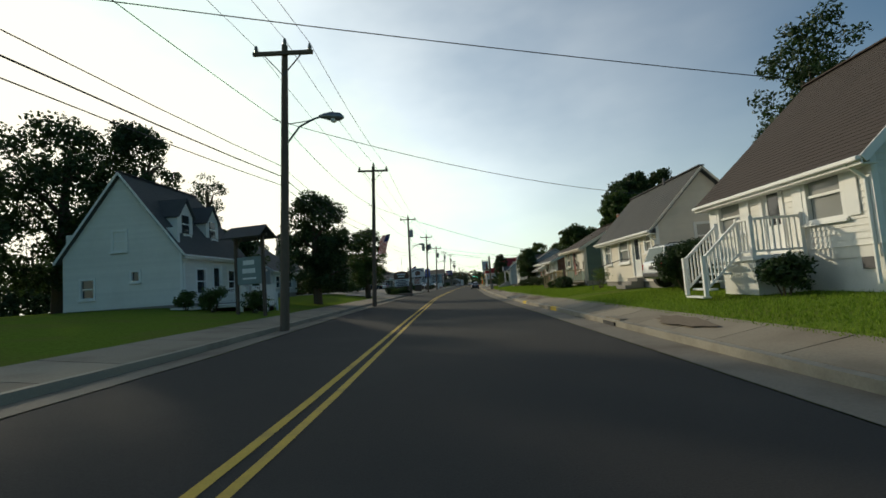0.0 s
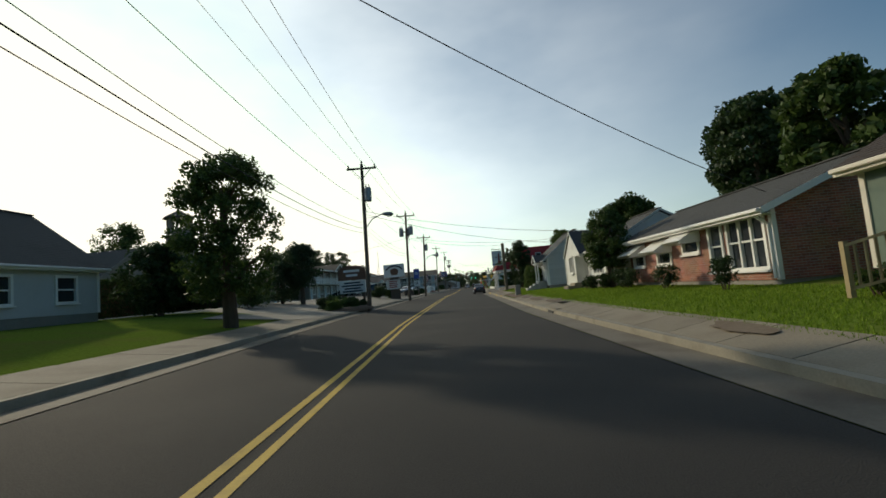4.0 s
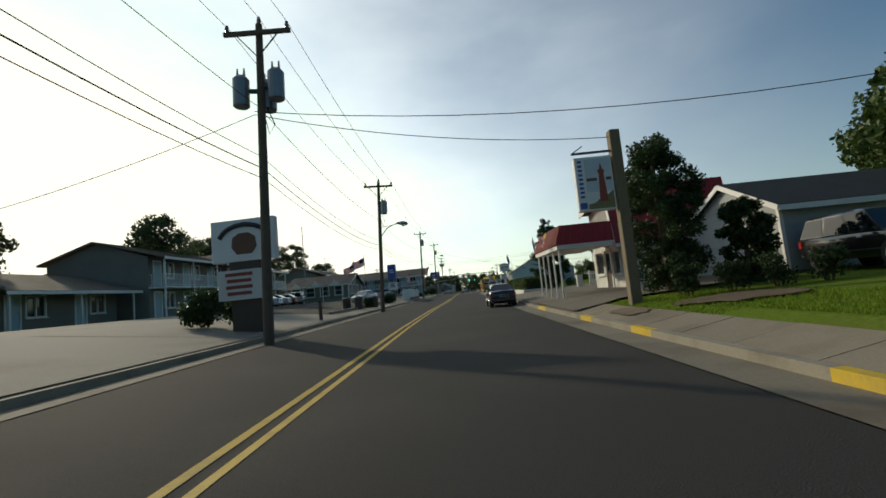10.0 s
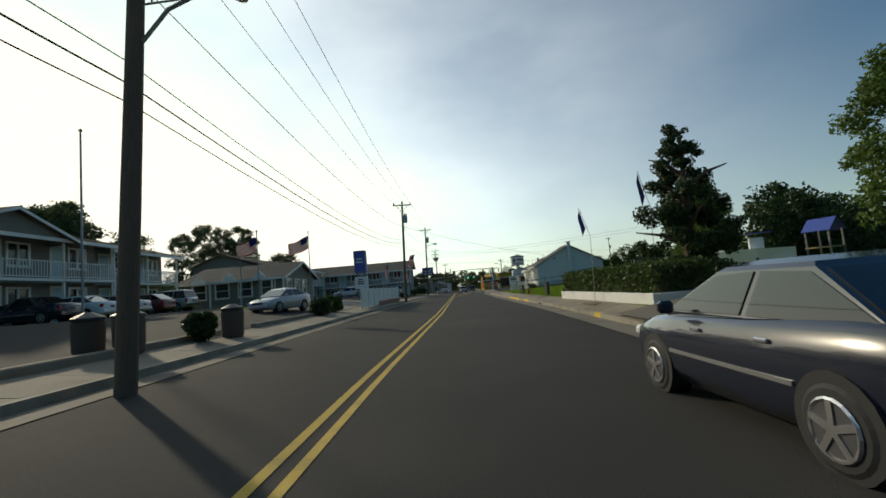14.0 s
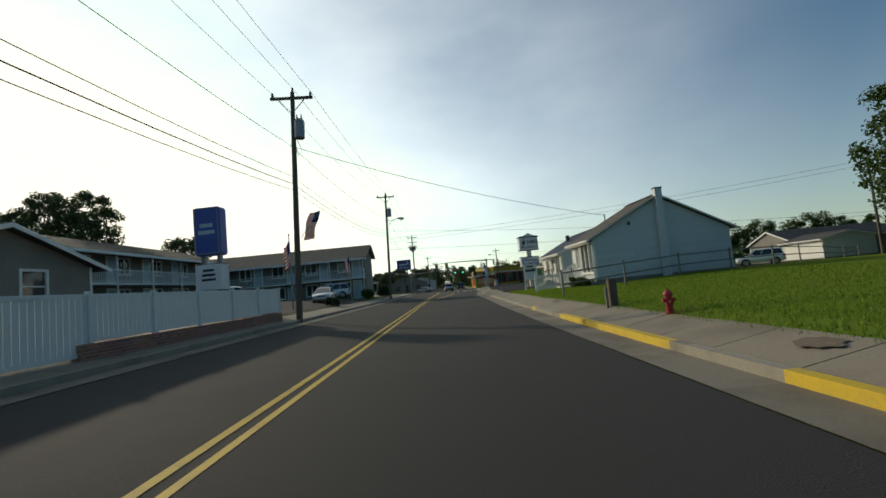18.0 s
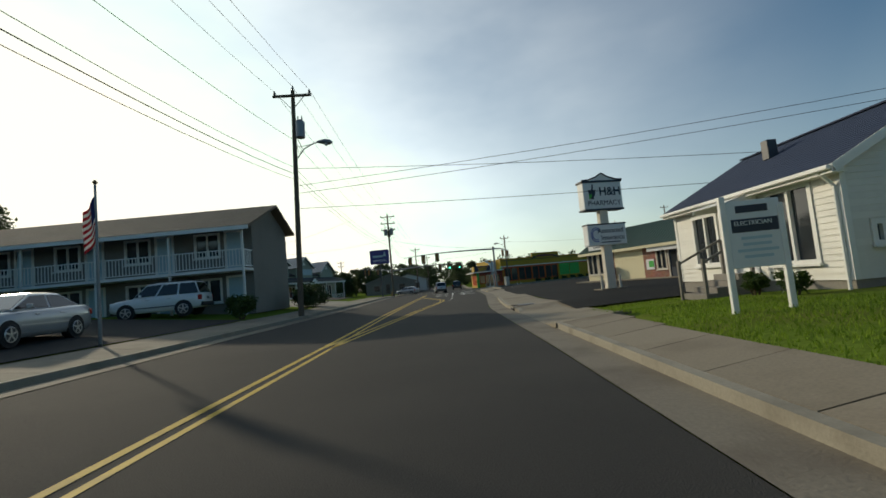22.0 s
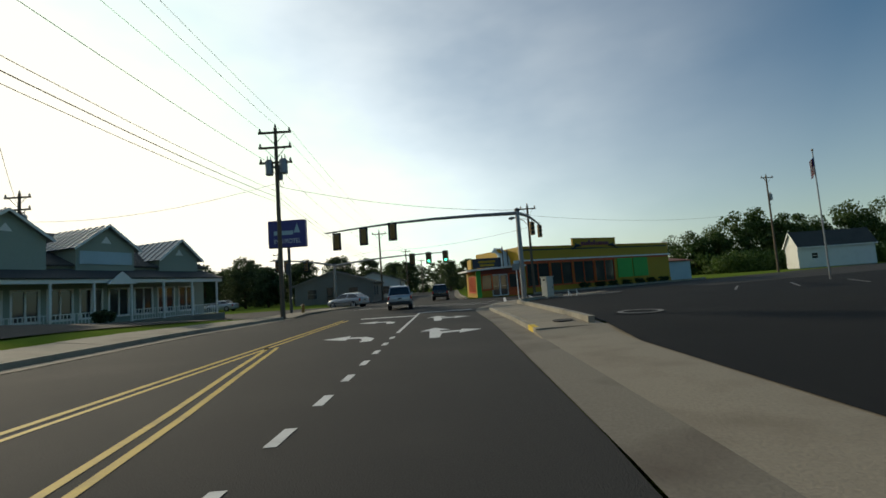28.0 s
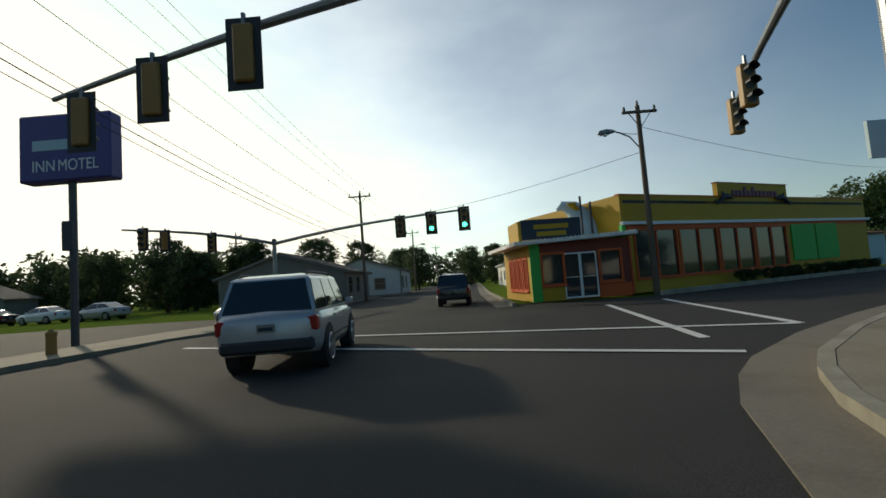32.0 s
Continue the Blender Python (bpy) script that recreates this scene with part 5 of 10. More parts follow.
part("porch_side", box(bmesh.new(), 0.47, 0.945, 0.06, 0.14, 0.16, 1.98), "stucco", h6b)
part("porch_ceiling", box(bmesh.new(), 0.185, 0.945, 0.145, 1.295, 1.96, 2.0), "stucco", h6b)
pd = part("porch_door", box(bmesh.new(), 0.9, 0.945, 0.2, 0.9, 0.17, 1.85, 0.005), "white_trim", h6b, "white storm door in the porch")
part("pane", box(bmesh.new(), 0.885, 0.897, 0.3, 0.8, 0.85, 1.72), "glass_curtain", pd)
part("door_handle", box(bmesh.new(), 0.86, 0.897, 0.82, 0.86, 0.85, 0.97, 0.008), "chrome", pd)
st = thing("front_steps", 4.75, 54.8, gz(4.6, 54.8), 0, "low worn concrete doorsteps", "steps")
stairs(st, 1, -0.9, -0.05, -0.55, 0.55, 0.32, 2, "concrete")

# pale grey clapboard house with a small gabled porch
h7 = house("grey_clapboard_house", 4.35, 62.3, 66.4, 4.8, 2.35, 4.25, wall="grey_siding", roof="grey_roof", found=0.2, rake=0.12, rake_mat="grey_siding", panes="glass_curtain",
           front=[(0.42, 1.25, 0.5, 0.95, "sash"), (1.3, 0.75, 0.75, 1.55, "door"), (2.5, 1.2, 0.65, 0.95, "sash"), (3.3, 1.2, 0.65, 0.95, "sash")], near=[(2.0, 1.35, 0.5, 0.8, "sash")],
           label="pale grey clapboard house with dark roof and white porch")
po = thing("gabled_porch", 4.3, 62.2, gz(3.8, 63.6), 0, "small white gabled porch on turned posts with concrete steps", "porch")
part("porch_floor", box(bmesh.new(), -0.68, -0.03, 0.7, 1.95, -0.1, 0.6, 0.02), "pale_step", po)
for i in range(3):
    part("step", box(bmesh.new(), -0.68 - 0.3 * (3 - i), -0.683 - 0.3 * (2 - i) + 0.02, 0.8, 1.85, -0.2, 0.15 * (i + 1), 0.03), "pale_step", po)
for y in (0.78, 1.87):
    part("post", tube(bmesh.new(), [(-0.6, y, 0.6), (-0.6, y, 0.85), (-0.6, y, 0.9), (-0.6, y, 2.1), (-0.6, y, 2.2)], [0.07, 0.07, 0.05, 0.05, 0.075], 10), "white_trim", po)
part("gable_board", prism(bmesh.new(), [(0.6, 2.2), (2.05, 2.2), (1.325, 2.66)], -0.7, -0.62, "x"), "white_trim", po)
for y0, y1 in ((0.45, 1.325), (2.2, 1.325)):
    bm = bmesh.new()
    slab(bm, [(-0.8, y0, 2.14), (0.3, y0, 2.14), (0.3, y1, 2.74), (-0.8, y1, 2.74)], 0.07)
    part("porch_roof", bm, "grey_roof", po)
    part("rake_board", beam(bmesh.new(), (-0.82, y0, 2.09), (-0.82, y1, 2.69), 0.03, 0.13), "white_trim", po)
sp = thing("stone_post", 1.55, 60.0, gz(1.6, 60), 0, "squat grey concrete gate post on the verge", "post")
part("shaft", box(bmesh.new(), -0.18, 0.18, -0.18, 0.18, -0.1, 0.75, 0.03), "foundation", sp)

# blue-grey garage house behind a tree
# the wall's deep shade is painted in by its darker siding colour
h9 = house("blue_garage_house", 8.2, 77.6, 83.0, 6.4, 2.3, 3.5, wall="blue_siding_shaded", roof="grey_roof", found=0.1, across=True, over=0.35,
           front=[], near=[(4.6, 0.1, 2.0, 1.9, "one")], label="low blue-grey house with white eaves, half hidden by a tree")

# long pale blue house with chimney and enclosed porch
h13 = house("blue_chimney_house", 7.3, 139.5, 143.3, 7.6, 2.55, 4.55, wall="blue_siding", roof="grey_brown_roof", found=0.3, over=0.3, rake=0.07, rake_mat="blue_siding",
            front=[(0.42, 0.72, 0.58, 1.7, "one"), (1.1, 0.72, 0.58, 1.7, "one"), (1.78, 0.72, 0.58, 1.7, "one"), (2.75, 1.0, 0.75, 1.3, "slide")], near=[],
            label="pale blue clapboard house with tall white porch windows")
part("gable_vent", box(bmesh.new(), 2.0, 2.18, -0.04, 0.0, 3.1, 3.3), "dark_steel", h13)
part("service_mast", tube(bmesh.new(), [(0.9, 0.18, 2.5), (0.9, 0.18, 3.85)], 0.035, 6), "steel", h13)
part("wall_hatch", box(bmesh.new(), 2.35, 2.85, -0.045, 0.0, 1.0, 2.0, 0.01), "blue_siding", h13)
part("cellar_stones", box(bmesh.new(), -0.25, 0.0, 0.1, 2.2, -0.1, 0.24, 0.08), "stone", h13)
ch = part("chimney", box(bmesh.new(), 3.6, 3.98, -0.36, -0.02, -0.1, 4.95, 0.02), "blue_siding", h13, "tall pale blue outside chimney")
part("chimney_cap", box(bmesh.new(), 3.57, 4.01, -0.39, 0.01, 4.95, 5.01, 0.01), "foundation", ch)
st = thing("side_stair", 7.3, 143.1, gz(6.8, 143), 0, "white wooden side stair with slatted rail", "stairs")
stairs(st, 1, -1.1, -0.1, -0.1, 0.75, 0.5, 3, "white_trim")
railing(st, (-1.1, -0.15, 0.0), (-0.1, -0.15, 0.5), 0.85, 0.13)

# white house with a blue roof and front steps
h14 = house("white_office_house", 8.9, 151.6, 158.2, 5.8, 2.85, 4.4, wall="white_siding", roof="blue_roof", found=0.35, over=0.3,
            front=[(1.45, 0.8, 1.3, 1.75, "slide"), (3.2, 0.6, 0.85, 1.95, "door"), (4.9, 0.9, 1.2, 1.5, "slide")], near=[(1.9, 1.4, 1.3, 1.1, "slide"), (0.75, 1.1, 0.4, 0.4, "slide")],
            label="white clapboard office house with dark blue roof")
part("air_conditioner", box(bmesh.new(), 2.2, 2.75, -0.35, 0.02, 1.45, 1.85, 0.02), "sign_white", h14, "window air conditioner")
part("roof_vent", box(bmesh.new(), 1.7, 2.0, 4.0, 4.3, 3.9, 4.5, 0.02), "dark_steel", h14)
st = thing("office_stair", 8.9, 154.8, gz(8.2, 154.8), 0, "grey wooden steps with handrails", "steps")
stairs(st, 1, -1.6, -0.35, -0.55, 0.55, 0.62, 4, "weathered")
for y in (-0.6, 0.6):
    part("handrail", beam(bmesh.new(), (-1.6, y, 1.0), (-0.3, y, 1.6), 0.05, 0.06), "weathered", st)
    for u, z in ((-1.6, 0.0), (-0.3, 0.5)):
        part("post", box(bmesh.new(), u - 0.04, u + 0.04, y - 0.04, y + 0.04, z - 0.1, z + 1.1), "weathered", st)
awning(h14, 1, 3.2, 2.75, 1.5, 0.25, 0.9)
shed = thing("garden_shed", 12.6, 148.3, gz(12, 148), 0, "yellowish barn-shaped garden shed", "shed")
part("shed_body", prism(bmesh.new(), [(0, 0), (2.4, 0), (2.4, 1.6), (2.0, 2.3), (1.2, 2.7), (0.4, 2.3), (0, 1.6)], 0, 2.6), "cream_stucco", shed)
part("shed_door", box(bmesh.new(), 0.7, 1.7, -0.03, 0.0, 0.1, 1.7, 0.01), "weathered", shed)
part("shed_roof", prism(bmesh.new(), [(2.45, 1.58), (2.02, 2.36), (1.2, 2.78), (0.38, 2.36), (-0.05, 1.58), (-0.05, 1.5), (0.42, 2.28), (1.2, 2.7), (1.98, 2.28), (2.45, 1.5)], -0.08, 2.68), "brown_roof", shed)


# ---- utility poles and wires ----
def lamp_arm(parent, z, reach, side, drop=0.0):
    """A bracket lamp: curved tube, brace and cobra head."""
    pts = [(0.12 * side, 0, z - 0.75 + drop), (0.5 * side, 0, z - 0.25), (1.0 * side, 0, z), (reach * side, 0, z + 0.06)]
    arm = part("lamp_arm", tube(bmesh.new(), pts, 0.032, 6), "steel", parent)
    part("lamp_brace", tube(bmesh.new(), [(0.12 * side, 0, z - 0.15), (0.6 * side, 0, z - 0.1), (1.1 * side, 0, z + 0.0)], 0.018, 5), "steel", arm)
    bm = bmesh.new()
    tube(bm, [((reach - 0.1) * side, 0, z + 0.06), ((reach + 0.05) * side, 0, z + 0.07), ((reach + 0.3) * side, 0, z + 0.05), ((reach + 0.6) * side, 0, z + 0.02), ((reach + 0.72) * side, 0, z)], [0.05, 0.09, 0.15, 0.13, 0.04], 10)
    head = part("lamp_head", bm, "steel", arm, "grey cobra lamp head", True)
    bm = bmesh.new()
    tube(bm, [((reach + 0.38) * side, 0, z - 0.02), ((reach + 0.38) * side, 0, z - 0.13), ((reach + 0.38) * side, 0, z - 0.17)], [0.12, 0.1, 0.02], 10)
    lens = part("lamp_lens", bm, "lamp_clear", parent)
    return arm


def transformer(parent, x, y, z):
    bm = bmesh.new()
    tube(bm, [(x, y, z), (x, y, z + 0.04), (x, y, z + 0.85), (x, y, z + 0.95)], [0.2, 0.24, 0.24, 0.15], 14)
    t = part("transformer", bm, "steel", parent, "grey can transformer")
    for dx in (-0.1, 0.1):
        part("bushing", tube(bmesh.new(), [(x + dx, y, z + 0.93), (x + dx, y, z + 1.05), (x + dx, y, z + 1.2)], [0.05, 0.035, 0.02], 8), "porcelain", t)
    part("bracket", beam(bmesh.new(), (x, y, z + 0.5), (0, 0, z + 0.5), 0.07, 0.12), "dark_steel", t)


def utility_pole(x, y, top, lamp=None, cans=(), arm=2.2, lean=0.0, arms=1, lamp_side=1, label="tall brown wooden utility pole with crossarm", radius=0.15):
    z = gz(x, y)
    p = thing("utility_pole", x, y, z, 0, label, "utility pole", "utility poles along the street")
    top -= z
    L = lambda h: 0.0
    p.matrix_world = p.matrix_world @ Matrix.Rotation(lean, 4, "Y")
    part("pole", tube(bmesh.new(), [(L(-0.5), 0, -0.5), (L(top * 0.33), 0, top * 0.33), (L(top * 0.7), 0, top * 0.7), (L(top), 0, top)], [radius, radius * 0.9, radius * 0.78, radius * 0.66], 12), "pole_wood", p)
    for k in range(arms):
        za = top - 0.35 - 0.95 * k
        c = part("crossarm", beam(bmesh.new(), (L(za) - arm / 2, -0.16, za), (L(za) + arm / 2, -0.16, za), 0.1, 0.12), "pole_wood", p)
        for sgn in (-1, 1):
            part("brace", beam(bmesh.new(), (L(za) + sgn * arm * 0.32, -0.17, za - 0.04), (L(za), -0.13, za - 0.75), 0.03, 0.03), "dark_steel", c)
            part("insulator", tube(bmesh.new(), [(L(za) + sgn * (arm / 2 - 0.1), -0.16, za + 0.05), (L(za) + sgn * (arm / 2 - 0.1), -0.16, za + 0.12), (L(za) + sgn * (arm / 2 - 0.1), -0.16, za + 0.2), (L(za) + sgn * (arm / 2 - 0.1), -0.16, za + 0.28)], [0.03, 0.07, 0.06, 0.04], 8), "porcelain", c)
    part("top_insulator", tube(bmesh.new(), [(L(top), 0, top), (L(top), 0, top + 0.1), (L(top), 0, top + 0.24)], [0.04, 0.07, 0.04], 8), "porcelain", p)
    for dx, dy, zc in cans:
        transformer(p, dx, dy, zc - z)
    if cans:
        bm = tube(bmesh.new(), [(0.15, 0.05, cans[0][2] - z), (0.35, 0.1, cans[0][2] - z - 0.5), (0.18, 0.1, cans[0][2] - z - 0.8), (0.12, 0, cans[0][2] - z - 0.4)], 0.015, 4)
        part("jumper_cable", bm, "wire", p)
    if lamp:
        lamp_arm(p, lamp - z, 1.25, lamp_side)
    return p


POLES = [(-7.9, 14.3, 9.7, 7.15, [], 0.045), (-8.05, 29.6, 9.6, None, [], 0.05), (-8.75, 56.6, 10.2, 6.6, [(0.33, -0.05, 7.6)], 0.02), (-8.1, 75.4, 9.8, None, [(-0.55, -0.1, 7.2), (0.5, -0.1, 7.35), (0.1, 0.3, 7.2)], 0.03),
         (-7.75, 93.6, 9.3, 6.25, [(0.33, -0.05, 7.0)], 0.05), (-7.8, 136.0, 11.2, None, [(0.3, -0.05, 8.9)], 0.035), (-6.75, 165.5, 12.2, 9.3, [(0.33, -0.05, 9.6)], 0.03), (-5.95, 206.6, 11.9, None, [(-0.42, -0.1, 8.9), (0.45, -0.1, 8.95), (0.0, 0.35, 8.7)], 0.0),
         (-3.85, 242.5, 9.7, None, [], 0.0), (-2.0, 275.0, 9.7, 7.4, [], 0.0), (0.5, 310.0, 9.7, None, [], 0.0)]
for i, (x, y, top, lamp, cans, lean) in enumerate(POLES):
    utility_pole(x, y, top, lamp, cans, lean=lean, arms=3 if i == 7 else 1, arm=2.0, label="tall wooden utility pole carrying grey transformers" if cans else "tall brown wooden utility pole with crossarm")
utility_pole(-8.2, -22.0, 9.6)
utility_pole(13.1, 223.4, 8.8, 7.6, [], arm=1.6, lamp_side=-1, label="slim utility pole with a street lamp beside the shop")
utility_pole(53.2, 243.2, 14.2, None, [(0.3, 0, 10.5)], arm=1.8)
utility_pole(-28.0, 214.0, 10.8, None, [(0.3, 0, 8.2), (-0.3, 0, 8.2)], arms=2, arm=2.0)
utility_pole(-24.5, 262.0, 9.6, 7.0, [], arms=2, arm=1.8, lamp_side=-1)
utility_pole(42.0, 158.4, 10.0, None, [], arm=1.2, label="utility pole at the back of the parking lot")
utility_pole(9.3, 72.5, 4.9, None, [], arm=0.5, radius=0.09, label="short service pole behind the low house")


def wire(a, b, sag, r=0.01, name="power_line", label="black overhead power line"):
    a, b = Vector(a), Vector(b)
    pts = []
    for i in range(13):
        f = i / 12
        p = a.lerp(b, f)
        p.z -= sag * 4 * f * (1 - f)
        pts.append(p)
    ob = part(name, tube(bmesh.new(), pts, r, 4, False), "wire")
    return tagged(ob, label, "power line", "overhead wires")


line_poles = [(-8.2, -22.0, 9.6, 0.0)] + [(p[0], p[1], p[2], p[5]) for p in POLES]
for (x0, y0, t0, l0), (x1, y1, t1, l1) in zip(line_poles, line_poles[1:]):
    sag = 0.012 * (y1 - y0) + 0.1
    for dx in (-0.9, 0.9):
        wire((x0 + dx + l0 * t0, y0 - 0.16, t0 - 0.1), (x1 + dx + l1 * t1, y1 - 0.16, t1 - 0.1), sag)
    wire((x0 + l0 * t0, y0, t0 + 0.22), (x1 + l1 * t1, y1, t1 + 0.22), sag)
    wire((x0 + 0.15, y0, t0 - 2.6), (x1 + 0.15, y1, t1 - 2.6), sag * 1.2, 0.012)
    for k, (dz, r) in enumerate(((4.1, 0.011), (4.45, 0.016), (4.75, 0.011))):
        wire((x0 + 0.14, y0, t0 - dz), (x1 + 0.14, y1, t1 - dz), sag * 1.3, r, "telephone_cable", "thick black telephone cable between poles")
for a, b, sag in (((-12.2, 7.18, 7.68), (6.3, 11.15, 5.76), 0.1), ((-8.0, 14.3, 7.2), (8.8, 24.0, 5.2), 0.5), ((-8.05, 29.6, 7.0), (6.2, 39.5, 3.2), 0.4), ((-8.75, 56.6, 7.0), (7.0, 56.0, 4.1), 0.5), ((-8.75, 56.6, 6.8), (6.0, 61.6, 3.9), 0.5),
                  ((-8.1, 75.4, 7.0), (2.4, 75.7, 5.3), 0.35), ((-8.1, 75.4, 7.1), (9.3, 72.5, 5.3), 0.6), ((-8.1, 75.4, 7.0), (-26, 80, 5.5), 0.4), ((-7.7, 136.0, 8.6), (8.2, 139.65, 4.35), 0.35),
                  ((-6.4, 165.5, 7.1), (41.9, 158.4, 9.8), 0.5), ((-6.4, 165.5, 6.7), (41.9, 158.4, 9.3), 0.5), ((-6.4, 165.5, 8.0), (41.9, 158.4, 4.6), 0.5), ((-6.4, 165.5, 5.9), (41.9, 158.4, 4.3), 0.45), ((-5.95, 206.6, 8.2), (8.8, 207.6, 5.9), 0.4), ((-5.95, 206.6, 8.4), (-28, 214, 8.6), 0.7),
                  ((-28.0, 214.0, 9.6), (-8.0, 190, 9.0), 0.5), ((-3.85, 242.5, 7.0), (13.1, 223.4, 6.6), 0.5), ((13.1, 223.4, 7.8), (60, 255, 10.5), 1.0), ((-3.85, 242.5, 7.2), (-24.5, 262, 7.6), 0.6)):
    wire(a, b, sag, 0.012, "service_wire", "sagging service wire to a building")


# ---- flags ----
def flag_cloth(parent, a, along, down, w, h, stars=True):
    """A hanging flag with folds: seven red and six white stripes and a blue canton."""
    a, along, down = Vector(a), Vector(along).normalized(), Vector(down).normalized()
    n = along.cross(down)
    def at(u, v):
        return a + along * (u * w) + down * (v * h + 0.12 * h * math.sin(u * 2.2)) + n * (0.09 * w * math.sin(u * 7 + v * 2.5))
    for k in range(13):
        bm = bmesh.new()
        u0 = 0.4 if k < 7 else 0.0
        for i in range(8):
            f, g = u0 + (1 - u0) * i / 8, u0 + (1 - u0) * (i + 1) / 8
            slab(bm, [at(f, k / 13), at(g, k / 13), at(g, (k + 1) / 13), at(f, (k + 1) / 13)], 0.004)
        bmesh.ops.remove_doubles(bm, verts=bm.verts, dist=1e-4)
        part("stripe", bm, "flag_red" if k % 2 == 0 else "flag_white", parent)
    bm = bmesh.new()
    for i in range(4):
        for j in range(3):
            slab(bm, [at(0.1 * i, 7 / 39 * j), at(0.1 * i + 0.1, 7 / 39 * j), at(0.1 * i + 0.1, 7 / 39 * (j + 1)), at(0.1 * i, 7 / 39 * (j + 1))], 0.004)
    bmesh.ops.remove_doubles(bm, verts=bm.verts, dist=1e-4)
    part("canton", bm, "flag_blue", parent)


def pole_flag(x, y, z, reach=(1.1, 0, 0.9), w=1.5, h=0.8):
    f = thing("flag", x, y, z, 0, "striped flag hanging from a short staff on the utility pole", "flag", "street flags")
    part("staff", tube(bmesh.new(), [(0, 0, 0), reach], 0.015, 6), "steel", f)
    r = Vector(reach)
    flag_cloth(f, r, (-0.25, 0, -1), (-1, 0, -0.12), w, h)
    return f


pole_flag(-7.65, 29.55, 4.1, (0.95, -0.05, 0.85), 1.25, 0.55)
pole_flag(-7.48, 135.95, 4.15, (1.0, -0.05, 1.2), 1.3, 0.5)


def flag_pole(x, y, top, w=1.8, h=1.0, away=-1.0, drop=0.25, label="white flagpole with a striped flag"):
    z = gz(x, y)
    f = thing("flagpole", x, y, z, 0, label, "flagpole")
    part("pole", tube(bmesh.new(), [(0, 0, -0.2), (0, 0, top - z)], [0.05, 0.03], 8), "steel", f)
    part("finial", tube(bmesh.new(), [(0, 0, top - z), (0, 0, top - z + 0.05), (0, 0, top - z + 0.12)], [0.03, 0.07, 0.02], 8), "amber", f)
    if w:
        flag_cloth(f, (0, 0, top - z - 0.3), (away, 0.1, -drop), (0, 0, -1), w, h)
    return f


flag_pole(-15.2, 127.0, 7.4, 1.9, 1.1)
flag_pole(-13.5, 112.0, 5.4, 1.2, 0.7)
flag_pole(-20.0, 124.0, 7.2, 0, 0, label="tall bare grey steel flagpole")
flag_pole(-10.5, 143.6, 5.4, 0.5, 1.5, -1, 0.9)
flag_pole(-8.96, 154.8, 5.0, 0.5, 1.2, -1, 0.9)
flag_pole(25.5, 204.0, 7.6, 0.35, 1.0, -1, 0.9)
flag_pole(-16.0, 103.0, 8.2, 0, 0, label="tall bare grey steel flagpole")
for x, y, h in ((5.4, 105.6, 5.0), (2.85, 105.7, 3.9)):
    z = gz(x, y)
    b = thing("feather_banner", x, y, z, 0, "thin leaning pole with a narrow wind banner", "banner")
    part("staff", tube(bmesh.new(), [(0, 0, -0.1), (0.1, 0, h * 0.7), (-0.25, 0, h)], 0.012, 5), "steel", b)
    part("banner", slab(bmesh.new(), [(-0.05, 0.02, h * 0.78), (-0.25, 0.02, h * 0.98), (-0.33, 0.02, h * 0.9), (-0.2, 0.02, h * 0.7)], 0.006), "sign_purple", b)


# ---- traffic signals ----
def signal_head(parent, x, y, z, face=-1, lit=None, back=True):
    """A three-lens signal; face -1 looks towards -y, 1 towards +y."""
    h = part("signal_head", box(bmesh.new(), x - 0.17, x + 0.17, y - 0.11, y + 0.11, z - 1.0, z, 0.03), "amber", parent, "amber signal housing")
    if back:
        part("backplate", box(bmesh.new(), x - 0.3, x + 0.3, y - face * 0.02 - 0.006, y - face * 0.02 + 0.006, z - 1.13, z + 0.13, 0.0), "black_plastic", h)
    for k in range(3):
        zc = z - 0.18 - 0.32 * k
        bm = tube(bmesh.new(), [(x, y + face * 0.1, zc), (x, y + face * 0.125, zc)], 0.115, 14)
        part("lens", bm, lit if lit and k == 2 else "lens_off", h)
        bm = bmesh.new()
        for i in range(8):
            t0, t1 = math.pi * i / 8, math.pi * (i + 1) / 8
            q = [(x + 0.135 * math.cos(t), y + face * d, zc + 0.135 * math.sin(t)) for t, d in ((t0, 0.11), (t1, 0.11), (t1, 0.3), (t0, 0.3))]
            slab(bm, q, 0.008)
        bmesh.ops.remove_doubles(bm, verts=bm.verts, dist=1e-3)
        part("visor", bm, "black_plastic", h)
    part("hanger", box(bmesh.new(), x - 0.03, x + 0.03, y - 0.03, y + 0.03, z - 0.1, z + 0.22), "steel", h)


def mast(name_label, x, y, top, arms, heads, z=0.05):
    m = thing("traffic_signal", x, y, z, 0, name_label, "traffic light", "signals at the junction")
    part("mast", tube(bmesh.new(), [(0, 0, 0), (0, 0, 0.05), (0, 0, 0.06), (0, 0, top)], [0.28, 0.28, 0.17, 0.13], 14), "steel", m)
    part("mast_cap", tube(bmesh.new(), [(0, 0, top), (0, 0, top + 0.12), (0, 0, top + 0.2)], [0.17, 0.17, 0.04], 12), "dark_steel", m)
    for ax, ay, az in arms:
        pts = [Vector((0, 0, top - 0.15)).lerp(Vector((ax - x, ay - y, az)), f) + Vector((0, 0, 0.22 * math.sin(f * math.pi))) for f in (0, 0.2, 0.4, 0.6, 0.8, 1.0)]
        part("mast_arm", tube(bmesh.new(), pts, [0.12, 0.11, 0.095, 0.08, 0.065, 0.05], 10), "steel", m)
    for hx, hy, hz, face, lit in heads:
        signal_head(m, hx - x, hy - y, hz - z, face, lit, hx < 10)
    return m


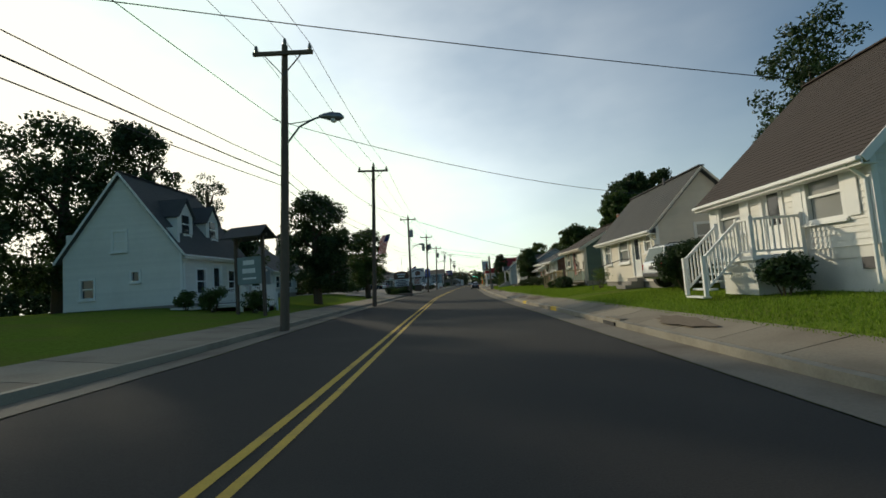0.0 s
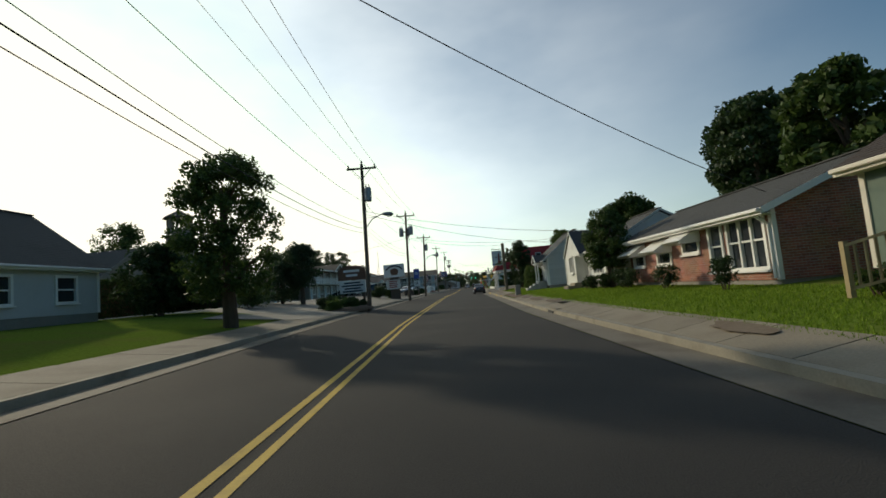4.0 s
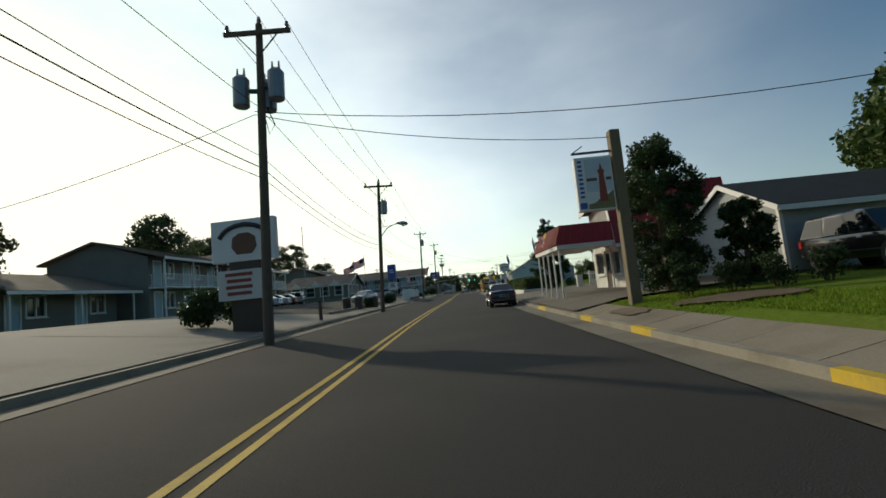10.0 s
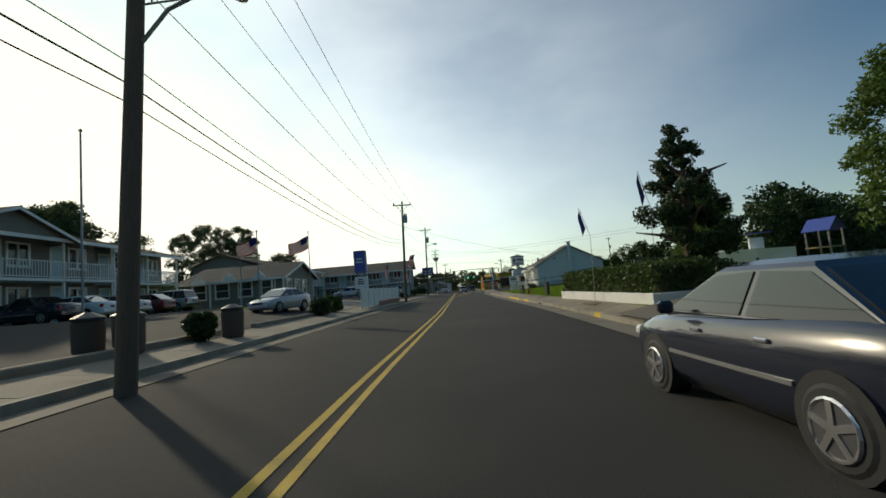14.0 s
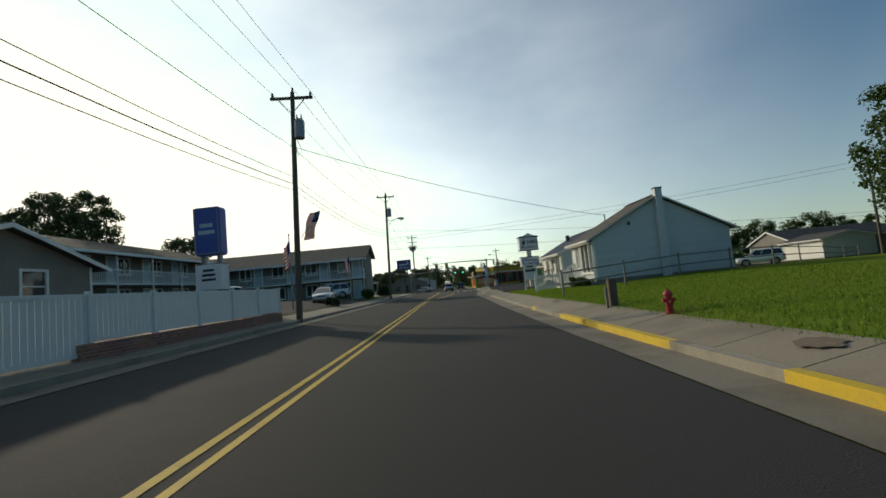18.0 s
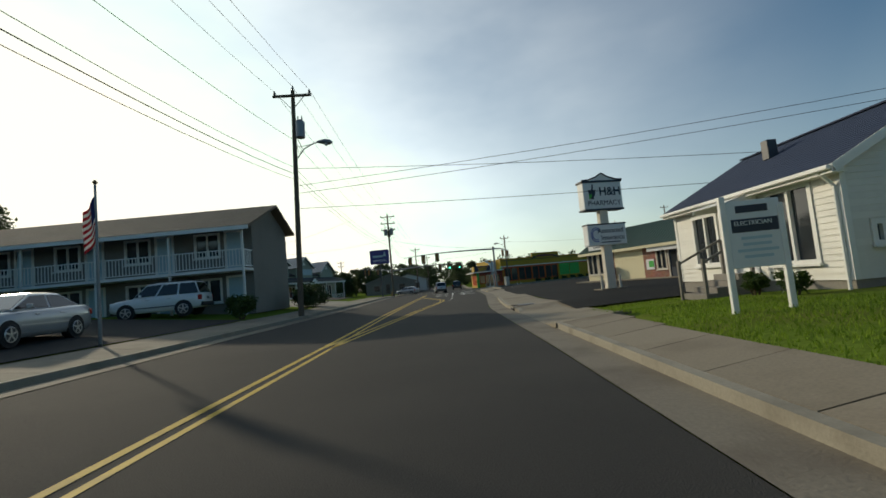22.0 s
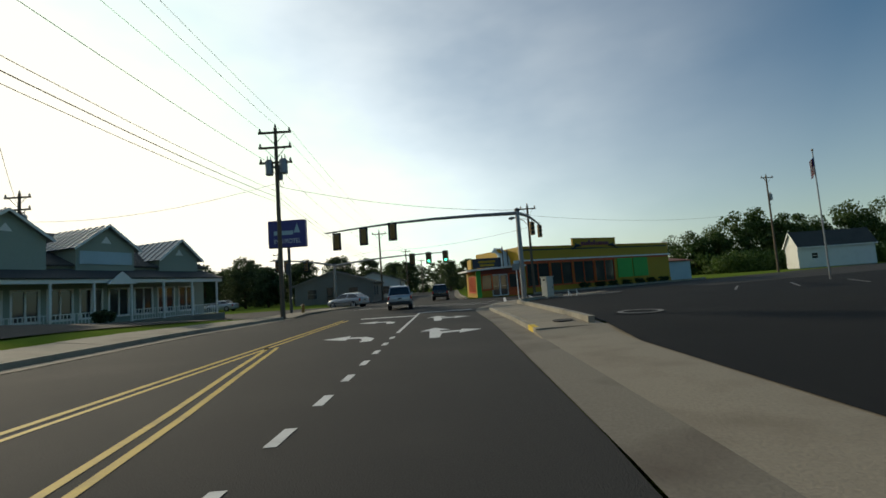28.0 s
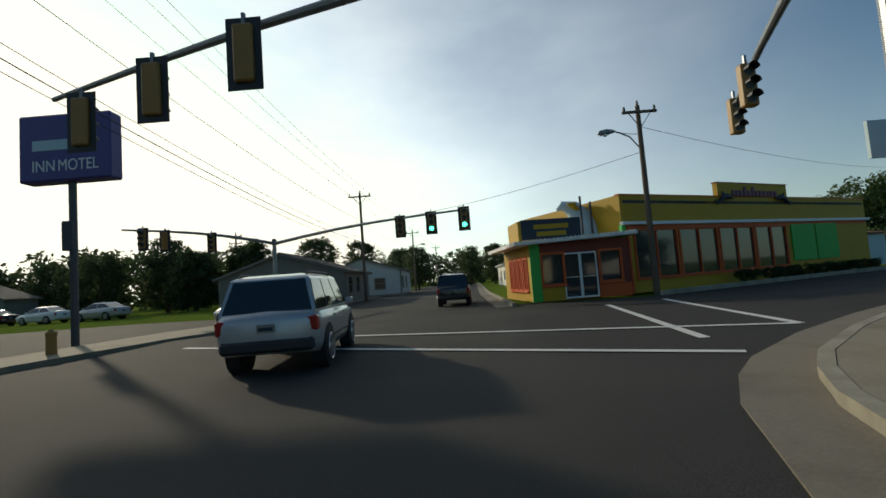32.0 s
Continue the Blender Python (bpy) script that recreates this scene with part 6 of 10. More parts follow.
NEAR_HEADS = [(-3.5, 211.5, 5.6, 1, None), (-1.45, 210.65, 5.75, 1, None), (0.65, 209.85, 5.85, 1, None), (10.95, 212.8, 5.75, -1, None), (12.05, 215.0, 5.75, -1, None)]
near_mast = mast("grey steel signal mast with two arms over the junction", 8.8, 207.3, 5.75, [(-4.4, 211.85, 5.75), (12.3, 215.4, 5.6)], NEAR_HEADS)
part("street_sign", box(bmesh.new(), -0.5, -0.1, -0.02, 0.02, 2.2, 2.6, 0.0), "pale_blue", near_mast, "small blue street sign")
far_mast = mast("grey steel signal mast on the far side of the junction", -8.6, 234.4, 4.95, [(4.9, 225.7, 4.85), (-13.4, 226.0, 5.2)],
     [(1.15, 227.95, 5.05, -1, None), (2.95, 226.9, 5.0, -1, "signal_green"), (4.7, 225.8, 4.95, -1, "signal_green"), (-12.9, 226.9, 5.3, -1, None), (-12.3, 227.9, 5.25, 1, None), (-10.9, 230.3, 5.25, -1, None)])
gp = thing("marker_post", 8.35, 206.75, 0.14, 0, "thin pale metal post beside the signal mast", "post")
part("post", tube(bmesh.new(), [(0, 0, 0), (-0.03, 0, 2.3)], 0.03, 8), "white_trim", gp)
part("post_plate", box(bmesh.new(), -0.26, 0.2, -0.03, -0.01, 1.9, 2.3), "steel", gp)
cab = thing("signal_cabinet", 10.3, 207.3, 0.16, 32, "pale beige steel signal control cabinet on the corner", "cabinet")
part("cabinet_base", box(bmesh.new(), -0.34, 0.34, -0.3, 0.3, -0.1, 0.08, 0.02), "foundation", cab)
part("cabinet_body", box(bmesh.new(), -0.29, 0.29, -0.25, 0.25, 0.084, 1.3, 0.02), "cabinet_paint", cab)
part("cabinet_lid", box(bmesh.new(), -0.33, 0.33, -0.29, 0.29, 1.304, 1.36, 0.015), "cabinet_paint", cab)
part("cabinet_door", box(bmesh.new(), -0.25, 0.25, -0.272, -0.253, 0.14, 1.24, 0.006), "cabinet_paint", cab)
part("cabinet_handle", box(bmesh.new(), 0.14, 0.18, -0.3, -0.273, 0.6, 0.75, 0.008), "dark_steel", cab)
part("vent_hood", box(bmesh.new(), -0.32, -0.293, -0.1, 0.06, 1.1, 1.2, 0.008), "black_plastic", cab)
for u in (11.9, 12.5):
    ps = thing("pipe_stand", u, 208.3 + 0.3 * (u - 11.9), 0.16, 20, "small white braced pipe stand among the stones", "pipe stand", "pipe stands")
    part("upright", tube(bmesh.new(), [(0, 0, -0.05), (0, 0, 0.42)], 0.025, 8), "white_trim", ps)
    part("brace", tube(bmesh.new(), [(0.26, 0, -0.02), (0.02, 0, 0.26)], 0.018, 6), "white_trim", ps)
bed = thing("stone_bed", 9.3, 206.9, 0.16, 12, "border of grey rounded stones round the signal mast", "stones")
for i in range(260):
    u, v = random.uniform(-0.7, 6.0), random.uniform(-0.5, 0.6)
    r = random.uniform(0.035, 0.085)
    bm = bmesh.new()
    bmesh.ops.create_icosphere(bm, subdivisions=1, radius=r)
    for w in bm.verts:
        w.co = w.co * random.uniform(0.8, 1.15)
        w.co.z *= 0.7
        w.co += Vector((u, v, r * 0.5))
    part("stone", bm, "stone", bed, smooth=False)


# ---- vehicles ----
def loft(bm, rings):
    vs = [[bm.verts.new(p) for p in ring] for ring in rings]
    n = len(rings[0])
    for a, b in zip(vs, vs[1:]):
        for k in range(n):
            bm.faces.new((a[k], a[(k + 1) % n], b[(k + 1) % n], b[k]))
    bm.faces.new(vs[0][::-1])
    bm.faces.new(vs[-1])
    return bm


SHAPES = {
    "sedan": dict(st=[(-2.26, 0.42, 0.8, 0.66), (-2.2, 0.3, 0.97, 0.76), (-1.95, 0.24, 1.03, 0.82), (-1.4, 0.2, 1.03, 0.85), (-0.4, 0.19, 0.98, 0.86), (0.8, 0.19, 0.95, 0.86), (1.4, 0.21, 0.9, 0.85), (1.9, 0.24, 0.8, 0.8), (2.18, 0.3, 0.68, 0.7), (2.26, 0.4, 0.58, 0.58)],
                  belt=(-1.72, 1.12, 0.98), roof=(-0.98, 0.28, 1.45), wb=0.75, wr=0.57, wheels=(-1.3, 1.32), r=0.31, side=2),
    "suv": dict(st=[(-2.2, 0.5, 0.95, 0.72), (-2.14, 0.4, 1.08, 0.84), (-1.8, 0.34, 1.1, 0.88), (-0.5, 0.3, 1.08, 0.89), (0.8, 0.3, 1.06, 0.89), (1.3, 0.32, 1.02, 0.88), (1.85, 0.36, 0.96, 0.85), (2.12, 0.42, 0.84, 0.76), (2.2, 0.5, 0.7, 0.66)],
                belt=(-2.1, 1.0, 1.07), roof=(-1.88, 0.42, 1.72), wb=0.83, wr=0.69, wheels=(-1.32, 1.34), r=0.36, side=3),
    "hatch": dict(st=[(-2.15, 0.42, 0.85, 0.68), (-2.1, 0.32, 1.0, 0.78), (-1.8, 0.26, 1.04, 0.84), (-0.4, 0.22, 1.0, 0.86), (0.8, 0.21, 0.97, 0.86), (1.4, 0.22, 0.92, 0.85), (1.88, 0.26, 0.82, 0.8), (2.1, 0.34, 0.68, 0.68), (2.18, 0.42, 0.58, 0.56)],
                  belt=(-2.0, 1.1, 1.0), roof=(-1.3, 0.3, 1.47), wb=0.77, wr=0.58, wheels=(-1.3, 1.32), r=0.31, side=2),
}


def car(kind, x, y, rz, paint, label, z=None, category="car", group="", rack=False):
    s = SHAPES[kind]
    c = thing("car" if kind != "suv" else "sport_utility_car", x, y, gz(x, y) if z is None else z, rz, label, category, group)
    c.matrix_world = c.matrix_world @ Matrix.Scale(1 / UNIT, 4)
    rings = []
    for yy, zb, zt, w in s["st"]:
        rings.append([(-w * 0.9, yy, zb), (-w * 0.98, yy, zb + (zt - zb) * 0.2), (-w, yy, zb + (zt - zb) * 0.6), (-w * 0.97, yy, zt - 0.07), (-w * 0.88, yy, zt), (0, yy, zt + 0.03), (w * 0.88, yy, zt), (w * 0.97, yy, zt - 0.07), (w, yy, zb + (zt - zb) * 0.6), (w * 0.98, yy, zb + (zt - zb) * 0.2), (w * 0.9, yy, zb)])
    part("body", loft(bmesh.new(), rings), paint, c, smooth=True)
    b0, b1, zb = s["belt"]
    r0, r1, zr = s["roof"]
    wb, wr = s["wb"], s["wr"]
    lo = [(-wb, b0, zb), (wb, b0, zb), (wb, b1, zb), (-wb, b1, zb)]
    hi = [(-wr, r0, zr - 0.05), (wr, r0, zr - 0.05), (wr, r1, zr - 0.05), (-wr, r1, zr - 0.05)]
    mid = [(-wr + 0.05, r0 + 0.06, zr - 0.01), (wr - 0.05, r0 + 0.06, zr - 0.01), (wr - 0.05, r1 - 0.08, zr - 0.01), (-wr + 0.05, r1 - 0.08, zr - 0.01)]
    top = [(-wr + 0.2, r0 + 0.3, zr + 0.035), (wr - 0.2, r0 + 0.3, zr + 0.035), (wr - 0.2, r1 - 0.35, zr + 0.035), (-wr + 0.2, r1 - 0.35, zr + 0.035)]
    part("cabin", loft(bmesh.new(), [[(p[0], p[1], p[2] - 0.06) for p in lo], lo, hi, mid, top]), paint, c)

    def pane(name, p, q, r, t, out=0.012, inset=0.07, split=(0.0, 1.0)):
        p, q, r, t = Vector(p), Vector(q), Vector(r), Vector(t)
        nrm = (q - p).cross(t - p).normalized()
        mid = (p + q + r + t) / 4
        if nrm.dot(mid - Vector((0, (r0 + r1) / 2, zb + 0.2))) < 0:
            nrm = -nrm
        p, q, r, t = p.lerp(q, split[0]), p.lerp(q, split[1]), t.lerp(r, split[1]), t.lerp(r, split[0])
        mid = (p + q + r + t) / 4
        pts = [v + (mid - v).normalized() * inset + nrm * out for v in (p, q, r, t)]
        bm = bmesh.new()
        ring, rear = [bm.verts.new(v) for v in pts], [bm.verts.new(v - nrm * 0.02) for v in pts]
        bm.faces.new(ring)
        bm.faces.new(rear[::-1])
        for k in range(4):
            bm.faces.new((ring[k], ring[(k + 1) % 4], rear[(k + 1) % 4], rear[k]))
        part(name, bm, "car_glass", c)

    pane("rear_window", lo[0], lo[1], hi[1], hi[0])
    pane("windscreen", lo[3], lo[2], hi[2], hi[3])
    k = s["side"]
    for i in range(k):
        sp = (i / k, (i + 1) / k)
        pane("side_window", lo[0], lo[3], hi[3], hi[0], split=sp, inset=0.05)
        pane("side_window", lo[1], lo[2], hi[2], hi[1], split=sp, inset=0.05)
    w = s["st"][3][3]
    R = s["r"]
    for yy in s["wheels"]:
        for sg in (-1, 1):
            # no hollow is cut: a black disc stands for the dark wheel well
            part("wheel_well_shade", tube(bmesh.new(), [(sg * (w - 0.25), yy, R + 0.02), (sg * (w + 0.004), yy, R + 0.02)], R + 0.06, 20), "black", c)
            wheel = part("wheel", tube(bmesh.new(), [(sg * (w - 0.22), yy, R), (sg * (w - 0.2), yy, R), (sg * (w + 0.0), yy, R), (sg * (w + 0.02), yy, R)], [R - 0.04, R, R, R - 0.04], 22), "black", c)
            part("rim", tube(bmesh.new(), [(sg * (w - 0.02), yy, R), (sg * (w + 0.03), yy, R)], [R * 0.68, R * 0.62], 20), "dark_steel", wheel)
            for j in range(5):
                t = j * math.tau / 5 + 0.3
                part("spoke", beam(bmesh.new(), (sg * (w + 0.034), yy, R), (sg * (w + 0.03), yy + R * 0.64 * math.cos(t), R + R * 0.64 * math.sin(t)), 0.05, 0.02, (1, 0, 0)), "chrome", wheel)
            part("rim_lip", tube(bmesh.new(), [(sg * (w + 0.026), yy + R * 0.65 * math.cos(t), R + R * 0.65 * math.sin(t)) for t in [q * math.tau / 18 for q in range(19)]], 0.018, 5, False), "chrome", wheel)
    yr, yf = s["st"][0][0], s["st"][-1][0]
    zt = s["st"][1][2]
    wt = s["st"][1][3]
    for sg in (-1, 1):
        part("tail_lamp", box(bmesh.new(), *sorted((sg * (wt - (0.36 if kind == "sedan" else 0.2)), sg * (wt + 0.03))), yr + 0.02, yr + 0.2, zt - (0.29 if kind == "sedan" else 0.34), zt - 0.08, 0.03), "tail_red", c, "red tail lamp")
        part("headlamp", box(bmesh.new(), *sorted((sg * 0.38, sg * 0.72)), yf - 0.22, yf - 0.03, 0.58 if kind != "suv" else 0.75, 0.72 if kind != "suv" else 0.92, 0.04), "lamp_clear", c)
        part("mirror", box(bmesh.new(), *sorted((sg * (w + 0.0), sg * (w + 0.17))), b1 - 0.42, b1 - 0.32, zb + 0.0, zb + 0.14, 0.03), paint, c)
        for q in range(2):
            part("door_handle", box(bmesh.new(), *sorted((sg * (w - 0.01), sg * (w + 0.02))), -0.75 + q * 1.0, -0.58 + q * 1.0, zb - 0.17, zb - 0.13, 0.01), "chrome", c)
        part("door_strip", box(bmesh.new(), *sorted((sg * (w - 0.01), sg * (w + 0.012))), -0.95, 0.95, 0.52, 0.56), "chrome" if kind == "sedan" else "black_plastic", c)
    part("rear_bumper", box(bmesh.new(), -wt + 0.04, wt - 0.04, yr - 0.04, yr + 0.2, s["st"][0][1] - 0.08, s["st"][0][1] + 0.14, 0.05), paint if kind != "suv" else "black_plastic", c)
    part("front_bumper", box(bmesh.new(), -0.62, 0.62, yf - 0.2, yf + 0.03, 0.32, 0.52, 0.05), paint if kind != "suv" else "black_plastic", c)
    part("grille", box(bmesh.new(), -0.36, 0.36, yf - 0.06, yf + 0.015, 0.56, 0.68, 0.02), "black_plastic", c)
    plate = part("number_plate", box(bmesh.new(), -0.15, 0.15, yr - 0.025, yr + 0.04, zt - 0.32, zt - 0.18, 0.0), "foundation", c)
    part("plate_bar", box(bmesh.new(), -0.12, 0.12, yr - 0.03, yr - 0.02, zt - 0.29, zt - 0.23), "sign_dark", plate)
    if rack:
        for sg in (-1, 1):
            part("roof_rail", tube(bmesh.new(), [(sg * (wr - 0.08), r0 + 0.15, zr), (sg * (wr - 0.08), r0 + 0.25, zr + 0.06), (sg * (wr - 0.08), r1 - 0.35, zr + 0.06), (sg * (wr - 0.08), r1 - 0.2, zr)], 0.018, 6), "black_plastic", c)
    return c


car("sedan", 0.08, 91.2, 0, "blue_car", "navy blue sedan parked at the kerb", 0.0)
car("suv", 0.72, 211.7, 4, "silver_car", "silver sport utility car waiting in the turning lane", 0.0, rack=True)
car("hatch", -5.0, 222.6, 62, "silver_car", "silver hatchback turning across the junction", 0.0)
car("suv", 3.95, 227.0, -3, "black_car", "dark van-like car driving away down the road", 0.0)
car("suv", 7.15, 17.85, -87, "white_car", "silver-white estate car parked between two houses", rack=True)
car("suv", 9.1, 75.2, 178, "black_car", "black car under the garage eaves")
car("sedan", -12.9, 113.5, 165, "silver_car", "pale sedan parked near the kerb bushes")
car("suv", 31.0, 160.0, 60, "white_car", "white van-like car parked behind the field fence")
car("sedan", -11.4, 155.0, 186, "silver_car", "silver sedan parked facing down the street")
car("suv", -13.0, 164.4, 98, "white_car", "white sport utility car parked under the balcony", rack=True)
car("sedan", -16.4, 147.5, 100, "silver_car", "silver sedan parked behind the street")
for i, (kind, paint, label) in enumerate((("sedan", "blue_car", "dark blue sedan parked in the motel row"), ("sedan", "white_car", "white sedan parked in the motel row"), ("sedan", "silver_car", "silver sedan parked in the motel row"), ("hatch", "maroon_car", "maroon hatchback parked in the motel row"), ("suv", "silver_car", "silver estate car parked in the motel row"))):
    car(kind, -24.0, 109.6 + 2.7 * i, 90, paint, label, group="cars in the motel row")
car("suv", -15.4, 89.9, 20, "black_car", "black car parked behind the restaurant sign")
for i in range(3):
    car("sedan", -24.0 - 6 * i, 238.0 + 1.5 * i, 80, ("silver_car", "white_car", "black_car")[i], "car waiting on the side street")


# ---- writing ----
def words(parent, text, centre, size, mat, face="near", bold=0.0, width=None, depth=0.006):
    """Raised letters as a mesh of their own on a sign face."""
    cu = bpy.data.curves.new("letters", "FONT")
    cu.body, cu.size, cu.align_x, cu.align_y, cu.extrude, cu.offset = text, size, "CENTER", "CENTER", depth, bold
    tmp = bpy.data.objects.new("letters", cu)
    me = bpy.data.meshes.new_from_object(tmp)
    bpy.data.objects.remove(tmp)
    k = 1.0
    if width:
        xs = [v.co.x for v in me.vertices]
        k = width / (max(xs) - min(xs))
    turn = {"near": pose(*centre, 90, 0, 0), "front_right": pose(*centre, 90, 0, -90), "front_left": pose(*centre, 90, 0, 90)}[face]
    me.transform(turn @ Matrix.Diagonal((k, 1, 1, 1)))
    return mesh_part("letters", me, mat, parent)


def bars(parent, x0, x1, y, z, rows, mat, h=0.07, gap=0.13):
    """Writing too small to read, as plain bars."""
    for i in range(rows):
        w = (x1 - x0) * random.uniform(0.65, 1.0)
        m = (x0 + x1) / 2
        part("text_bar", box(bmesh.new(), m - w / 2, m + w / 2, y - 0.006, y, z - i * gap - h, z - i * gap), mat, parent)


# ---- pharmacy pylon sign ----
ps = thing("pharmacy_sign", 9.05, 165.3, gz(9, 165), 12, "white pylon sign with two boxes on a cream post", "sign")
part("sign_post", box(bmesh.new(), -0.24, 0.24, -0.16, 0.16, -0.2, 4.3, 0.03), "cream_siding", ps)
up = part("upper_box", box(bmesh.new(), -1.1, 1.1, -0.28, 0.28, 4.1, 5.5, 0.03), "sign_white", ps)
part("box_rim", box(bmesh.new(), -1.16, 1.16, -0.32, 0.32, 5.48, 5.58, 0.02), "sign_dark", up)
part("box_rim", box(bmesh.new(), -1.14, 1.14, -0.31, 0.31, 4.04, 4.12, 0.02), "sign_dark", up)
part("sign_crown", prism(bmesh.new(), [(-0.75, 5.58), (0.75, 5.58), (0.35, 5.72), (0.0, 5.92), (-0.35, 5.72)], -0.3, 0.3), "sign_white", up)
part("crown_edge", tube(bmesh.new(), [(-1.15, -0.3, 5.6), (-0.78, -0.3, 5.62), (-0.36, -0.3, 5.75), (0, -0.3, 5.95), (0.36, -0.3, 5.75), (0.78, -0.3, 5.62), (1.15, -0.3, 5.6)], 0.04, 6), "sign_dark", up)
words(ps, "H&H", (0.4, -0.29, 4.98), 0.6, "sign_dark", bold=0.012)
words(ps, "PHARMACY", (0.02, -0.29, 4.4), 0.36, "sign_dark")
part("mortar_emblem", prism(bmesh.new(), [(-0.85, 5.1), (-0.4, 5.1), (-0.47, 4.8), (-0.56, 4.7), (-0.52, 4.62), (-0.73, 4.62), (-0.69, 4.7), (-0.78, 4.8)], -0.29, -0.28), "sign_dark", ps)
part("pestle_emblem", beam(bmesh.new(), (-0.62, -0.287, 4.95), (-0.55, -0.287, 5.38), 0.09, 0.012, (0, -1, 0)), "sign_dark", ps)
part("leaf_emblem", tube(bmesh.new(), [(-0.78, -0.287, 4.62), (-0.72, -0.287, 4.85)], [0.02, 0.1], 8), "store_green", ps)
lowb = part("lower_box", box(bmesh.new(), -1.08, 1.1, -0.24, 0.24, 2.25, 3.32, 0.03), "sign_white", ps)
part("lower_rim", box(bmesh.new(), -1.1, 1.12, -0.255, 0.255, 3.29, 3.36, 0.0), "sign_dark", lowb)
words(ps, "Associated", (0.2, -0.25, 2.98), 0.36, "sign_dark", width=1.45)
words(ps, "Insurance", (0.3, -0.25, 2.62), 0.36, "sign_dark", width=1.3)
for r in (0.3, 0.22):
    part("swoosh_emblem", tube(bmesh.new(), [(-0.62 + r * math.cos(t), -0.246, 2.8 + 1.2 * r * math.sin(t)) for t in [0.9 + 0.35 * q for q in range(13)]], 0.025, 5, False), "sign_blue", ps)
bars(ps, -0.5, 0.85, -0.242, 2.42, 1, "sign_dark", 0.05)
for dx in (-0.55, 0.5):
    part("bollard", tube(bmesh.new(), [(dx, -0.1, -0.1), (dx, -0.1, 0.75)], 0.06, 8), "cream_siding", ps)
part("sign_base", box(bmesh.new(), -0.75, 0.75, -0.4, 0.4, -0.3, 0.06, 0.02), "concrete", ps)

# small board sign of an electrician
js = thing("board_sign", 5.5, 150.3, gz(5.6, 150.3), -8, "pale board sign on two white posts", "sign")
for x in (-0.05, 0.9):
    part("post", box(bmesh.new(), x - 0.05, x + 0.05, -0.05, 0.05, -0.2, 2.05 if x < 0 else 1.85, 0.01), "white_trim", js)
bd = part("board", box(bmesh.new(), 0.0, 0.9, -0.03, 0.03, 0.75, 1.95, 0.01), "sign_white", js)
bars(js, 0.1, 0.75, -0.032, 1.86, 1, "sign_dark", 0.13)
part("dark_band", box(bmesh.new(), 0.06, 0.84, -0.036, -0.03, 1.38, 1.62), "sign_dark", js)
words(js, "ELECTRICIAN", (0.42, -0.038, 1.54), 0.11, "sign_white", width=0.62)
bars(js, 0.1, 0.8, -0.032, 1.3, 4, "pale_blue", 0.05, 0.11)


# ---- pharmacy ----
ph = thing("pharmacy", 19.2, 175.1, gz(17, 180), 19.5, "long cream and brick pharmacy with green metal roof", "shop")
# local: x away from the street, y along the front
PL = 12.1
part("wall", wall_with_openings(1, "front", PL, 0.0, 4.9, 0.0, 2.75, [(0.75, 0.75, 0.8, 1.5), (1.85, 0.05, 0.85, 2.15), (3.0, 0.75, 0.9, 1.5)]), "brick_wall", ph, "red brick front")
part("wall", wall_with_openings(1, "front", PL, 4.9, 8.3, 0.0, 2.75, []), "cream_stucco", ph, "cream stucco front")
part("brick_pier", wall_with_openings(1, "front", PL, 8.3, 8.75, 0.0, 2.75, []), "brick_wall", ph)
part("wall", wall_with_openings(1, "front", PL, 8.75, PL, 0.0, 2.75, [(9.65, 0.7, 1.5, 1.85), (11.3, 0.7, 1.3, 1.85)]), "cream_stucco", ph)
for a, z, w, h, st in ((0.75, 0.75, 0.8, 1.5, "slide"), (3.0, 0.75, 0.9, 1.5, "slide"), (9.65, 0.7, 1.5, 1.85, "slide"), (11.3, 0.7, 1.3, 1.85, "slide")):
    window(ph, 1, "front", PL, a, z, w, h, st, "cream_siding")
house_door(ph, 1, "front", PL, 1.85, 0.05, 0.85, 2.15, "sign_dark", "cream_siding")
part("wall", box(bmesh.new(), 0.0, 9.0, -0.3, 0.0, 0.0, 4.3), "grey_stucco", ph, "grey end wall with flat parapet")
part("parapet_cap", box(bmesh.new(), 0.9, 9.1, -0.36, 0.04, 4.3, 4.37), "steel", ph)
part("wall", wall_with_openings(1, "far", PL, 0.19, 9.0, 0.0, 2.75, [(1.3, 0.7, 1.7, 1.85)]), "cream_stucco", ph)
window(ph, 1, "far", PL, 1.3, 0.7, 1.7, 1.85, "slide", "cream_siding")
part("window_sticker", box(bmesh.new(), -0.045, -0.04, 9.0, 9.25, 1.3, 1.75), "store_green", ph, "round green shop sticker")
part("wall", box(bmesh.new(), 9.0, 9.2, -0.3, PL, 0.0, 4.3), "grey_stucco", ph)
slope = [(-0.55, -0.3, 2.75), (-0.55, PL + 0.6, 2.75), (1.7, PL - 1.2, 4.75), (1.7, -0.3, 4.75)]
r = part("roof", slab(bmesh.new(), slope, 0.08), "green_roof", ph)
seams(r, slope, "green_roof", 0.33)
hip = [(-0.55, PL + 0.6, 2.75), (5.0, PL + 0.6, 2.75), (4.0, PL - 1.2, 4.75), (1.7, PL - 1.2, 4.75)]
r = part("roof", slab(bmesh.new(), hip, 0.08), "green_roof", ph)
seams(r, hip, "green_roof", 0.4)
part("roof_deck", box(bmesh.new(), 1.6, 9.0, -0.1, PL - 1.0, 4.1, 4.25), "grey_roof", ph)
part("fascia", box(bmesh.new(), -0.6, -0.52, -0.3, PL + 0.6, 2.52, 2.76), "cream_stucco", ph)
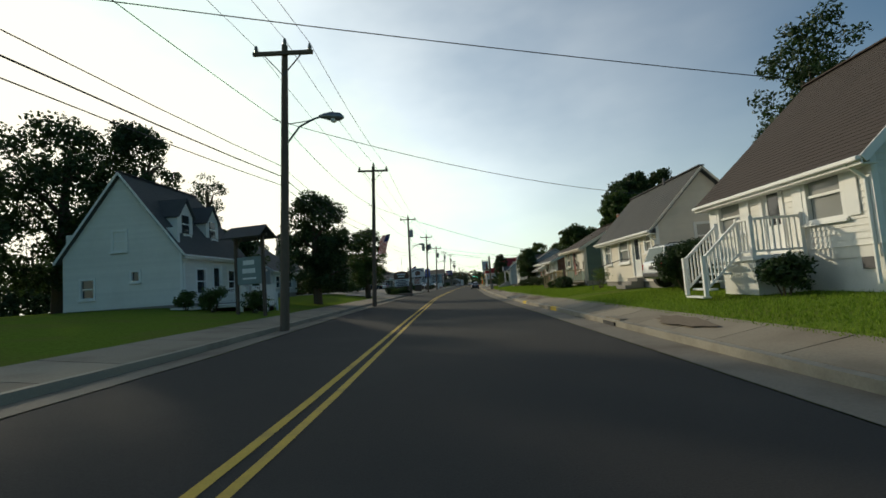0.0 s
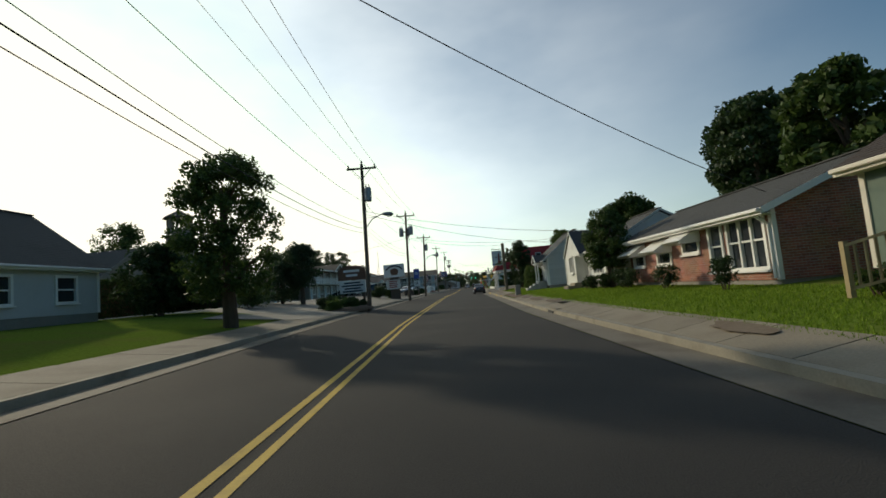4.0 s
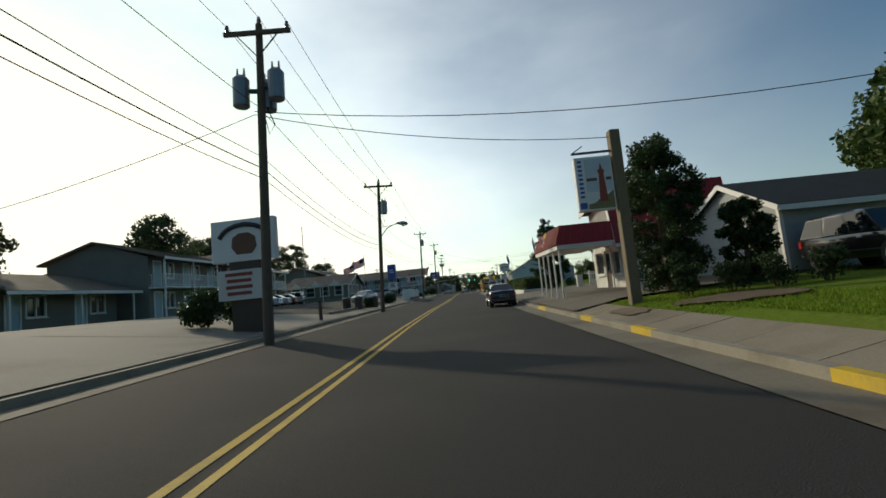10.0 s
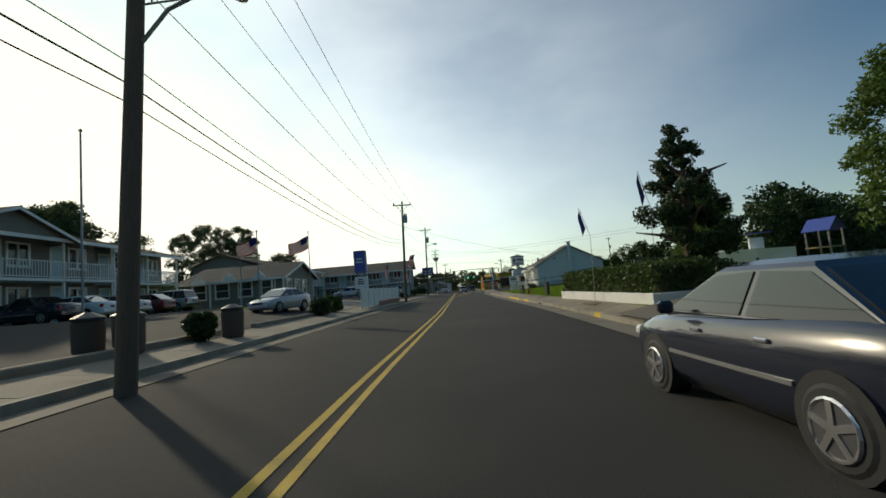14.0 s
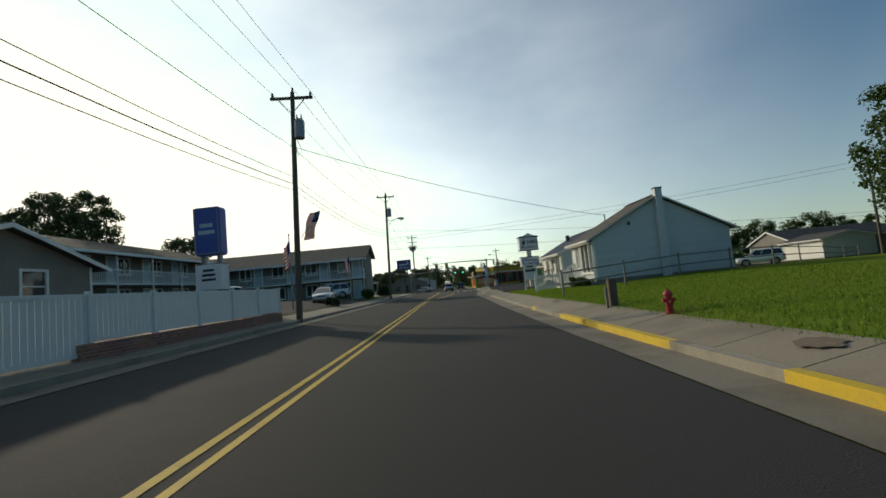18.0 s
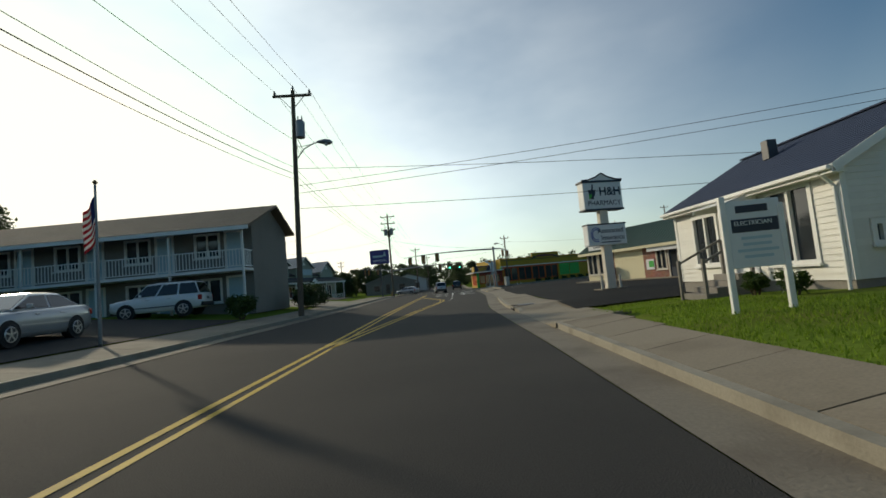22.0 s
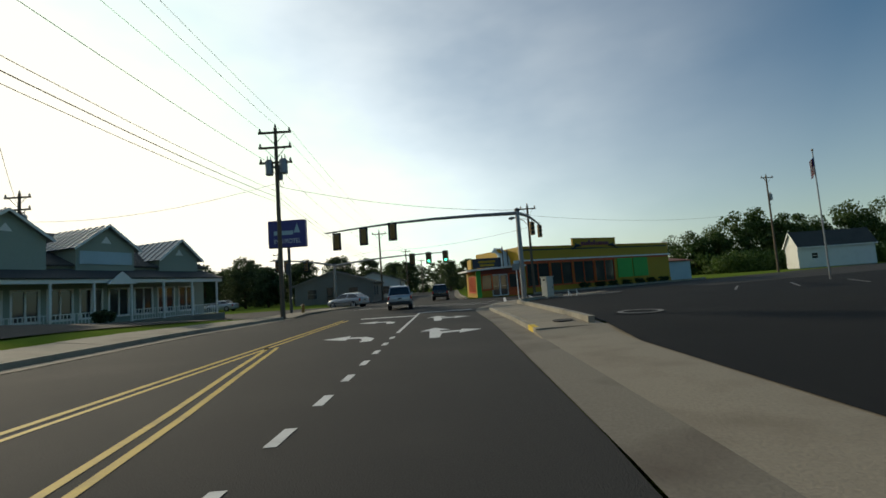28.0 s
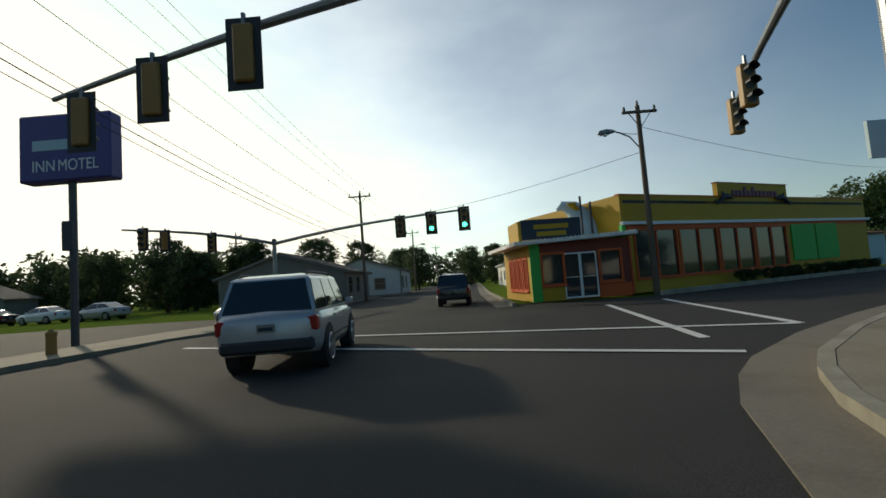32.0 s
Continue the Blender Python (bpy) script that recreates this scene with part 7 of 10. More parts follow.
part("fascia", box(bmesh.new(), -0.52, 5.0, PL + 0.57, PL + 0.65, 2.52, 2.76), "cream_stucco", ph)
part("soffit", box(bmesh.new(), -0.52, 0.0, -0.3, PL + 0.57, 2.6, 2.66), "white_trim", ph)
sb = part("shop_sign", box(bmesh.new(), -0.5, -0.25, 8.7, 11.1, 2.95, 3.9, 0.02), "sign_white", ph, "white lit-box sign over the eave")
part("sign_rim", box(bmesh.new(), -0.52, -0.24, 8.66, 11.14, 3.9, 3.94), "steel", sb)
words(ph, "H&H", (-0.507, 9.75, 3.62), 0.34, "sign_dark", "front_right", 0.006)
words(ph, "PHARMACY", (-0.507, 9.75, 3.2), 0.24, "sign_dark", "front_right", width=1.3)
part("mortar_emblem", prism(bmesh.new(), [(10.7, 3.7), (10.94, 3.7), (10.9, 3.45), (10.86, 3.4), (10.9, 3.32), (10.74, 3.32), (10.78, 3.4), (10.74, 3.45)], -0.512, -0.5, "x"), "sign_dark", ph)
part("banner_sign", box(bmesh.new(), -0.45, -0.4, 1.0, 4.0, 2.2, 2.55), "sign_white", ph)
part("banner_sign", box(bmesh.new(), -0.45, -0.4, 0.0, 0.98, 2.25, 2.6), "sign_purple", ph)
part("poster", box(bmesh.new(), -0.05, -0.01, 3.75, 4.6, 0.75, 1.6), "sign_white", ph, "white and green poster")
part("poster_patch", box(bmesh.new(), -0.058, -0.051, 3.8, 4.3, 0.95, 1.45), "store_green", ph)
part("vending_box", box(bmesh.new(), -0.75, -0.15, 8.2, 8.8, 0.0, 1.35, 0.04), "sign_white", ph, "white ice box by the window")
part("forecourt_step", box(bmesh.new(), -1.3, -0.05, -0.3, PL + 0.4, -0.2, 0.1, 0.02), "concrete", ph)
part("roof_unit", box(bmesh.new(), 4.5, 5.6, 1.0, 2.0, 4.25, 4.9, 0.04), "steel", ph, "grey roof-top air unit")
part("roof_pipe", tube(bmesh.new(), [(3.0, 0.8, 4.2), (3.0, 0.8, 4.75)], 0.06, 8), "steel", ph)

# ---- bright fruit and seafood shop on the corner ----
sh = thing("corner_shop", 7.5, 223.3, 0.02, 6, "low bright yellow and orange corner shop with glass front", "shop")
part("wall", wall_with_openings(1, "near", 5.4, 0, 4.7, 0, 2.7, [(1.0, 0.75, 1.0, 1.4), (2.3, 0.05, 1.6, 2.1), (3.75, 0.75, 1.0, 1.4)]), "store_red", sh)
part("plinth", box(bmesh.new(), 0.42, 1.48, -0.05, -0.003, 0.0, 0.6), "store_yellow", sh)
part("plinth", box(bmesh.new(), 3.12, 4.68, -0.05, -0.003, 0.0, 0.6), "store_orange", sh)
part("wall", wall_with_openings(1, "front", 5.4, 0.185, 5.4, 0, 2.7, [(1.0 + 0.95 * k, 0.55, 0.6, 1.5) for k in range(4)]), "store_yellow", sh)
for k in range(4):
    window(sh, 1, "front", 5.4, 1.0 + 0.95 * k, 0.55, 0.6, 1.5, "slide", "store_orange")
for a in (1.0, 3.75):
    window(sh, 1, "near", 5.4, a, 0.75, 1.0, 1.4, "one", "store_orange")
for a in (1.9, 2.7):
    bm = frame_ring(bmesh.new(), 1, "near", 5.4, (a - 0.4, a + 0.4, 0.05, 2.15), (a - 0.34, a + 0.34, 0.13, 2.08), -0.1, 0.02)
    dr = part("glass_door", bm, "white_trim", sh, "full-height glass door in a thin white frame")
    part("pane", face_box(bmesh.new(), 1, "near", a - 0.34, a + 0.34, -0.05, -0.038, 0.13, 2.08, 5.4), "glass", dr)
    part("push_bar", face_box(bmesh.new(), 1, "near", a - 0.3, a + 0.3, 0.0, 0.03, 1.0, 1.04, 5.4), "chrome", dr)
part("corner_post", box(bmesh.new(), -0.05, 0.4, -0.06, -0.003, 0, 2.7), "store_green", sh, "green corner post")
part("roof", slab(bmesh.new(), [(-0.9, -0.6, 2.75), (4.9, -0.6, 2.95), (4.9, 5.5, 2.95), (-0.9, 5.5, 2.75)], 0.16), "white_trim", sh)
for k in range(29):
    part("roof_rib", box(bmesh.new(), -0.88 + 0.2 * k, -0.82 + 0.2 * k, -0.64, -0.6, 2.6 + 0.2 * (0.2 * k / 5.8), 2.79 + 0.2 * (0.2 * k / 5.8)), "white_trim", sh)
part("roof_board", box(bmesh.new(), -0.2, 2.7, 0.5, 0.62, 2.9, 3.85), "sign_dark", sh, "dark board with yellow script")
bars(sh, 0.2, 2.3, 0.49, 3.6, 2, "store_yellow", 0.22, 0.34)
part("roof_board", box(bmesh.new(), -0.35, -0.2, 0.5, 2.5, 2.85, 3.8), "store_yellow", sh)
for k in range(3):
    part("vent_pipe", tube(bmesh.new(), [(3.2 + 0.5 * k, 1.5, 2.9), (3.2 + 0.5 * k, 1.5, 4.7 + 0.3 * (k == 0))], 0.06, 8), "dark_steel", sh)
bm = bmesh.new()
tube(bm, [(3.7, 2.4, 2.9), (3.65, 2.4, 3.5), (3.45, 2.4, 4.1), (3.1, 2.4, 4.55), (2.6, 2.4, 4.7), (2.3, 2.4, 4.5)], [0.95, 0.85, 0.6, 0.42, 0.25, 0.08], 12)
tube(bm, [(2.6, 2.3, 2.9), (2.5, 2.3, 3.4), (2.15, 2.3, 3.75)], [0.6, 0.42, 0.08], 10)
part("roof_figure", bm, "pale_blue", sh, "pale blue breaking-wave roof ornament", True)
part("wave_crest", tube(bmesh.new(), [(3.3, 2.0, 4.35), (3.0, 1.95, 4.62), (2.7, 1.95, 4.72)], [0.08, 0.2, 0.05], 8), "store_yellow", sh)

tl = thing("tall_shop", 12.0, 223.9, 0.05, 26.0, "long yellow shop with orange frames and green doors", "shop")
TL = 22.6
ops = [(2.2 + 3.15 * k, 0.7, 2.9, 2.3) for k in range(4)]
part("wall", wall_with_openings(1, "near", 8, 0, TL, 0, 4.7, ops), "store_yellow", tl)
for k, (a, z, w, h) in enumerate(ops):
    window(tl, 1, "near", 8, a, z, w, h, "slide", "store_orange")
part("wall", box(bmesh.new(), 0.0, 0.2, 0.185, 8, 0, 4.7), "store_yellow", tl)
part("wall", box(bmesh.new(), TL - 0.2, TL, 0.185, 8, 0, 4.7), "store_yellow", tl)
part("wall", box(bmesh.new(), 0.0, TL, 8.0, 8.2, 0, 4.7), "store_yellow", tl)
part("flat_roof", box(bmesh.new(), 0.2, TL - 0.2, 0.0, 8.0, 4.3, 4.45), "grey_roof", tl)
part("ledge", box(bmesh.new(), -0.1, TL + 0.1, -0.2, -0.003, 3.25, 3.4), "white_trim", tl)
part("parapet_step", box(bmesh.new(), 7.2, 13.6, -0.06, 0.2, 4.754, 5.45), "store_yellow", tl)
part("step_cap", box(bmesh.new(), 7.15, 13.65, -0.09, 0.23, 5.454, 5.5), "door_red", tl)
part("parapet_cap", box(bmesh.new(), -0.05, TL + 0.05, -0.04, 0.24, 4.7, 4.75), "store_orange", tl)
part("trim_post", box(bmesh.new(), -0.08, 0.14, -0.08, 0.1, 0, 3.25), "store_green", tl)
part("trim_post", box(bmesh.new(), 0.3, 0.42, -0.05, -0.003, 0, 3.2), "store_orange", tl)
for k in range(2):
    part("green_door", box(bmesh.new(), 13.6 + 2.6 * k, 16.05 + 2.6 * k, -0.08, -0.003, 0.9, 3.1, 0.02), "store_green", tl, "bright green boarded panel")
part("plinth", box(bmesh.new(), 0.45, TL, -0.05, -0.003, 0.0, 0.5), "store_yellow", tl)
part("window_band", box(bmesh.new(), 0.45, TL - 0.3, -0.06, -0.003, 3.04, 3.22), "store_orange", tl)
part("front_kerb", box(bmesh.new(), 0.0, TL + 4, -1.9, -1.72, -0.2, 0.15, 0.02), "kerb_concrete", tl)
# raised script over the front: strokes of plain bars, a leaping fish at each end
rng = random.Random(77)
u = 8.35
while u < 12.3:
    w = rng.uniform(0.22, 0.34)
    h = rng.choice((0.34, 0.34, 0.55))
    part("script_stroke", box(bmesh.new(), u, u + w, -0.12, -0.065, 4.72, 4.72 + h, 0.015), "script_purple", tl)
    u += w + 0.07
for u0, sg in ((7.0, 1), (13.7, -1)):
    bm = bmesh.new()
    tube(bm, [(u0 + sg * d, -0.13, 4.3 + h) for d, h in ((0, 0.02), (0.18, 0.1), (0.5, 0.32), (0.85, 0.4), (1.15, 0.36), (1.35, 0.24))], [0.02, 0.06, 0.13, 0.16, 0.1, 0.02], 8)
    beam(bm, (u0 + sg * 0.65, -0.13, 4.72), (u0 + sg * 0.5, -0.13, 4.95), 0.04, 0.12)
    beam(bm, (u0 - sg * 0.1, -0.13, 4.5), (u0 + sg * 0.08, -0.13, 4.25), 0.04, 0.09)
    part("fish_emblem", bm, "sign_dark", tl, "dark leaping fish cut-out", True)
part("chimney_vent", box(bmesh.new(), 15.5, 16.0, 3, 3.5, 4.4, 5.6, 0.03), "dark_steel", tl)
sh2 = thing("blue_shed", 33.5, 236.0, 0.1, 26, "pale blue lean-to shed with rusty roof", "shed")
part("shed_wall", box(bmesh.new(), 0, 4.2, 0, 4, 0, 2.4), "pale_blue", sh2)
part("shed_roof", slab(bmesh.new(), [(-0.2, -0.3, 2.45), (4.4, -0.3, 2.45), (4.4, 4.2, 3.1), (-0.2, 4.2, 3.1)], 0.1), "red_brown_roof", sh2)
house("grey_hall", 47.0, 176.0, 184.0, 16.0, 2.8, 4.4, across=True, wall="weathered", roof="grey_roof", found=0.1, boards=(), label="long grey hall beyond the field", category="hall")
house("grey_garage", 67.0, 256.0, 258.6, 14.0, 4.2, 6.4, across=True, wall="white_siding", roof="grey_roof", found=0.1, boards=(), label="white garage building with grey roof at the far lot", category="garage", near=[(3.0, 1.6, 1.2, 1.0, "sash")])

# ---- motel office with red roof and canopy ----
mo = thing("motel_office", 5.3, 83.6, gz(5.3, 86), 0, "motel office with steep red metal roof and cream gable", "motel")
E = 2.15
part("wall", wall_with_openings(1, "front", 4.7, 0.4, 4.7, 0, E, [(1.1, 0.7, 0.9, 1.1), (2.35, 0.0, 0.8, 1.95), (3.6, 0.75, 1.2, 1.15)]), "stucco", mo)
window(mo, 1, "front", 4.7, 1.1, 0.7, 0.9, 1.1, "one", "stucco")
window(mo, 1, "front", 4.7, 3.6, 0.75, 1.2, 1.15, "one", "stucco")
house_door(mo, 1, "front", 4.7, 2.35, 0.0, 0.8, 1.95, "dark_wood", "white_trim")
bm = wall_with_openings(1, "near", 4.7, 0.185, 5.0, 0, E, [(1.5, 0.6, 0.7, 1.0), (4.0, 0.6, 0.9, 1.0)])
w0 = part("wall", bm, "grey_siding", mo)
w0.location.y = 0.4
for a in (1.5, 4.0):
    q = window(mo, 1, "near", 4.7, a, 0.6, 0.7 if a < 2 else 0.9, 1.0, "sash", "white_trim")
    q.location.y = 0.4
part("wall", box(bmesh.new(), 0.19, 5.0, 4.5, 4.7, 0, 4.0), "stucco", mo)
part("wall", box(bmesh.new(), 4.8, 5.0, 0.6, 4.5, 0, 4.0), "stucco", mo)
part("gable", prism(bmesh.new(), [(0.25, E), (4.7, E), (4.7, 4.1), (0.72, 4.64)], 0.0, 0.15, "x"), "stucco", mo)
for k in range(26):
    y = 0.4 + k * 0.165
    top = 4.54 - (y - 0.72) * 0.14 if y > 0.72 else E + (y - 0.25) * 5.2
    if top > E + 0.15:
        part("batten", box(bmesh.new(), -0.03, 0.0, y, y + 0.05, E + 0.02, top), "stucco", mo)
steep = [(-0.45, -0.1, E - 0.1), (5.2, -0.1, E - 0.1), (5.2, 0.6, 4.84), (-0.45, 0.6, 4.84)]
r = part("roof", slab(bmesh.new(), steep, 0.1), "red_roof", mo)
seams(r, steep, "red_roof", 0.42)
flat = [(-0.45, 0.6, 4.84), (5.2, 0.6, 4.84), (5.2, 5.0, 4.25), (-0.45, 5.0, 4.25)]
part("roof", slab(bmesh.new(), flat, 0.1), "grey_roof", mo)
part("rake_board", beam(bmesh.new(), (-0.47, 0.6, 4.74), (-0.47, 5.0, 4.15), 0.04, 0.26), "white_trim", mo)
part("rake_board", beam(bmesh.new(), (-0.47, -0.12, E - 0.1), (-0.47, 0.62, 4.79), 0.04, 0.2, (0, -1, 0)), "white_trim", mo)
part("eave_board", box(bmesh.new(), -0.45, 5.2, -0.16, -0.11, E - 0.24, E - 0.06), "white_trim", mo)
for x in (2.3,):
    dm = part("roof_window", box(bmesh.new(), x - 0.36, x + 0.36, 0.05, 0.5, 2.7, 4.05, 0.02), "grey_siding", mo)
    part("pane", box(bmesh.new(), x - 0.28, x + 0.28, 0.03, 0.049, 3.3, 3.95), "glass", dm)
    part("air_conditioner", box(bmesh.new(), x - 0.26, x + 0.26, -0.2, 0.049, 2.8, 3.2, 0.02), "grey_siding", dm, "grey window air conditioner")
part("gable_lamp", box(bmesh.new(), -0.2, 0.0, 2.8, 2.95, 2.75, 2.95, 0.02), "dark_steel", mo)

cn = thing("canopy", 2.15, 83.1, gz(2.6, 86), 0, "red metal canopy on five thin white posts", "canopy")
part("ceiling_panel", box(bmesh.new(), 0.0, 2.44, 0.0, 5.25, 2.22, 2.3), "white_trim", cn)
part("fascia", box(bmesh.new(), -0.08, 0.0, -0.05, 5.3, 2.2, 2.42), "white_trim", cn)
part("fascia", box(bmesh.new(), 0.0, 2.44, -0.08, -0.003, 2.2, 2.42), "white_trim", cn)
face = [(-0.12, -0.1, 2.4), (-0.12, 5.35, 2.4), (0.22, 4.9, 3.3), (0.22, 0.1, 3.3)]
r = part("roof", slab(bmesh.new(), face, 0.06), "red_roof", cn)
seams(r, face, "red_roof", 0.19)
side = [(-0.12, -0.1, 2.4), (2.48, -0.1, 2.4), (2.48, 0.1, 3.3), (0.22, 0.1, 3.3)]
r = part("roof", slab(bmesh.new(), side, 0.06), "red_roof", cn)
seams(r, side, "red_roof", 0.3)
part("roof_top", box(bmesh.new(), 0.22, 2.6, 0.1, 5.0, 3.2, 3.28), "red_roof", cn)
for k in range(5):
    part("post", tube(bmesh.new(), [(0.05, 0.2 + 1.22 * k, -0.1), (0.05, 0.2 + 1.22 * k, 2.22)], 0.045, 8), "white_trim", cn)
for k in range(5):
    y = 0.2 + 1.22 * k
    for sg in (-1, 1):
        part("post_bracket", beam(bmesh.new(), (0.05, y + sg * 0.03, 1.98), (0.05, y + sg * 0.11, 2.2), 0.025, 0.04), "white_trim", cn)
fl = thing("small_flags", 2.12, 86.3, 3.42, 0, "yellow and striped flags on the canopy roof", "flag")
part("staff", tube(bmesh.new(), [(0.12, -0.12, -0.18), (-0.12, 0.5, 0.52)], 0.016, 5), "dark_steel", fl)
flag_cloth(fl, (-0.02, 0.16, 0.12), (0, -0.12, -1), (0.05, -1, -0.15), 0.5, 0.42)
part("yellow_flag", slab(bmesh.new(), [(0.12, -0.4, -0.02), (0.08, 0.28, -0.12), (0.12, 0.2, 0.18), (0.16, -0.32, 0.34)], 0.012), "store_yellow", fl)

# hanging motel sign on a square post
ms = thing("hanging_sign", 2.4, 75.7, gz(2.4, 75.7), 0, "tall wooden post with a hanging white motel sign", "sign")
part("post", box(bmesh.new(), -0.15, 0.15, -0.15, 0.15, -0.3, 5.1, 0.02), "sign_post_wood", ms)
part("bracket", beam(bmesh.new(), (-0.1, 0, 4.5), (-1.3, 0, 4.5), 0.06, 0.06), "dark_steel", ms)
part("bracket_tip", beam(bmesh.new(), (-1.3, 0, 4.5), (-0.95, 0, 4.72), 0.03, 0.03), "dark_steel", ms)
sg = part("sign_board", box(bmesh.new(), -1.28, -0.2, -0.12, 0.12, 2.75, 4.35, 0.02), "sign_white", ms)
part("lighthouse_emblem", prism(bmesh.new(), [(-0.66, 3.0), (-0.42, 3.0), (-0.47, 3.85), (-0.44, 3.85), (-0.44, 3.92), (-0.49, 3.95), (-0.54, 4.14), (-0.59, 3.95), (-0.64, 3.92), (-0.64, 3.85), (-0.61, 3.85)], -0.13, -0.12), "door_red", sg)
part("grass_emblem", prism(bmesh.new(), [(-1.0, 2.8), (-0.24, 2.8), (-0.24, 3.32), (-0.4, 3.2), (-0.62, 3.12), (-0.8, 2.98), (-1.0, 2.94)], -0.127, -0.12), "olive_print", sg)
part("sky_emblem", box(bmesh.new(), -1.0, -0.24, -0.124, -0.1205, 3.3, 4.28), "pale_print", sg)
for x0, x1, z in ((-0.98, -0.68, 3.62), (-0.42, -0.26, 3.62)):
    part("script_bar", box(bmesh.new(), x0, x1, -0.128, -0.1245, z, z + 0.09), "sign_brown", sg)
for k in range(9):
    part("side_letter", box(bmesh.new(), -1.2, -1.08, -0.128, -0.12, 4.18 - 0.13 * k, 4.25 - 0.13 * k), "sign_blue", sg)
part("side_square", box(bmesh.new(), -1.24, -1.04, -0.128, -0.12, 2.82, 3.0), "sign_blue", sg)

# ---- rails and fences ----
def picket_fence(x0, y0, x1, y1, height=0.95, gap=0.13, mat="white_trim", label="white picket fence", base=None, name="picket_fence", wide=0.07, post_gap=2.2):
    a, b = Vector((x0, y0)), Vector((x1, y1))
    n = int((b - a).length / gap)
    d = (b - a).normalized()
    ang = math.degrees(math.atan2(d.y, d.x))
    f = thing(name, x0, y0, 0, 0, label, "fence")
    zz = lambda p: (gz(p.x, p.y) if base is None else base) + 0.02
    P = lambda p, z: (p.x - x0, p.y - y0, z)
    for i in range(n + 1):
        p = a.lerp(b, i / n)
        z = zz(p)
        part("picket", beam(bmesh.new(), P(p, z + 0.06), P(p, z + height), 0.02, wide, (d.x, d.y, 0)), mat, f)
    m = max(1, int((b - a).length / post_gap))
    for i in range(m + 1):
        p = a.lerp(b, i / m)
        z = zz(p)
        part("post", box(bmesh.new(), p.x - x0 - 0.05, p.x - x0 + 0.05, p.y - y0 - 0.05, p.y - y0 + 0.05, z - 0.2, z + height + 0.08, 0.01), mat, f)
        if i < m:
            q = a.lerp(b, (i + 1) / m)
            for h in (0.2, height - 0.15):
                part("rail", beam(bmesh.new(), P(p, z + h), P(q, zz(q) + h), 0.04, 0.08), mat, f)
    return f


picket_fence(4.5, 142.0, 6.6, 142.3, 0.95, 0.12, label="white picket fence in front of the porch")
picket_fence(7.0, 95.2, 15.0, 97.5, 0.95, 0.16, label="white picket fence beyond the motel forecourt")
bx = thing("utility_box", 6.2, 95.0, gz(6.2, 95), 0, "pale square utility box beside the fence", "box")
part("box_body", box(bmesh.new(), -0.2, 0.2, -0.15, 0.15, -0.1, 0.85, 0.03), "stucco", bx)
part("box_lid", box(bmesh.new(), -0.22, 0.22, -0.17, 0.17, 0.85, 0.9, 0.01), "steel", bx)

rf = thing("rail_fence", 0, 0, 0, 0, "weathered two-rail wooden fence round the field", "fence")
run = [(3.96, 134.15), (7.2, 135.5), (10.65, 137.2), (14.2, 138.7), (18.0, 140.7), (23.0, 145.0), (29.0, 150.0), (36.0, 156.0), (43.0, 162.0)]
for i, (x, y) in enumerate(run):
    z = gz(x, y)
    part("post", box(bmesh.new(), x - 0.036, x + 0.036, y - 0.036, y + 0.036, z - 0.2, z + 1.12, 0.01), "weathered", rf)
    if i + 1 < len(run):
        u, v = run[i + 1]
        for h in (0.98, 0.5):
            part("rail", beam(bmesh.new(), (x, y, z + h), (u, v, gz(u, v) + h), 0.03, 0.06), "weathered", rf)
for x, y, h in ((3.5, 127.5, 0.75), (3.6, 117.85, 0.85)):
    t = thing("timber_bollard", x, y, gz(x, y), 0, "weathered square timber bollard", "bollard", "timber bollards")
    part("bollard_body", box(bmesh.new(), -0.11, 0.11, -0.09, 0.09, -0.2, h, 0.02), "pole_wood", t)
    part("bollard_stake", box(bmesh.new(), -0.27, -0.2, -0.2, -0.13, -0.2, h - 0.2, 0.01), "weathered", t)
hy = thing("fire_hydrant", 3.42, 124.3, gz(3.42, 124.3), 0, "dark red fire hydrant on the grass", "hydrant")
hy.matrix_world = hy.matrix_world @ Matrix.Scale(0.66, 4)
part("barrel", tube(bmesh.new(), [(0, 0, -0.05), (0, 0, 0.05), (0, 0, 0.06), (0, 0, 0.55), (0, 0, 0.56), (0, 0, 0.6), (0, 0, 0.68), (0, 0, 0.74)], [0.15, 0.15, 0.11, 0.11, 0.15, 0.15, 0.1, 0.03], 14), "hydrant_red", hy)
for a, b in (((-0.2, 0, 0.42), (0.2, 0, 0.42)), ((0, -0.22, 0.36), (0, 0, 0.36))):
    part("outlet", tube(bmesh.new(), [a, b], 0.06, 10), "hydrant_red", hy)
part("cap_nut", tube(bmesh.new(), [(0, 0, 0.73), (0, 0, 0.8)], 0.035, 6), "hydrant_red", hy)
for x, y, r in ((1.55, 45.2, 0.3), (3.5, 161.1, 0.28), (6.58, 191.4, 0.26)):
    mh = thing("manhole", x, y, gz(x, y) + 0.016, 0, "round iron manhole cover in the pavement", "manhole")
    part("cover", tube(bmesh.new(), [(0, 0, -0.02), (0, 0, 0.006)], r, 20), "iron", mh)
    part("cover_ring", tube(bmesh.new(), [(r * 1.05 * math.cos(t), r * 1.05 * math.sin(t), 0.008) for t in [q * math.tau / 24 for q in range(25)]], 0.012, 5, False), "iron", mh)
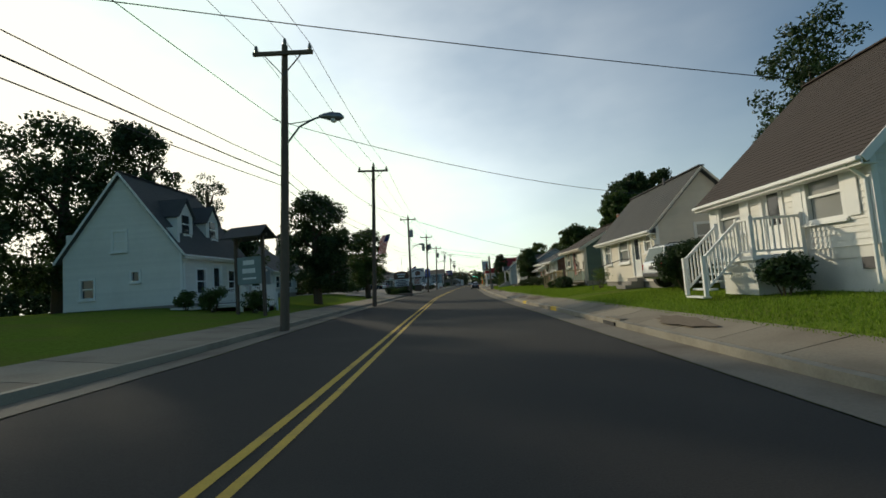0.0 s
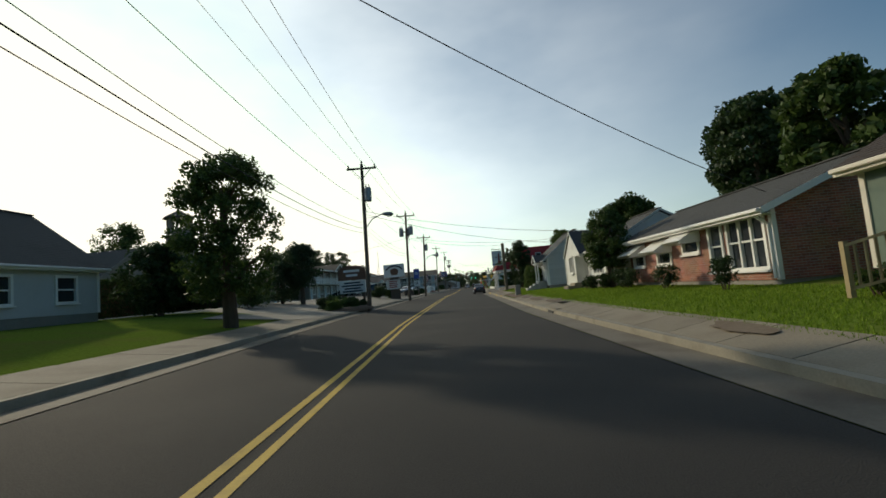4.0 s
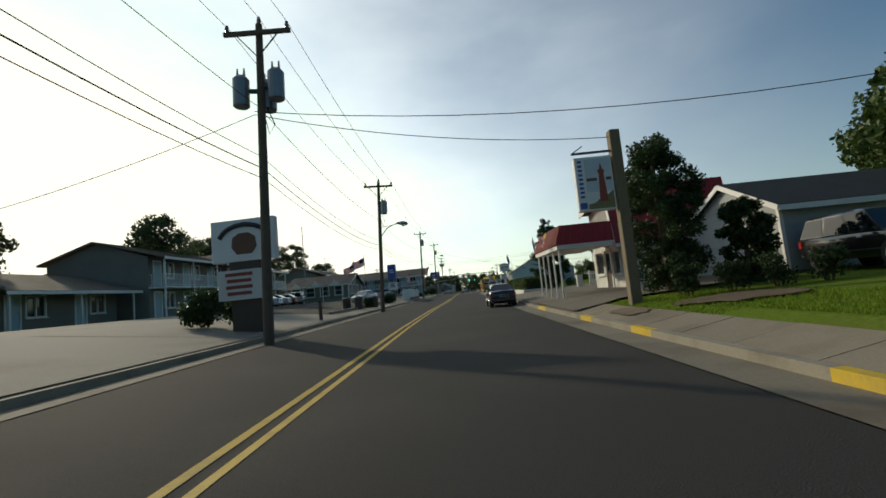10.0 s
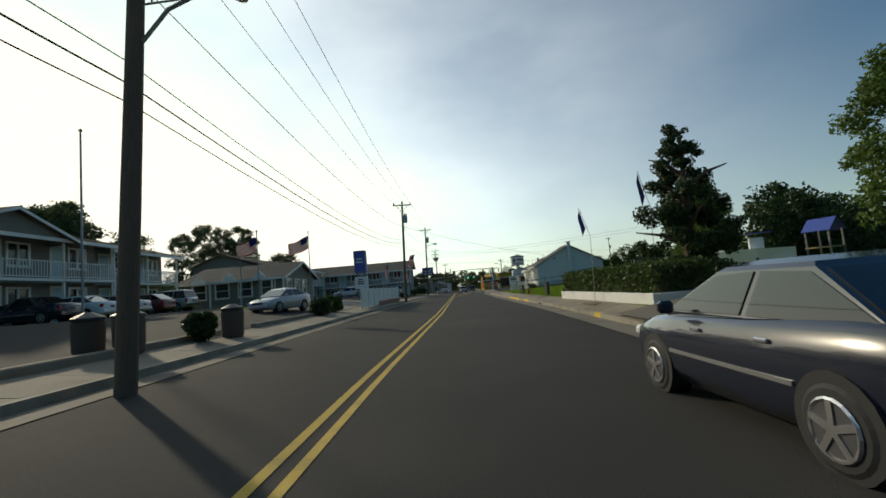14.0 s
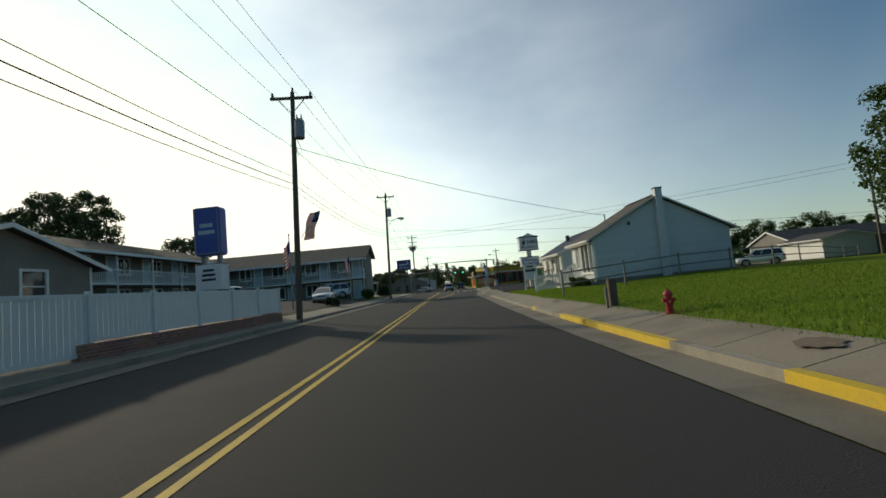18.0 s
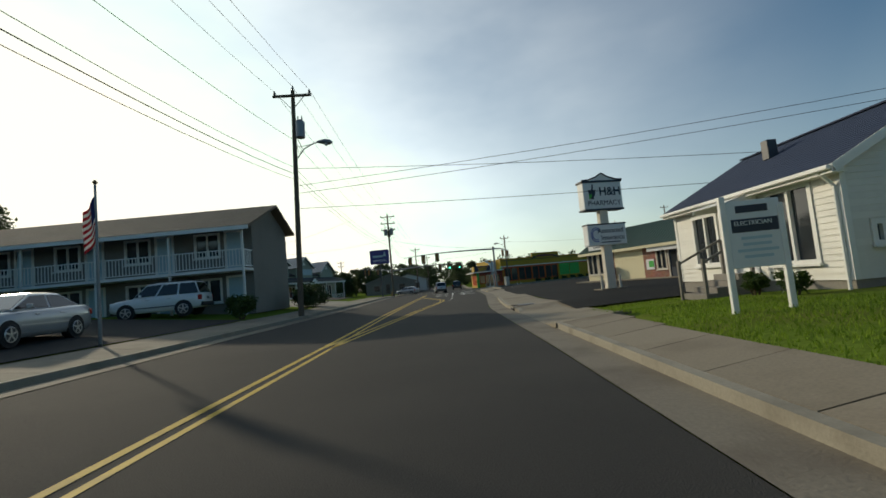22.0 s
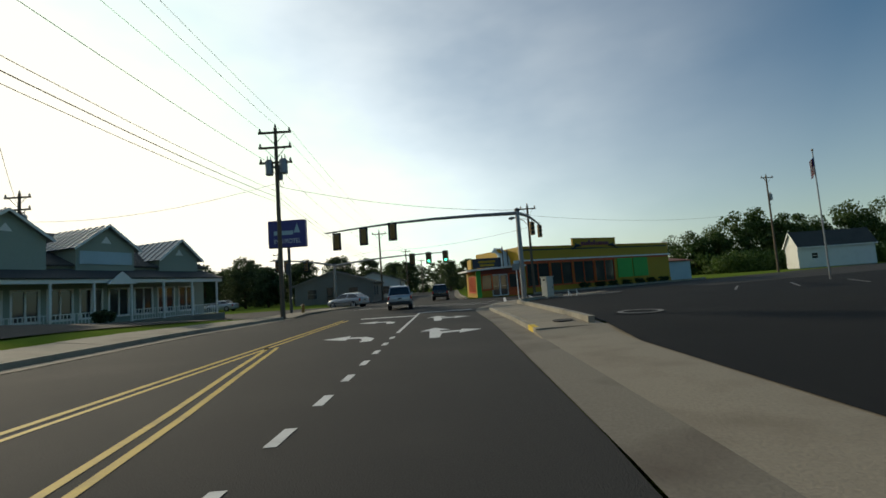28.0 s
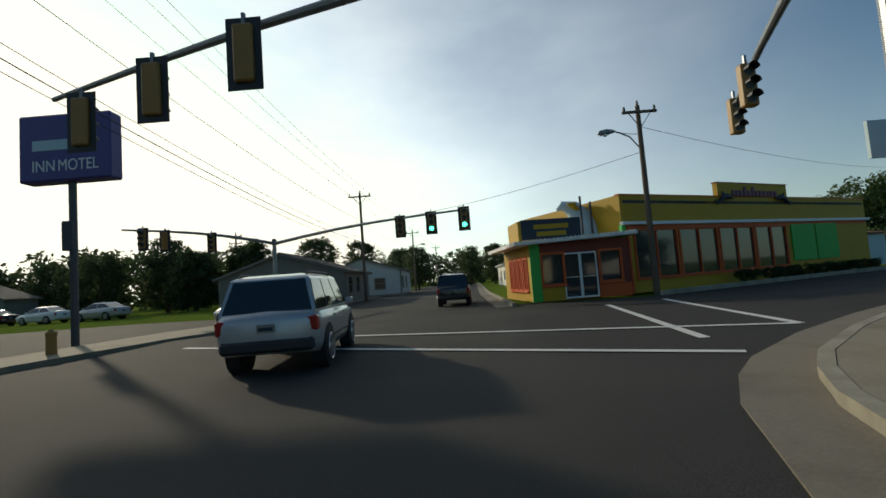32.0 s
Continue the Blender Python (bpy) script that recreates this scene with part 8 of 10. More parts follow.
for y in (12.0, 44.0, 113.5, 160.95):
    x = xr(y) + GUTTER
    dr = thing("storm_drain", x, y, 0.0, 0, "dark storm drain mouth under the kerb", "drain")
    # the dark inside of the drain is a black block, not a hollow
    part("drain_mouth_shade", box(bmesh.new(), -0.02, 0.15, -0.45, 0.45, 0.02, 0.11), "black", dr)
    part("drain_lid", box(bmesh.new(), 0.1, 0.75, -0.55, 0.55, 0.12, 0.185, 0.01), "concrete", dr)

# white wall and clipped hedge bed
hw = thing("low_wall", 3.05, 100.8, gz(3.2, 106) - 0.1, 0, "low white rendered garden wall below a hedge", "wall")
part("wall_run", box(bmesh.new(), 0, 0.2, 0, 11.2, -0.2, 0.42, 0.02), "stucco", hw)
part("wall_return", box(bmesh.new(), 0.205, 2.0, 0.0, 0.2, -0.2, 0.42, 0.02), "stucco", hw)

# playground and boat far over the field
pg = thing("playground_tower", 26.0, 122.0, gz(26, 122), 20, "wooden playground tower with bright blue roof", "play tower")
for x in (-0.8, 0.8):
    for y in (-0.8, 0.8):
        part("leg", box(bmesh.new(), x - 0.06, x + 0.06, y - 0.06, y + 0.06, 0, 2.6), "weathered", pg)
part("platform", box(bmesh.new(), -0.9, 0.9, -0.9, 0.9, 1.2, 1.3), "deck_wood", pg)
for sgn in (-1, 1):
    part("tent_roof", slab(bmesh.new(), [(sgn * 1.0, -1.0, 2.5), (sgn * 1.0, 1.0, 2.5), (0, 1.0, 3.5), (0, -1.0, 3.5)], 0.03), "sign_blue", pg)
wb = house("white_shed", 42.0, 165.0, 171.0, 6, 2.2, 2.9, wall="white_siding", roof="grey_roof", found=0.1, boards=(), label="long low white shed beyond the field", category="shed")
bt = thing("boat", 22.0, 124.0, gz(22, 124) + 0.6, 60, "white motor boat on a trailer with blue canopy", "boat")
part("hull", loft(bmesh.new(), [[(-0.9, -2.5, 0.9), (-0.7, -2.5, 0.0), (0.7, -2.5, 0.0), (0.9, -2.5, 0.9)], [(-1.0, 0, 1.0), (-0.6, 0, -0.1), (0.6, 0, -0.1), (1.0, 0, 1.0)], [(-0.6, 2.0, 1.1), (-0.2, 2.0, 0.2), (0.2, 2.0, 0.2), (0.6, 2.0, 1.1)], [(-0.05, 3.0, 1.2), (-0.03, 3.0, 0.9), (0.03, 3.0, 0.9), (0.05, 3.0, 1.2)]]), "sign_white", bt)
part("wheelhouse", box(bmesh.new(), -0.5, 0.5, -0.6, 0.4, 1.0, 1.9, 0.05), "sign_white", bt)
part("boat_canopy", slab(bmesh.new(), [(-0.8, -1.2, 2.3), (0.8, -1.2, 2.3), (0.8, 0.6, 2.3), (-0.8, 0.6, 2.3)], 0.06), "sign_blue", bt)
for x in (-0.7, 0.7):
    part("trailer_leg", box(bmesh.new(), x - 0.05, x + 0.05, -0.1, 0.1, -0.6, 0.3), "dark_steel", bt)


# ---- far side of the street ----
lh = house("cape_house", -16.1, 22.0, 28.3, 6.2, 2.95, 7.0, s=-1, wall="white_siding", roof="grey_roof", found=0.2, over=0.3, rake=0.1, boards=("front", "near"),
           front=[(1.6, 0.7, 0.85, 1.3, "sash"), (3.2, 0.3, 0.85, 1.95, "door"), (4.8, 0.7, 0.85, 1.3, "sash")], near=[(2.4, 1.5, 0.42, 0.5, "one"), (4.9, 0.8, 0.7, 0.95, "sash"), (3.2, 3.1, 0.7, 1.0, "sash")],
           label="white cape house with two roof dormers")
for y in (1.4, 4.0):
    dm = part("dormer", prism(bmesh.new(), [(y - 0.65, 3.6), (y + 0.65, 3.6), (y + 0.65, 4.9), (y, 5.75), (y - 0.65, 4.9)], -0.65, -2.9, "x"), "white_siding", lh, "white roof dormer")
    part("dormer_pane", box(bmesh.new(), -0.65, -0.62, y - 0.3, y + 0.3, 3.95, 4.9), "glass", dm)
    part("dormer_sash", box(bmesh.new(), -0.62, -0.6, y - 0.3, y + 0.3, 4.4, 4.46), "white_trim", dm)
    part("dormer_frame", frame_ring(bmesh.new(), -1, "front", 6.2, (y - 0.34, y + 0.34, 3.02, 3.88), (y - 0.26, y + 0.26, 3.1, 3.8), -0.56, -0.5), "white_trim", dm)
    for sg in (-1, 1):
        part("dormer_roof", slab(bmesh.new(), [(-0.5, y + sg * 0.8, 4.78), (-3.0, y + sg * 0.8, 4.78), (-3.0, y, 5.86), (-0.5, y, 5.86)], 0.07), "grey_roof", dm)
pt = thing("shop_sign_post", -11.35, 19.3, gz(-11.35, 19.3), -12, "weathered roofed sign stand with a grey-green lettered board", "sign")
for x in (-0.68, 0.68):
    part("post", box(bmesh.new(), x - 0.06, x + 0.06, -0.06, 0.06, -0.2, 3.45), "dark_wood", pt)
    part("post_brace", beam(bmesh.new(), (x, 0, 2.85), (x * 0.55, 0, 3.3), 0.06, 0.06), "dark_wood", pt)
bd = part("board", box(bmesh.new(), -0.62, 0.62, -0.04, 0.04, 1.3, 2.5, 0.015), "pale_blue_grey", pt)
bars(pt, -0.45, 0.4, -0.043, 2.35, 2, "sign_white", 0.2, 0.36)
bars(pt, -0.5, 0.5, -0.043, 1.6, 1, "sign_white", 0.08)
for sg in (-1, 1):
    part("sign_roof", slab(bmesh.new(), [(-1.0, sg * 0.62, 3.32), (1.0, sg * 0.62, 3.32), (0.9, 0, 3.85), (-0.9, 0, 3.85)], 0.06), "grey_roof", pt)
part("ridge_beam", beam(bmesh.new(), (-0.9, 0, 3.42), (0.9, 0, 3.42), 0.09, 0.12), "dark_wood", pt)
st = thing("front_porch", -16.1, 20.9, gz(-13, 22.5), 0, "white wooden porch with steps and slatted rails", "porch")
part("porch_floor", box(bmesh.new(), 0.05, 3.6, 0.0, 3.8, 0.2, 0.34, 0.01), "white_trim", st)
for u in (0.4, 2.0, 3.45):
    for v in (0.15, 3.6):
        part("porch_leg", box(bmesh.new(), u - 0.06, u + 0.06, v - 0.06, v + 0.06, -0.3, 0.2), "white_trim", st)
for i in range(2):
    part("step", box(bmesh.new(), 3.6 + 0.3 * (1 - i), 4.2, 0.9, 2.0, -0.2, 0.11 * (i + 1), 0.01), "white_trim", st)
railing(st, (3.55, 2.05, 0.34), (3.55, 3.75, 0.34), 0.85)
railing(st, (3.55, 0.05, 0.34), (3.55, 0.85, 0.34), 0.85)
railing(st, (0.2, 3.75, 0.34), (3.5, 3.75, 0.34), 0.85, end_posts=False)
railing(st, (4.35, 0.85, -0.1), (3.6, 0.85, 0.34), 0.8)
railing(st, (4.35, 2.05, -0.1), (3.6, 2.05, 0.34), 0.8)
for y0, y1, rg, lab in ((33.0, 39.5, 4.4, "low grey house behind the trees"), (41.5, 47.8, 5.3, "low dark-roofed house beside the lawn")):
    house("hidden_house", -20.0, y0, y1, 7.0, 2.6, rg, s=-1, wall="weathered" if y0 < 40 else "grey_siding", roof="brown_roof" if y0 < 40 else "grey_roof", boards=(), label=lab, front=[(1.5, 0.9, 1.0, 1.1, "sash"), (4.5, 0.9, 1.0, 1.1, "sash")], near=[(2.0, 0.9, 1.0, 1.1, "sash")])

# restaurant with a lighthouse-shaped tower
tw = thing("lighthouse_tower", -30.6, 71.4, gz(-30.6, 71.4), 0, "shingled lighthouse-shaped tower with open lantern room", "tower")
TW = 0.87


def octo(r, z):
    r, z = r * TW * 0.6, z * TW * 0.95
    return [(r * math.cos(math.tau * (k + 0.5) / 8), r * math.sin(math.tau * (k + 0.5) / 8), z) for k in range(8)]
part("tower_base", loft(bmesh.new(), [octo(4.6, 0), octo(4.4, 5.0), octo(3.6, 6.2)]), "weathered", tw)
part("tower_shaft", loft(bmesh.new(), [octo(3.2, 5.8), octo(2.5, 8.3), octo(2.3, 9.0)]), "weathered", tw)
part("balcony", loft(bmesh.new(), [octo(2.6, 9.0), octo(2.6, 9.15)]), "dark_wood", tw)
part("parapet", loft(bmesh.new(), [octo(2.3, 9.15), octo(2.2, 10.0)]), "weathered", tw)
for k in range(8):
    a = math.tau * (k + 0.5) / 8
    part("lantern_post", beam(bmesh.new(), (1.0 * math.cos(a), 1.0 * math.sin(a), 9.5 * TW), (1.0 * math.cos(a), 1.0 * math.sin(a), 10.83 * TW), 0.2, 0.2, (math.cos(a), math.sin(a), 0)), "weathered", tw)
part("lantern_roof", loft(bmesh.new(), [octo(2.8, 11.4), octo(2.8, 11.55), octo(0.15, 12.5)]), "grey_roof", tw)
for k in range(8):
    a = math.tau * (k + 0.0) / 8
    part("tower_window", beam(bmesh.new(), (2.12 * math.cos(a), 2.12 * math.sin(a), 3.0), (2.12 * math.cos(a), 2.12 * math.sin(a), 4.1), 0.7, 0.2, (math.cos(a), math.sin(a), 0)), "glass", tw)
house("restaurant", -27.0, 68.0, 85.5, 13.0, 2.5, 4.1, s=-1, wall="weathered", trim="weathered", roof="grey_roof", boards=(), over=0.6, label="long low shingled restaurant with dark roof", category="restaurant", front=[(2.0 + 2.6 * k, 1.0, 1.4, 1.3, "sash") for k in range(6)], near=[(3.0, 1.0, 1.4, 1.3, "sash"), (8.0, 1.0, 1.4, 1.3, "sash")])
house("restaurant_wing", -30.0, 60.0, 68.0, 10.0, 3.2, 5.6, s=-1, across=True, wall="weathered", trim="weathered", roof="grey_roof", boards=(), over=0.5, label="gabled wing of the shingled restaurant", category="restaurant", front=[(2.0, 1.0, 1.2, 1.3, "sash"), (5.5, 1.0, 1.2, 1.3, "sash")], near=[(3.0, 1.0, 1.4, 1.3, "sash")])

# arched roadside sign
ar = thing("arched_sign", -10.0, 57.6, gz(-10, 57.6), 0, "brown arched roadside sign over a white notice board", "sign")
for x in (-0.75, 0.75):
    part("post", box(bmesh.new(), x - 0.08, x + 0.08, -0.08, 0.08, -0.2, 1.2), "dark_wood", ar)
part("arch_board", prism(bmesh.new(), [(-0.95, 1.95), (0.95, 1.95), (0.95, 2.55)] + [(0.95 * math.cos(t), 2.55 + 0.4 * math.sin(t)) for t in [q * math.pi / 8 for q in range(1, 8)]] + [(-0.95, 2.55)], -0.14, 0.14), "sign_brown", ar)
nb = part("notice_board", box(bmesh.new(), -0.9, 0.9, -0.12, 0.12, 1.05, 1.9, 0.01), "sign_white", ar)
bars(ar, -0.75, 0.75, -0.125, 1.8, 4, "sign_dark", 0.1, 0.19)
bars(ar, -0.6, 0.6, -0.145, 2.65, 2, "sign_white", 0.16, 0.3)

# crab billboard
bb = thing("billboard", -10.0, 78.4, gz(-10, 78.4), -6, "white billboard with a dark painted emblem on a boxed stand", "billboard")
part("board", box(bmesh.new(), -1.2, 1.2, -0.14, 0.14, 2.5, 4.0, 0.02), "sign_white", bb)
part("stand", box(bmesh.new(), -0.55, 0.55, -0.12, 0.12, -0.2, 2.5), "dark_wood", bb)
part("marquee", box(bmesh.new(), -0.95, 0.65, -0.24, -0.13, 1.15, 2.2, 0.01), "stucco", bb)
bars(bb, -0.8, 0.5, -0.245, 2.1, 4, "door_red", 0.12, 0.22)
bm = bmesh.new()
tube(bm, [(0.05, -0.15, 2.75), (0.05, -0.15, 3.0), (0.05, -0.15, 3.35), (0.05, -0.15, 3.5)], [0.3, 0.5, 0.45, 0.2], 10)
for v in bm.verts:
    v.co.y = -0.15 + (v.co.y + 0.15) * 0.04
part("emblem", bm, "sign_brown", bb)
part("emblem_arch", tube(bmesh.new(), [(0.05 + 0.95 * math.cos(t), -0.15, 3.2 + 0.6 * math.sin(t)) for t in [0.25 + 0.26 * q for q in range(11)]], 0.09, 6), "sign_dark", bb)

# rows of two-storey motel buildings
def motel_wing(name, x, y0, y1, depth, s, floors=2, storey=2.45, ridge=1.3, wall="grey_siding", roof="tan_roof", label="", rz=0.0, z=None, rooms=3.6):
    """Rooms along a balcony: doors and windows on each floor, posts and rails."""
    L = y1 - y0
    m = thing(name, x, y0, gz(x - s * 1.0, (y0 + y1) / 2) if z is None else z, rz, label, "motel")
    H = floors * storey
    n = max(1, int(L / rooms))
    ops = []
    for f in range(floors):
        for i in range(n):
            a = (i + 0.5) * L / n
            ops += [(a - 0.9, f * storey + 0.05, 0.85, 2.0, "door"), (a + 0.55, f * storey + 0.8, 1.25, 1.2, "slide")]
    part("wall", wall_with_openings(s, "front", L, 0, L, 0, H, ops), wall, m)
    for yy in (0.0, L - 0.2):
        part("end_wall", prism(bmesh.new(), [(s * 0.185, 0), (s * depth, 0), (s * depth, H), (s * depth / 2, H + ridge), (s * 0.185, H)], yy, yy + 0.2), wall, m)
    part("back_wall", box(bmesh.new(), *sorted((s * (depth - 0.2), s * depth)), 0.2, L - 0.2, 0, H), wall, m)
    for o in ops:
        if o[4] == "door":
            house_door(m, s, "front", L, *o[:4], "pale_blue", "white_trim", False)
        else:
            window(m, s, "front", L, *o[:4], "slide")
    out = 1.35
    e = H + 0.1 - (out + 0.3) * ridge / (depth / 2) * 0.55
    roof_slope(m, [(-s * (out + 0.3), -0.5, e), (-s * (out + 0.3), L + 0.5, e), (s * depth / 2, L + 0.5, H + ridge + 0.15), (s * depth / 2, -0.5, H + ridge + 0.15)], roof)
    roof_slope(m, [(s * (depth + 0.4), -0.5, H), (s * (depth + 0.4), L + 0.5, H), (s * depth / 2, L + 0.5, H + ridge + 0.15), (s * depth / 2, -0.5, H + ridge + 0.15)], roof)
    part("fascia", box(bmesh.new(), *sorted((-s * (out + 0.3), -s * (out + 0.34))), -0.5, L + 0.5, e - 0.22, e - 0.02), "white_trim", m)
    for f in range(1, floors):
        part("balcony_floor", box(bmesh.new(), *sorted((-s * out, -s * 0.003)), 0, L, f * storey - 0.15, f * storey, 0.0), "white_trim", m)
        k = max(1, int(L / 3.6))
        for i in range(k):
            railing(m, (-s * (out - 0.05), L * i / k, f * storey), (-s * (out - 0.05), L * (i + 1) / k, f * storey), 0.95, 0.17, "white_trim", end_posts=False)
        for yy in (0.05, L - 0.05):
            railing(m, (-s * (out - 0.05), yy, f * storey), (-s * 0.05, yy, f * storey), 0.95, 0.17, "white_trim", end_posts=False)
    k = max(1, int(L / 3.6))
    for i in range(k + 1):
        part("balcony_post", box(bmesh.new(), *sorted((-s * (out - 0.1), -s * out)), L * i / k - 0.05, L * i / k + 0.05, 0, e - 0.2), "white_trim", m)
    return m


mw = motel_wing("motel_wing", -26.2, 97.0, 116.5, 8.0, -1, wall="weathered", label="two-storey motel wing with white balcony rails")
part("cross_gable", prism(bmesh.new(), [(8.7, 4.6), (15.7, 4.6), (12.2, 5.85)], 1.45, 1.6, "x"), "weathered", mw)
for eave in (8.3, 16.1):
    roof_slope(mw, [(2.0, eave, 4.55), (-3.4, eave, 4.55), (-3.4, 12.2, 6.0), (2.0, 12.2, 6.0)], "tan_roof")
    part("rake_board", beam(bmesh.new(), (2.02, eave, 4.46), (2.02, 12.2, 5.9), 0.03, 0.15), "white_trim", mw)
motel_wing("motel_wing", -27.5, 118.0, 125.5, 8.0, -1, label="two-storey motel wing with white balcony rails", wall="weathered")
motel_wing("motel_wing", -28.0, 86.5, 96.0, 7.0, -1, floors=1, ridge=1.2, wall="weathered", label="low shingled motel wing behind the billboard")
# wing across, facing back along the street, with its end to the pavement
motel_wing("motel_wing", -9.6, 167.0, 197.0, 5.6, 1, roof="tan_roof", wall="weathered", rz=90, label="brown two-storey motel with long white balconies", z=gz(-10, 168))
motel_wing("motel_wing", -26.0, 140.0, 165.0, 7.0, -1, roof="tan_roof", wall="weathered", label="brown two-storey motel wing facing the lot")
lo = house("lodge_office", -18.0, 128.0, 137.0, 9.0, 2.5, 3.9, s=-1, across=True, wall="weathered", roof="grey_roof", boards=(), over=0.7, label="low weathered office with dark roof and white gingerbread trim", category="office", front=[(1.5 + 2.2 * k, 0.9, 1.2, 1.3, "sash") for k in range(3)], near=[(1.4 + 2.1 * k, 0.9, 1.2, 1.3, "sash") for k in range(4)])
for k in range(3):
    part("gingerbread", prism(bmesh.new(), [(-1.0 - 2.8 * k, 2.2), (-2.6 - 2.8 * k, 2.2), (-1.8 - 2.8 * k, 3.05)], -0.78, -0.72, "y"), "white_trim", lo)
    part("porch_post", box(bmesh.new(), -0.85 - 2.8 * k, -0.73 - 2.8 * k, -0.7, -0.58, 0.0, 2.3), "white_trim", lo)

# white vinyl fence on a brick plinth
vf = thing("vinyl_fence", -9.15, 118.6, gz(-9.1, 127), -2.0, "white vinyl panel fence on a low brick wall", "fence")
part("brick_plinth", box(bmesh.new(), -0.12, 0.12, 6.0, 17.0, -0.3, 0.32, 0.01), "brick_wall", vf)
for i in range(9):
    y = 17.0 * i / 8
    part("post", box(bmesh.new(), -0.06, 0.06, y - 0.06, y + 0.06, -0.3, 1.45, 0.01), "white_trim", vf)
for i in range(8):
    y0, y1 = 17.0 * i / 8 + 0.065, 17.0 * (i + 1) / 8 - 0.065
    zb = 0.36 if i > 2 else 0.05
    for z in (zb, 1.3):
        part("rail", box(bmesh.new(), -0.03, 0.03, y0, y1, z, z + 0.09), "white_trim", vf)
    for k in range(13):
        a = y0 + (y1 - y0) * k / 13
        part("board", box(bmesh.new(), -0.012, 0.012, a + 0.006, a + (y1 - y0) / 13 - 0.006, zb + 0.09, 1.3), "white_trim", vf)

# tall blue motel sign and its white notice board
def frame_rim(x0, x1, z0, z1, y0, y1, w=0.05):
    """A thin rectangular rim in an upright plane."""
    bm = bmesh.new()
    for a, b, c, d in ((x0, x1, z0, z0 + w), (x0, x1, z1 - w, z1), (x0, x0 + w, z0 + w, z1 - w), (x1 - w, x1, z0 + w, z1 - w)):
        box(bm, a, b, y0, y1, c, d)
    return bm


bs = thing("motel_sign", -12.9, 138.6, gz(-12.9, 138.6), -4, "tall blue motel sign box with pale lettering", "sign")
part("sign_box", box(bmesh.new(), -0.72, 0.66, -0.4, 0.4, 3.1, 5.62, 0.1), "sign_blue", bs)
part("face_rim", frame_rim(-0.68, 0.62, 3.16, 5.56, -0.43, -0.395), "pale_blue_grey", bs)
bars(bs, -0.52, 0.46, -0.405, 4.75, 2, "pale_blue", 0.2, 0.36)
for x in (-0.45, 0.4):
    part("post", box(bmesh.new(), x - 0.1, x + 0.1, -0.1, 0.1, -0.2, 3.1), "steel", bs)
nb = part("notice_board", box(bmesh.new(), -0.72, 0.66, -0.42, 0.3, 1.3, 2.62, 0.02), "sign_white", bs)
bars(nb, -0.45, 0.42, -0.425, 2.38, 3, "sign_dark", 0.12, 0.24)
part("board_lamp", box(bmesh.new(), -0.1, 0.7, -0.36, 0.24, 2.622, 2.68, 0.01), "steel", nb)

# kerbside planters and bins
for x, y, n in ((-9.5, 100.5, 1), (-10.1, 97.0, 2)):
    for k in range(n):
        b = thing("litter_bin", x - 0.9 * k, y, gz(x, y), 0, "dark slatted litter bin beside the pavement", "bin", "litter bins")
        part("bin_body", tube(bmesh.new(), [(0, 0, 0), (0, 0, 0.06), (0, 0, 0.75), (0, 0, 0.8)], [0.26, 0.3, 0.32, 0.28], 14), "dark_wood", b)
        part("bin_lid", tube(bmesh.new(), [(0, 0, 0.8), (0, 0, 0.86), (0, 0, 0.98)], [0.33, 0.33, 0.08], 14), "black_plastic", b)
sp = thing("parking_post", -9.2, 84.2, gz(-9.2, 84.2), 0, "short dark post at the lot entrance", "post")
part("shaft", box(bmesh.new(), -0.07, 0.07, -0.07, 0.07, -0.1, 0.95, 0.01), "dark_wood", sp)
for y0, y1 in ((89.5, 101), (103.5, 115)):
    cb = thing("lot_kerb", -10.2, y0, gz(-10.2, y0), 0, "low concrete kerb round a lawn strip", "kerb", kind="structure")
    part("kerb_stone", box(bmesh.new(), -0.12, 0.12, 0, y1 - y0, -0.1, 0.16, 0.03), "concrete", cb)

# gabled shops before the junction
gs = thing("gabled_shops", -23.4, 202.1, gz(-20, 207) - 0.1, -19.9, "row of pale green shops under three metal gables", "shop")
GL = 18.6
part("wall", wall_with_openings(-1, "front", GL, 0, GL, 0, 4.2, [(1.6 + 1.9 * k, 0.6, 1.4, 1.9) for k in range(9)]), "sage_siding", gs)
for k in range(9):
    window(gs, -1, "front", GL, 1.6 + 1.9 * k, 0.6, 1.4, 1.9, "slide")
part("end_wall", box(bmesh.new(), -14, -0.185, 0, 0.2, 0, 4.2), "white_siding", gs, "plain white side wall")
part("end_wall", box(bmesh.new(), -14, -0.185, GL - 0.2, GL, 0, 4.2), "sage_siding", gs)
part("back_wall", box(bmesh.new(), -14, -13.8, 0.2, GL - 0.2, 0, 4.2), "sage_siding", gs)
roof_slope(gs, [(0.3, -0.4, 4.15), (0.3, GL + 0.4, 4.15), (-7.0, GL - 5.0, 7.3), (-7.0, 5.0, 7.3)], "grey_roof")
roof_slope(gs, [(-14.3, -0.4, 4.15), (-14.3, GL + 0.4, 4.15), (-7.0, GL - 5.0, 7.3), (-7.0, 5.0, 7.3)], "grey_roof")
part("roof_hip", slab(bmesh.new(), [(0.3, -0.4, 4.15), (-14.3, -0.4, 4.15), (-7.0, 5.0, 7.3)], 0.1), "grey_roof", gs)
part("roof_hip", slab(bmesh.new(), [(0.3, GL + 0.4, 4.15), (-14.3, GL + 0.4, 4.15), (-7.0, GL - 5.0, 7.3)], 0.1), "grey_roof", gs)
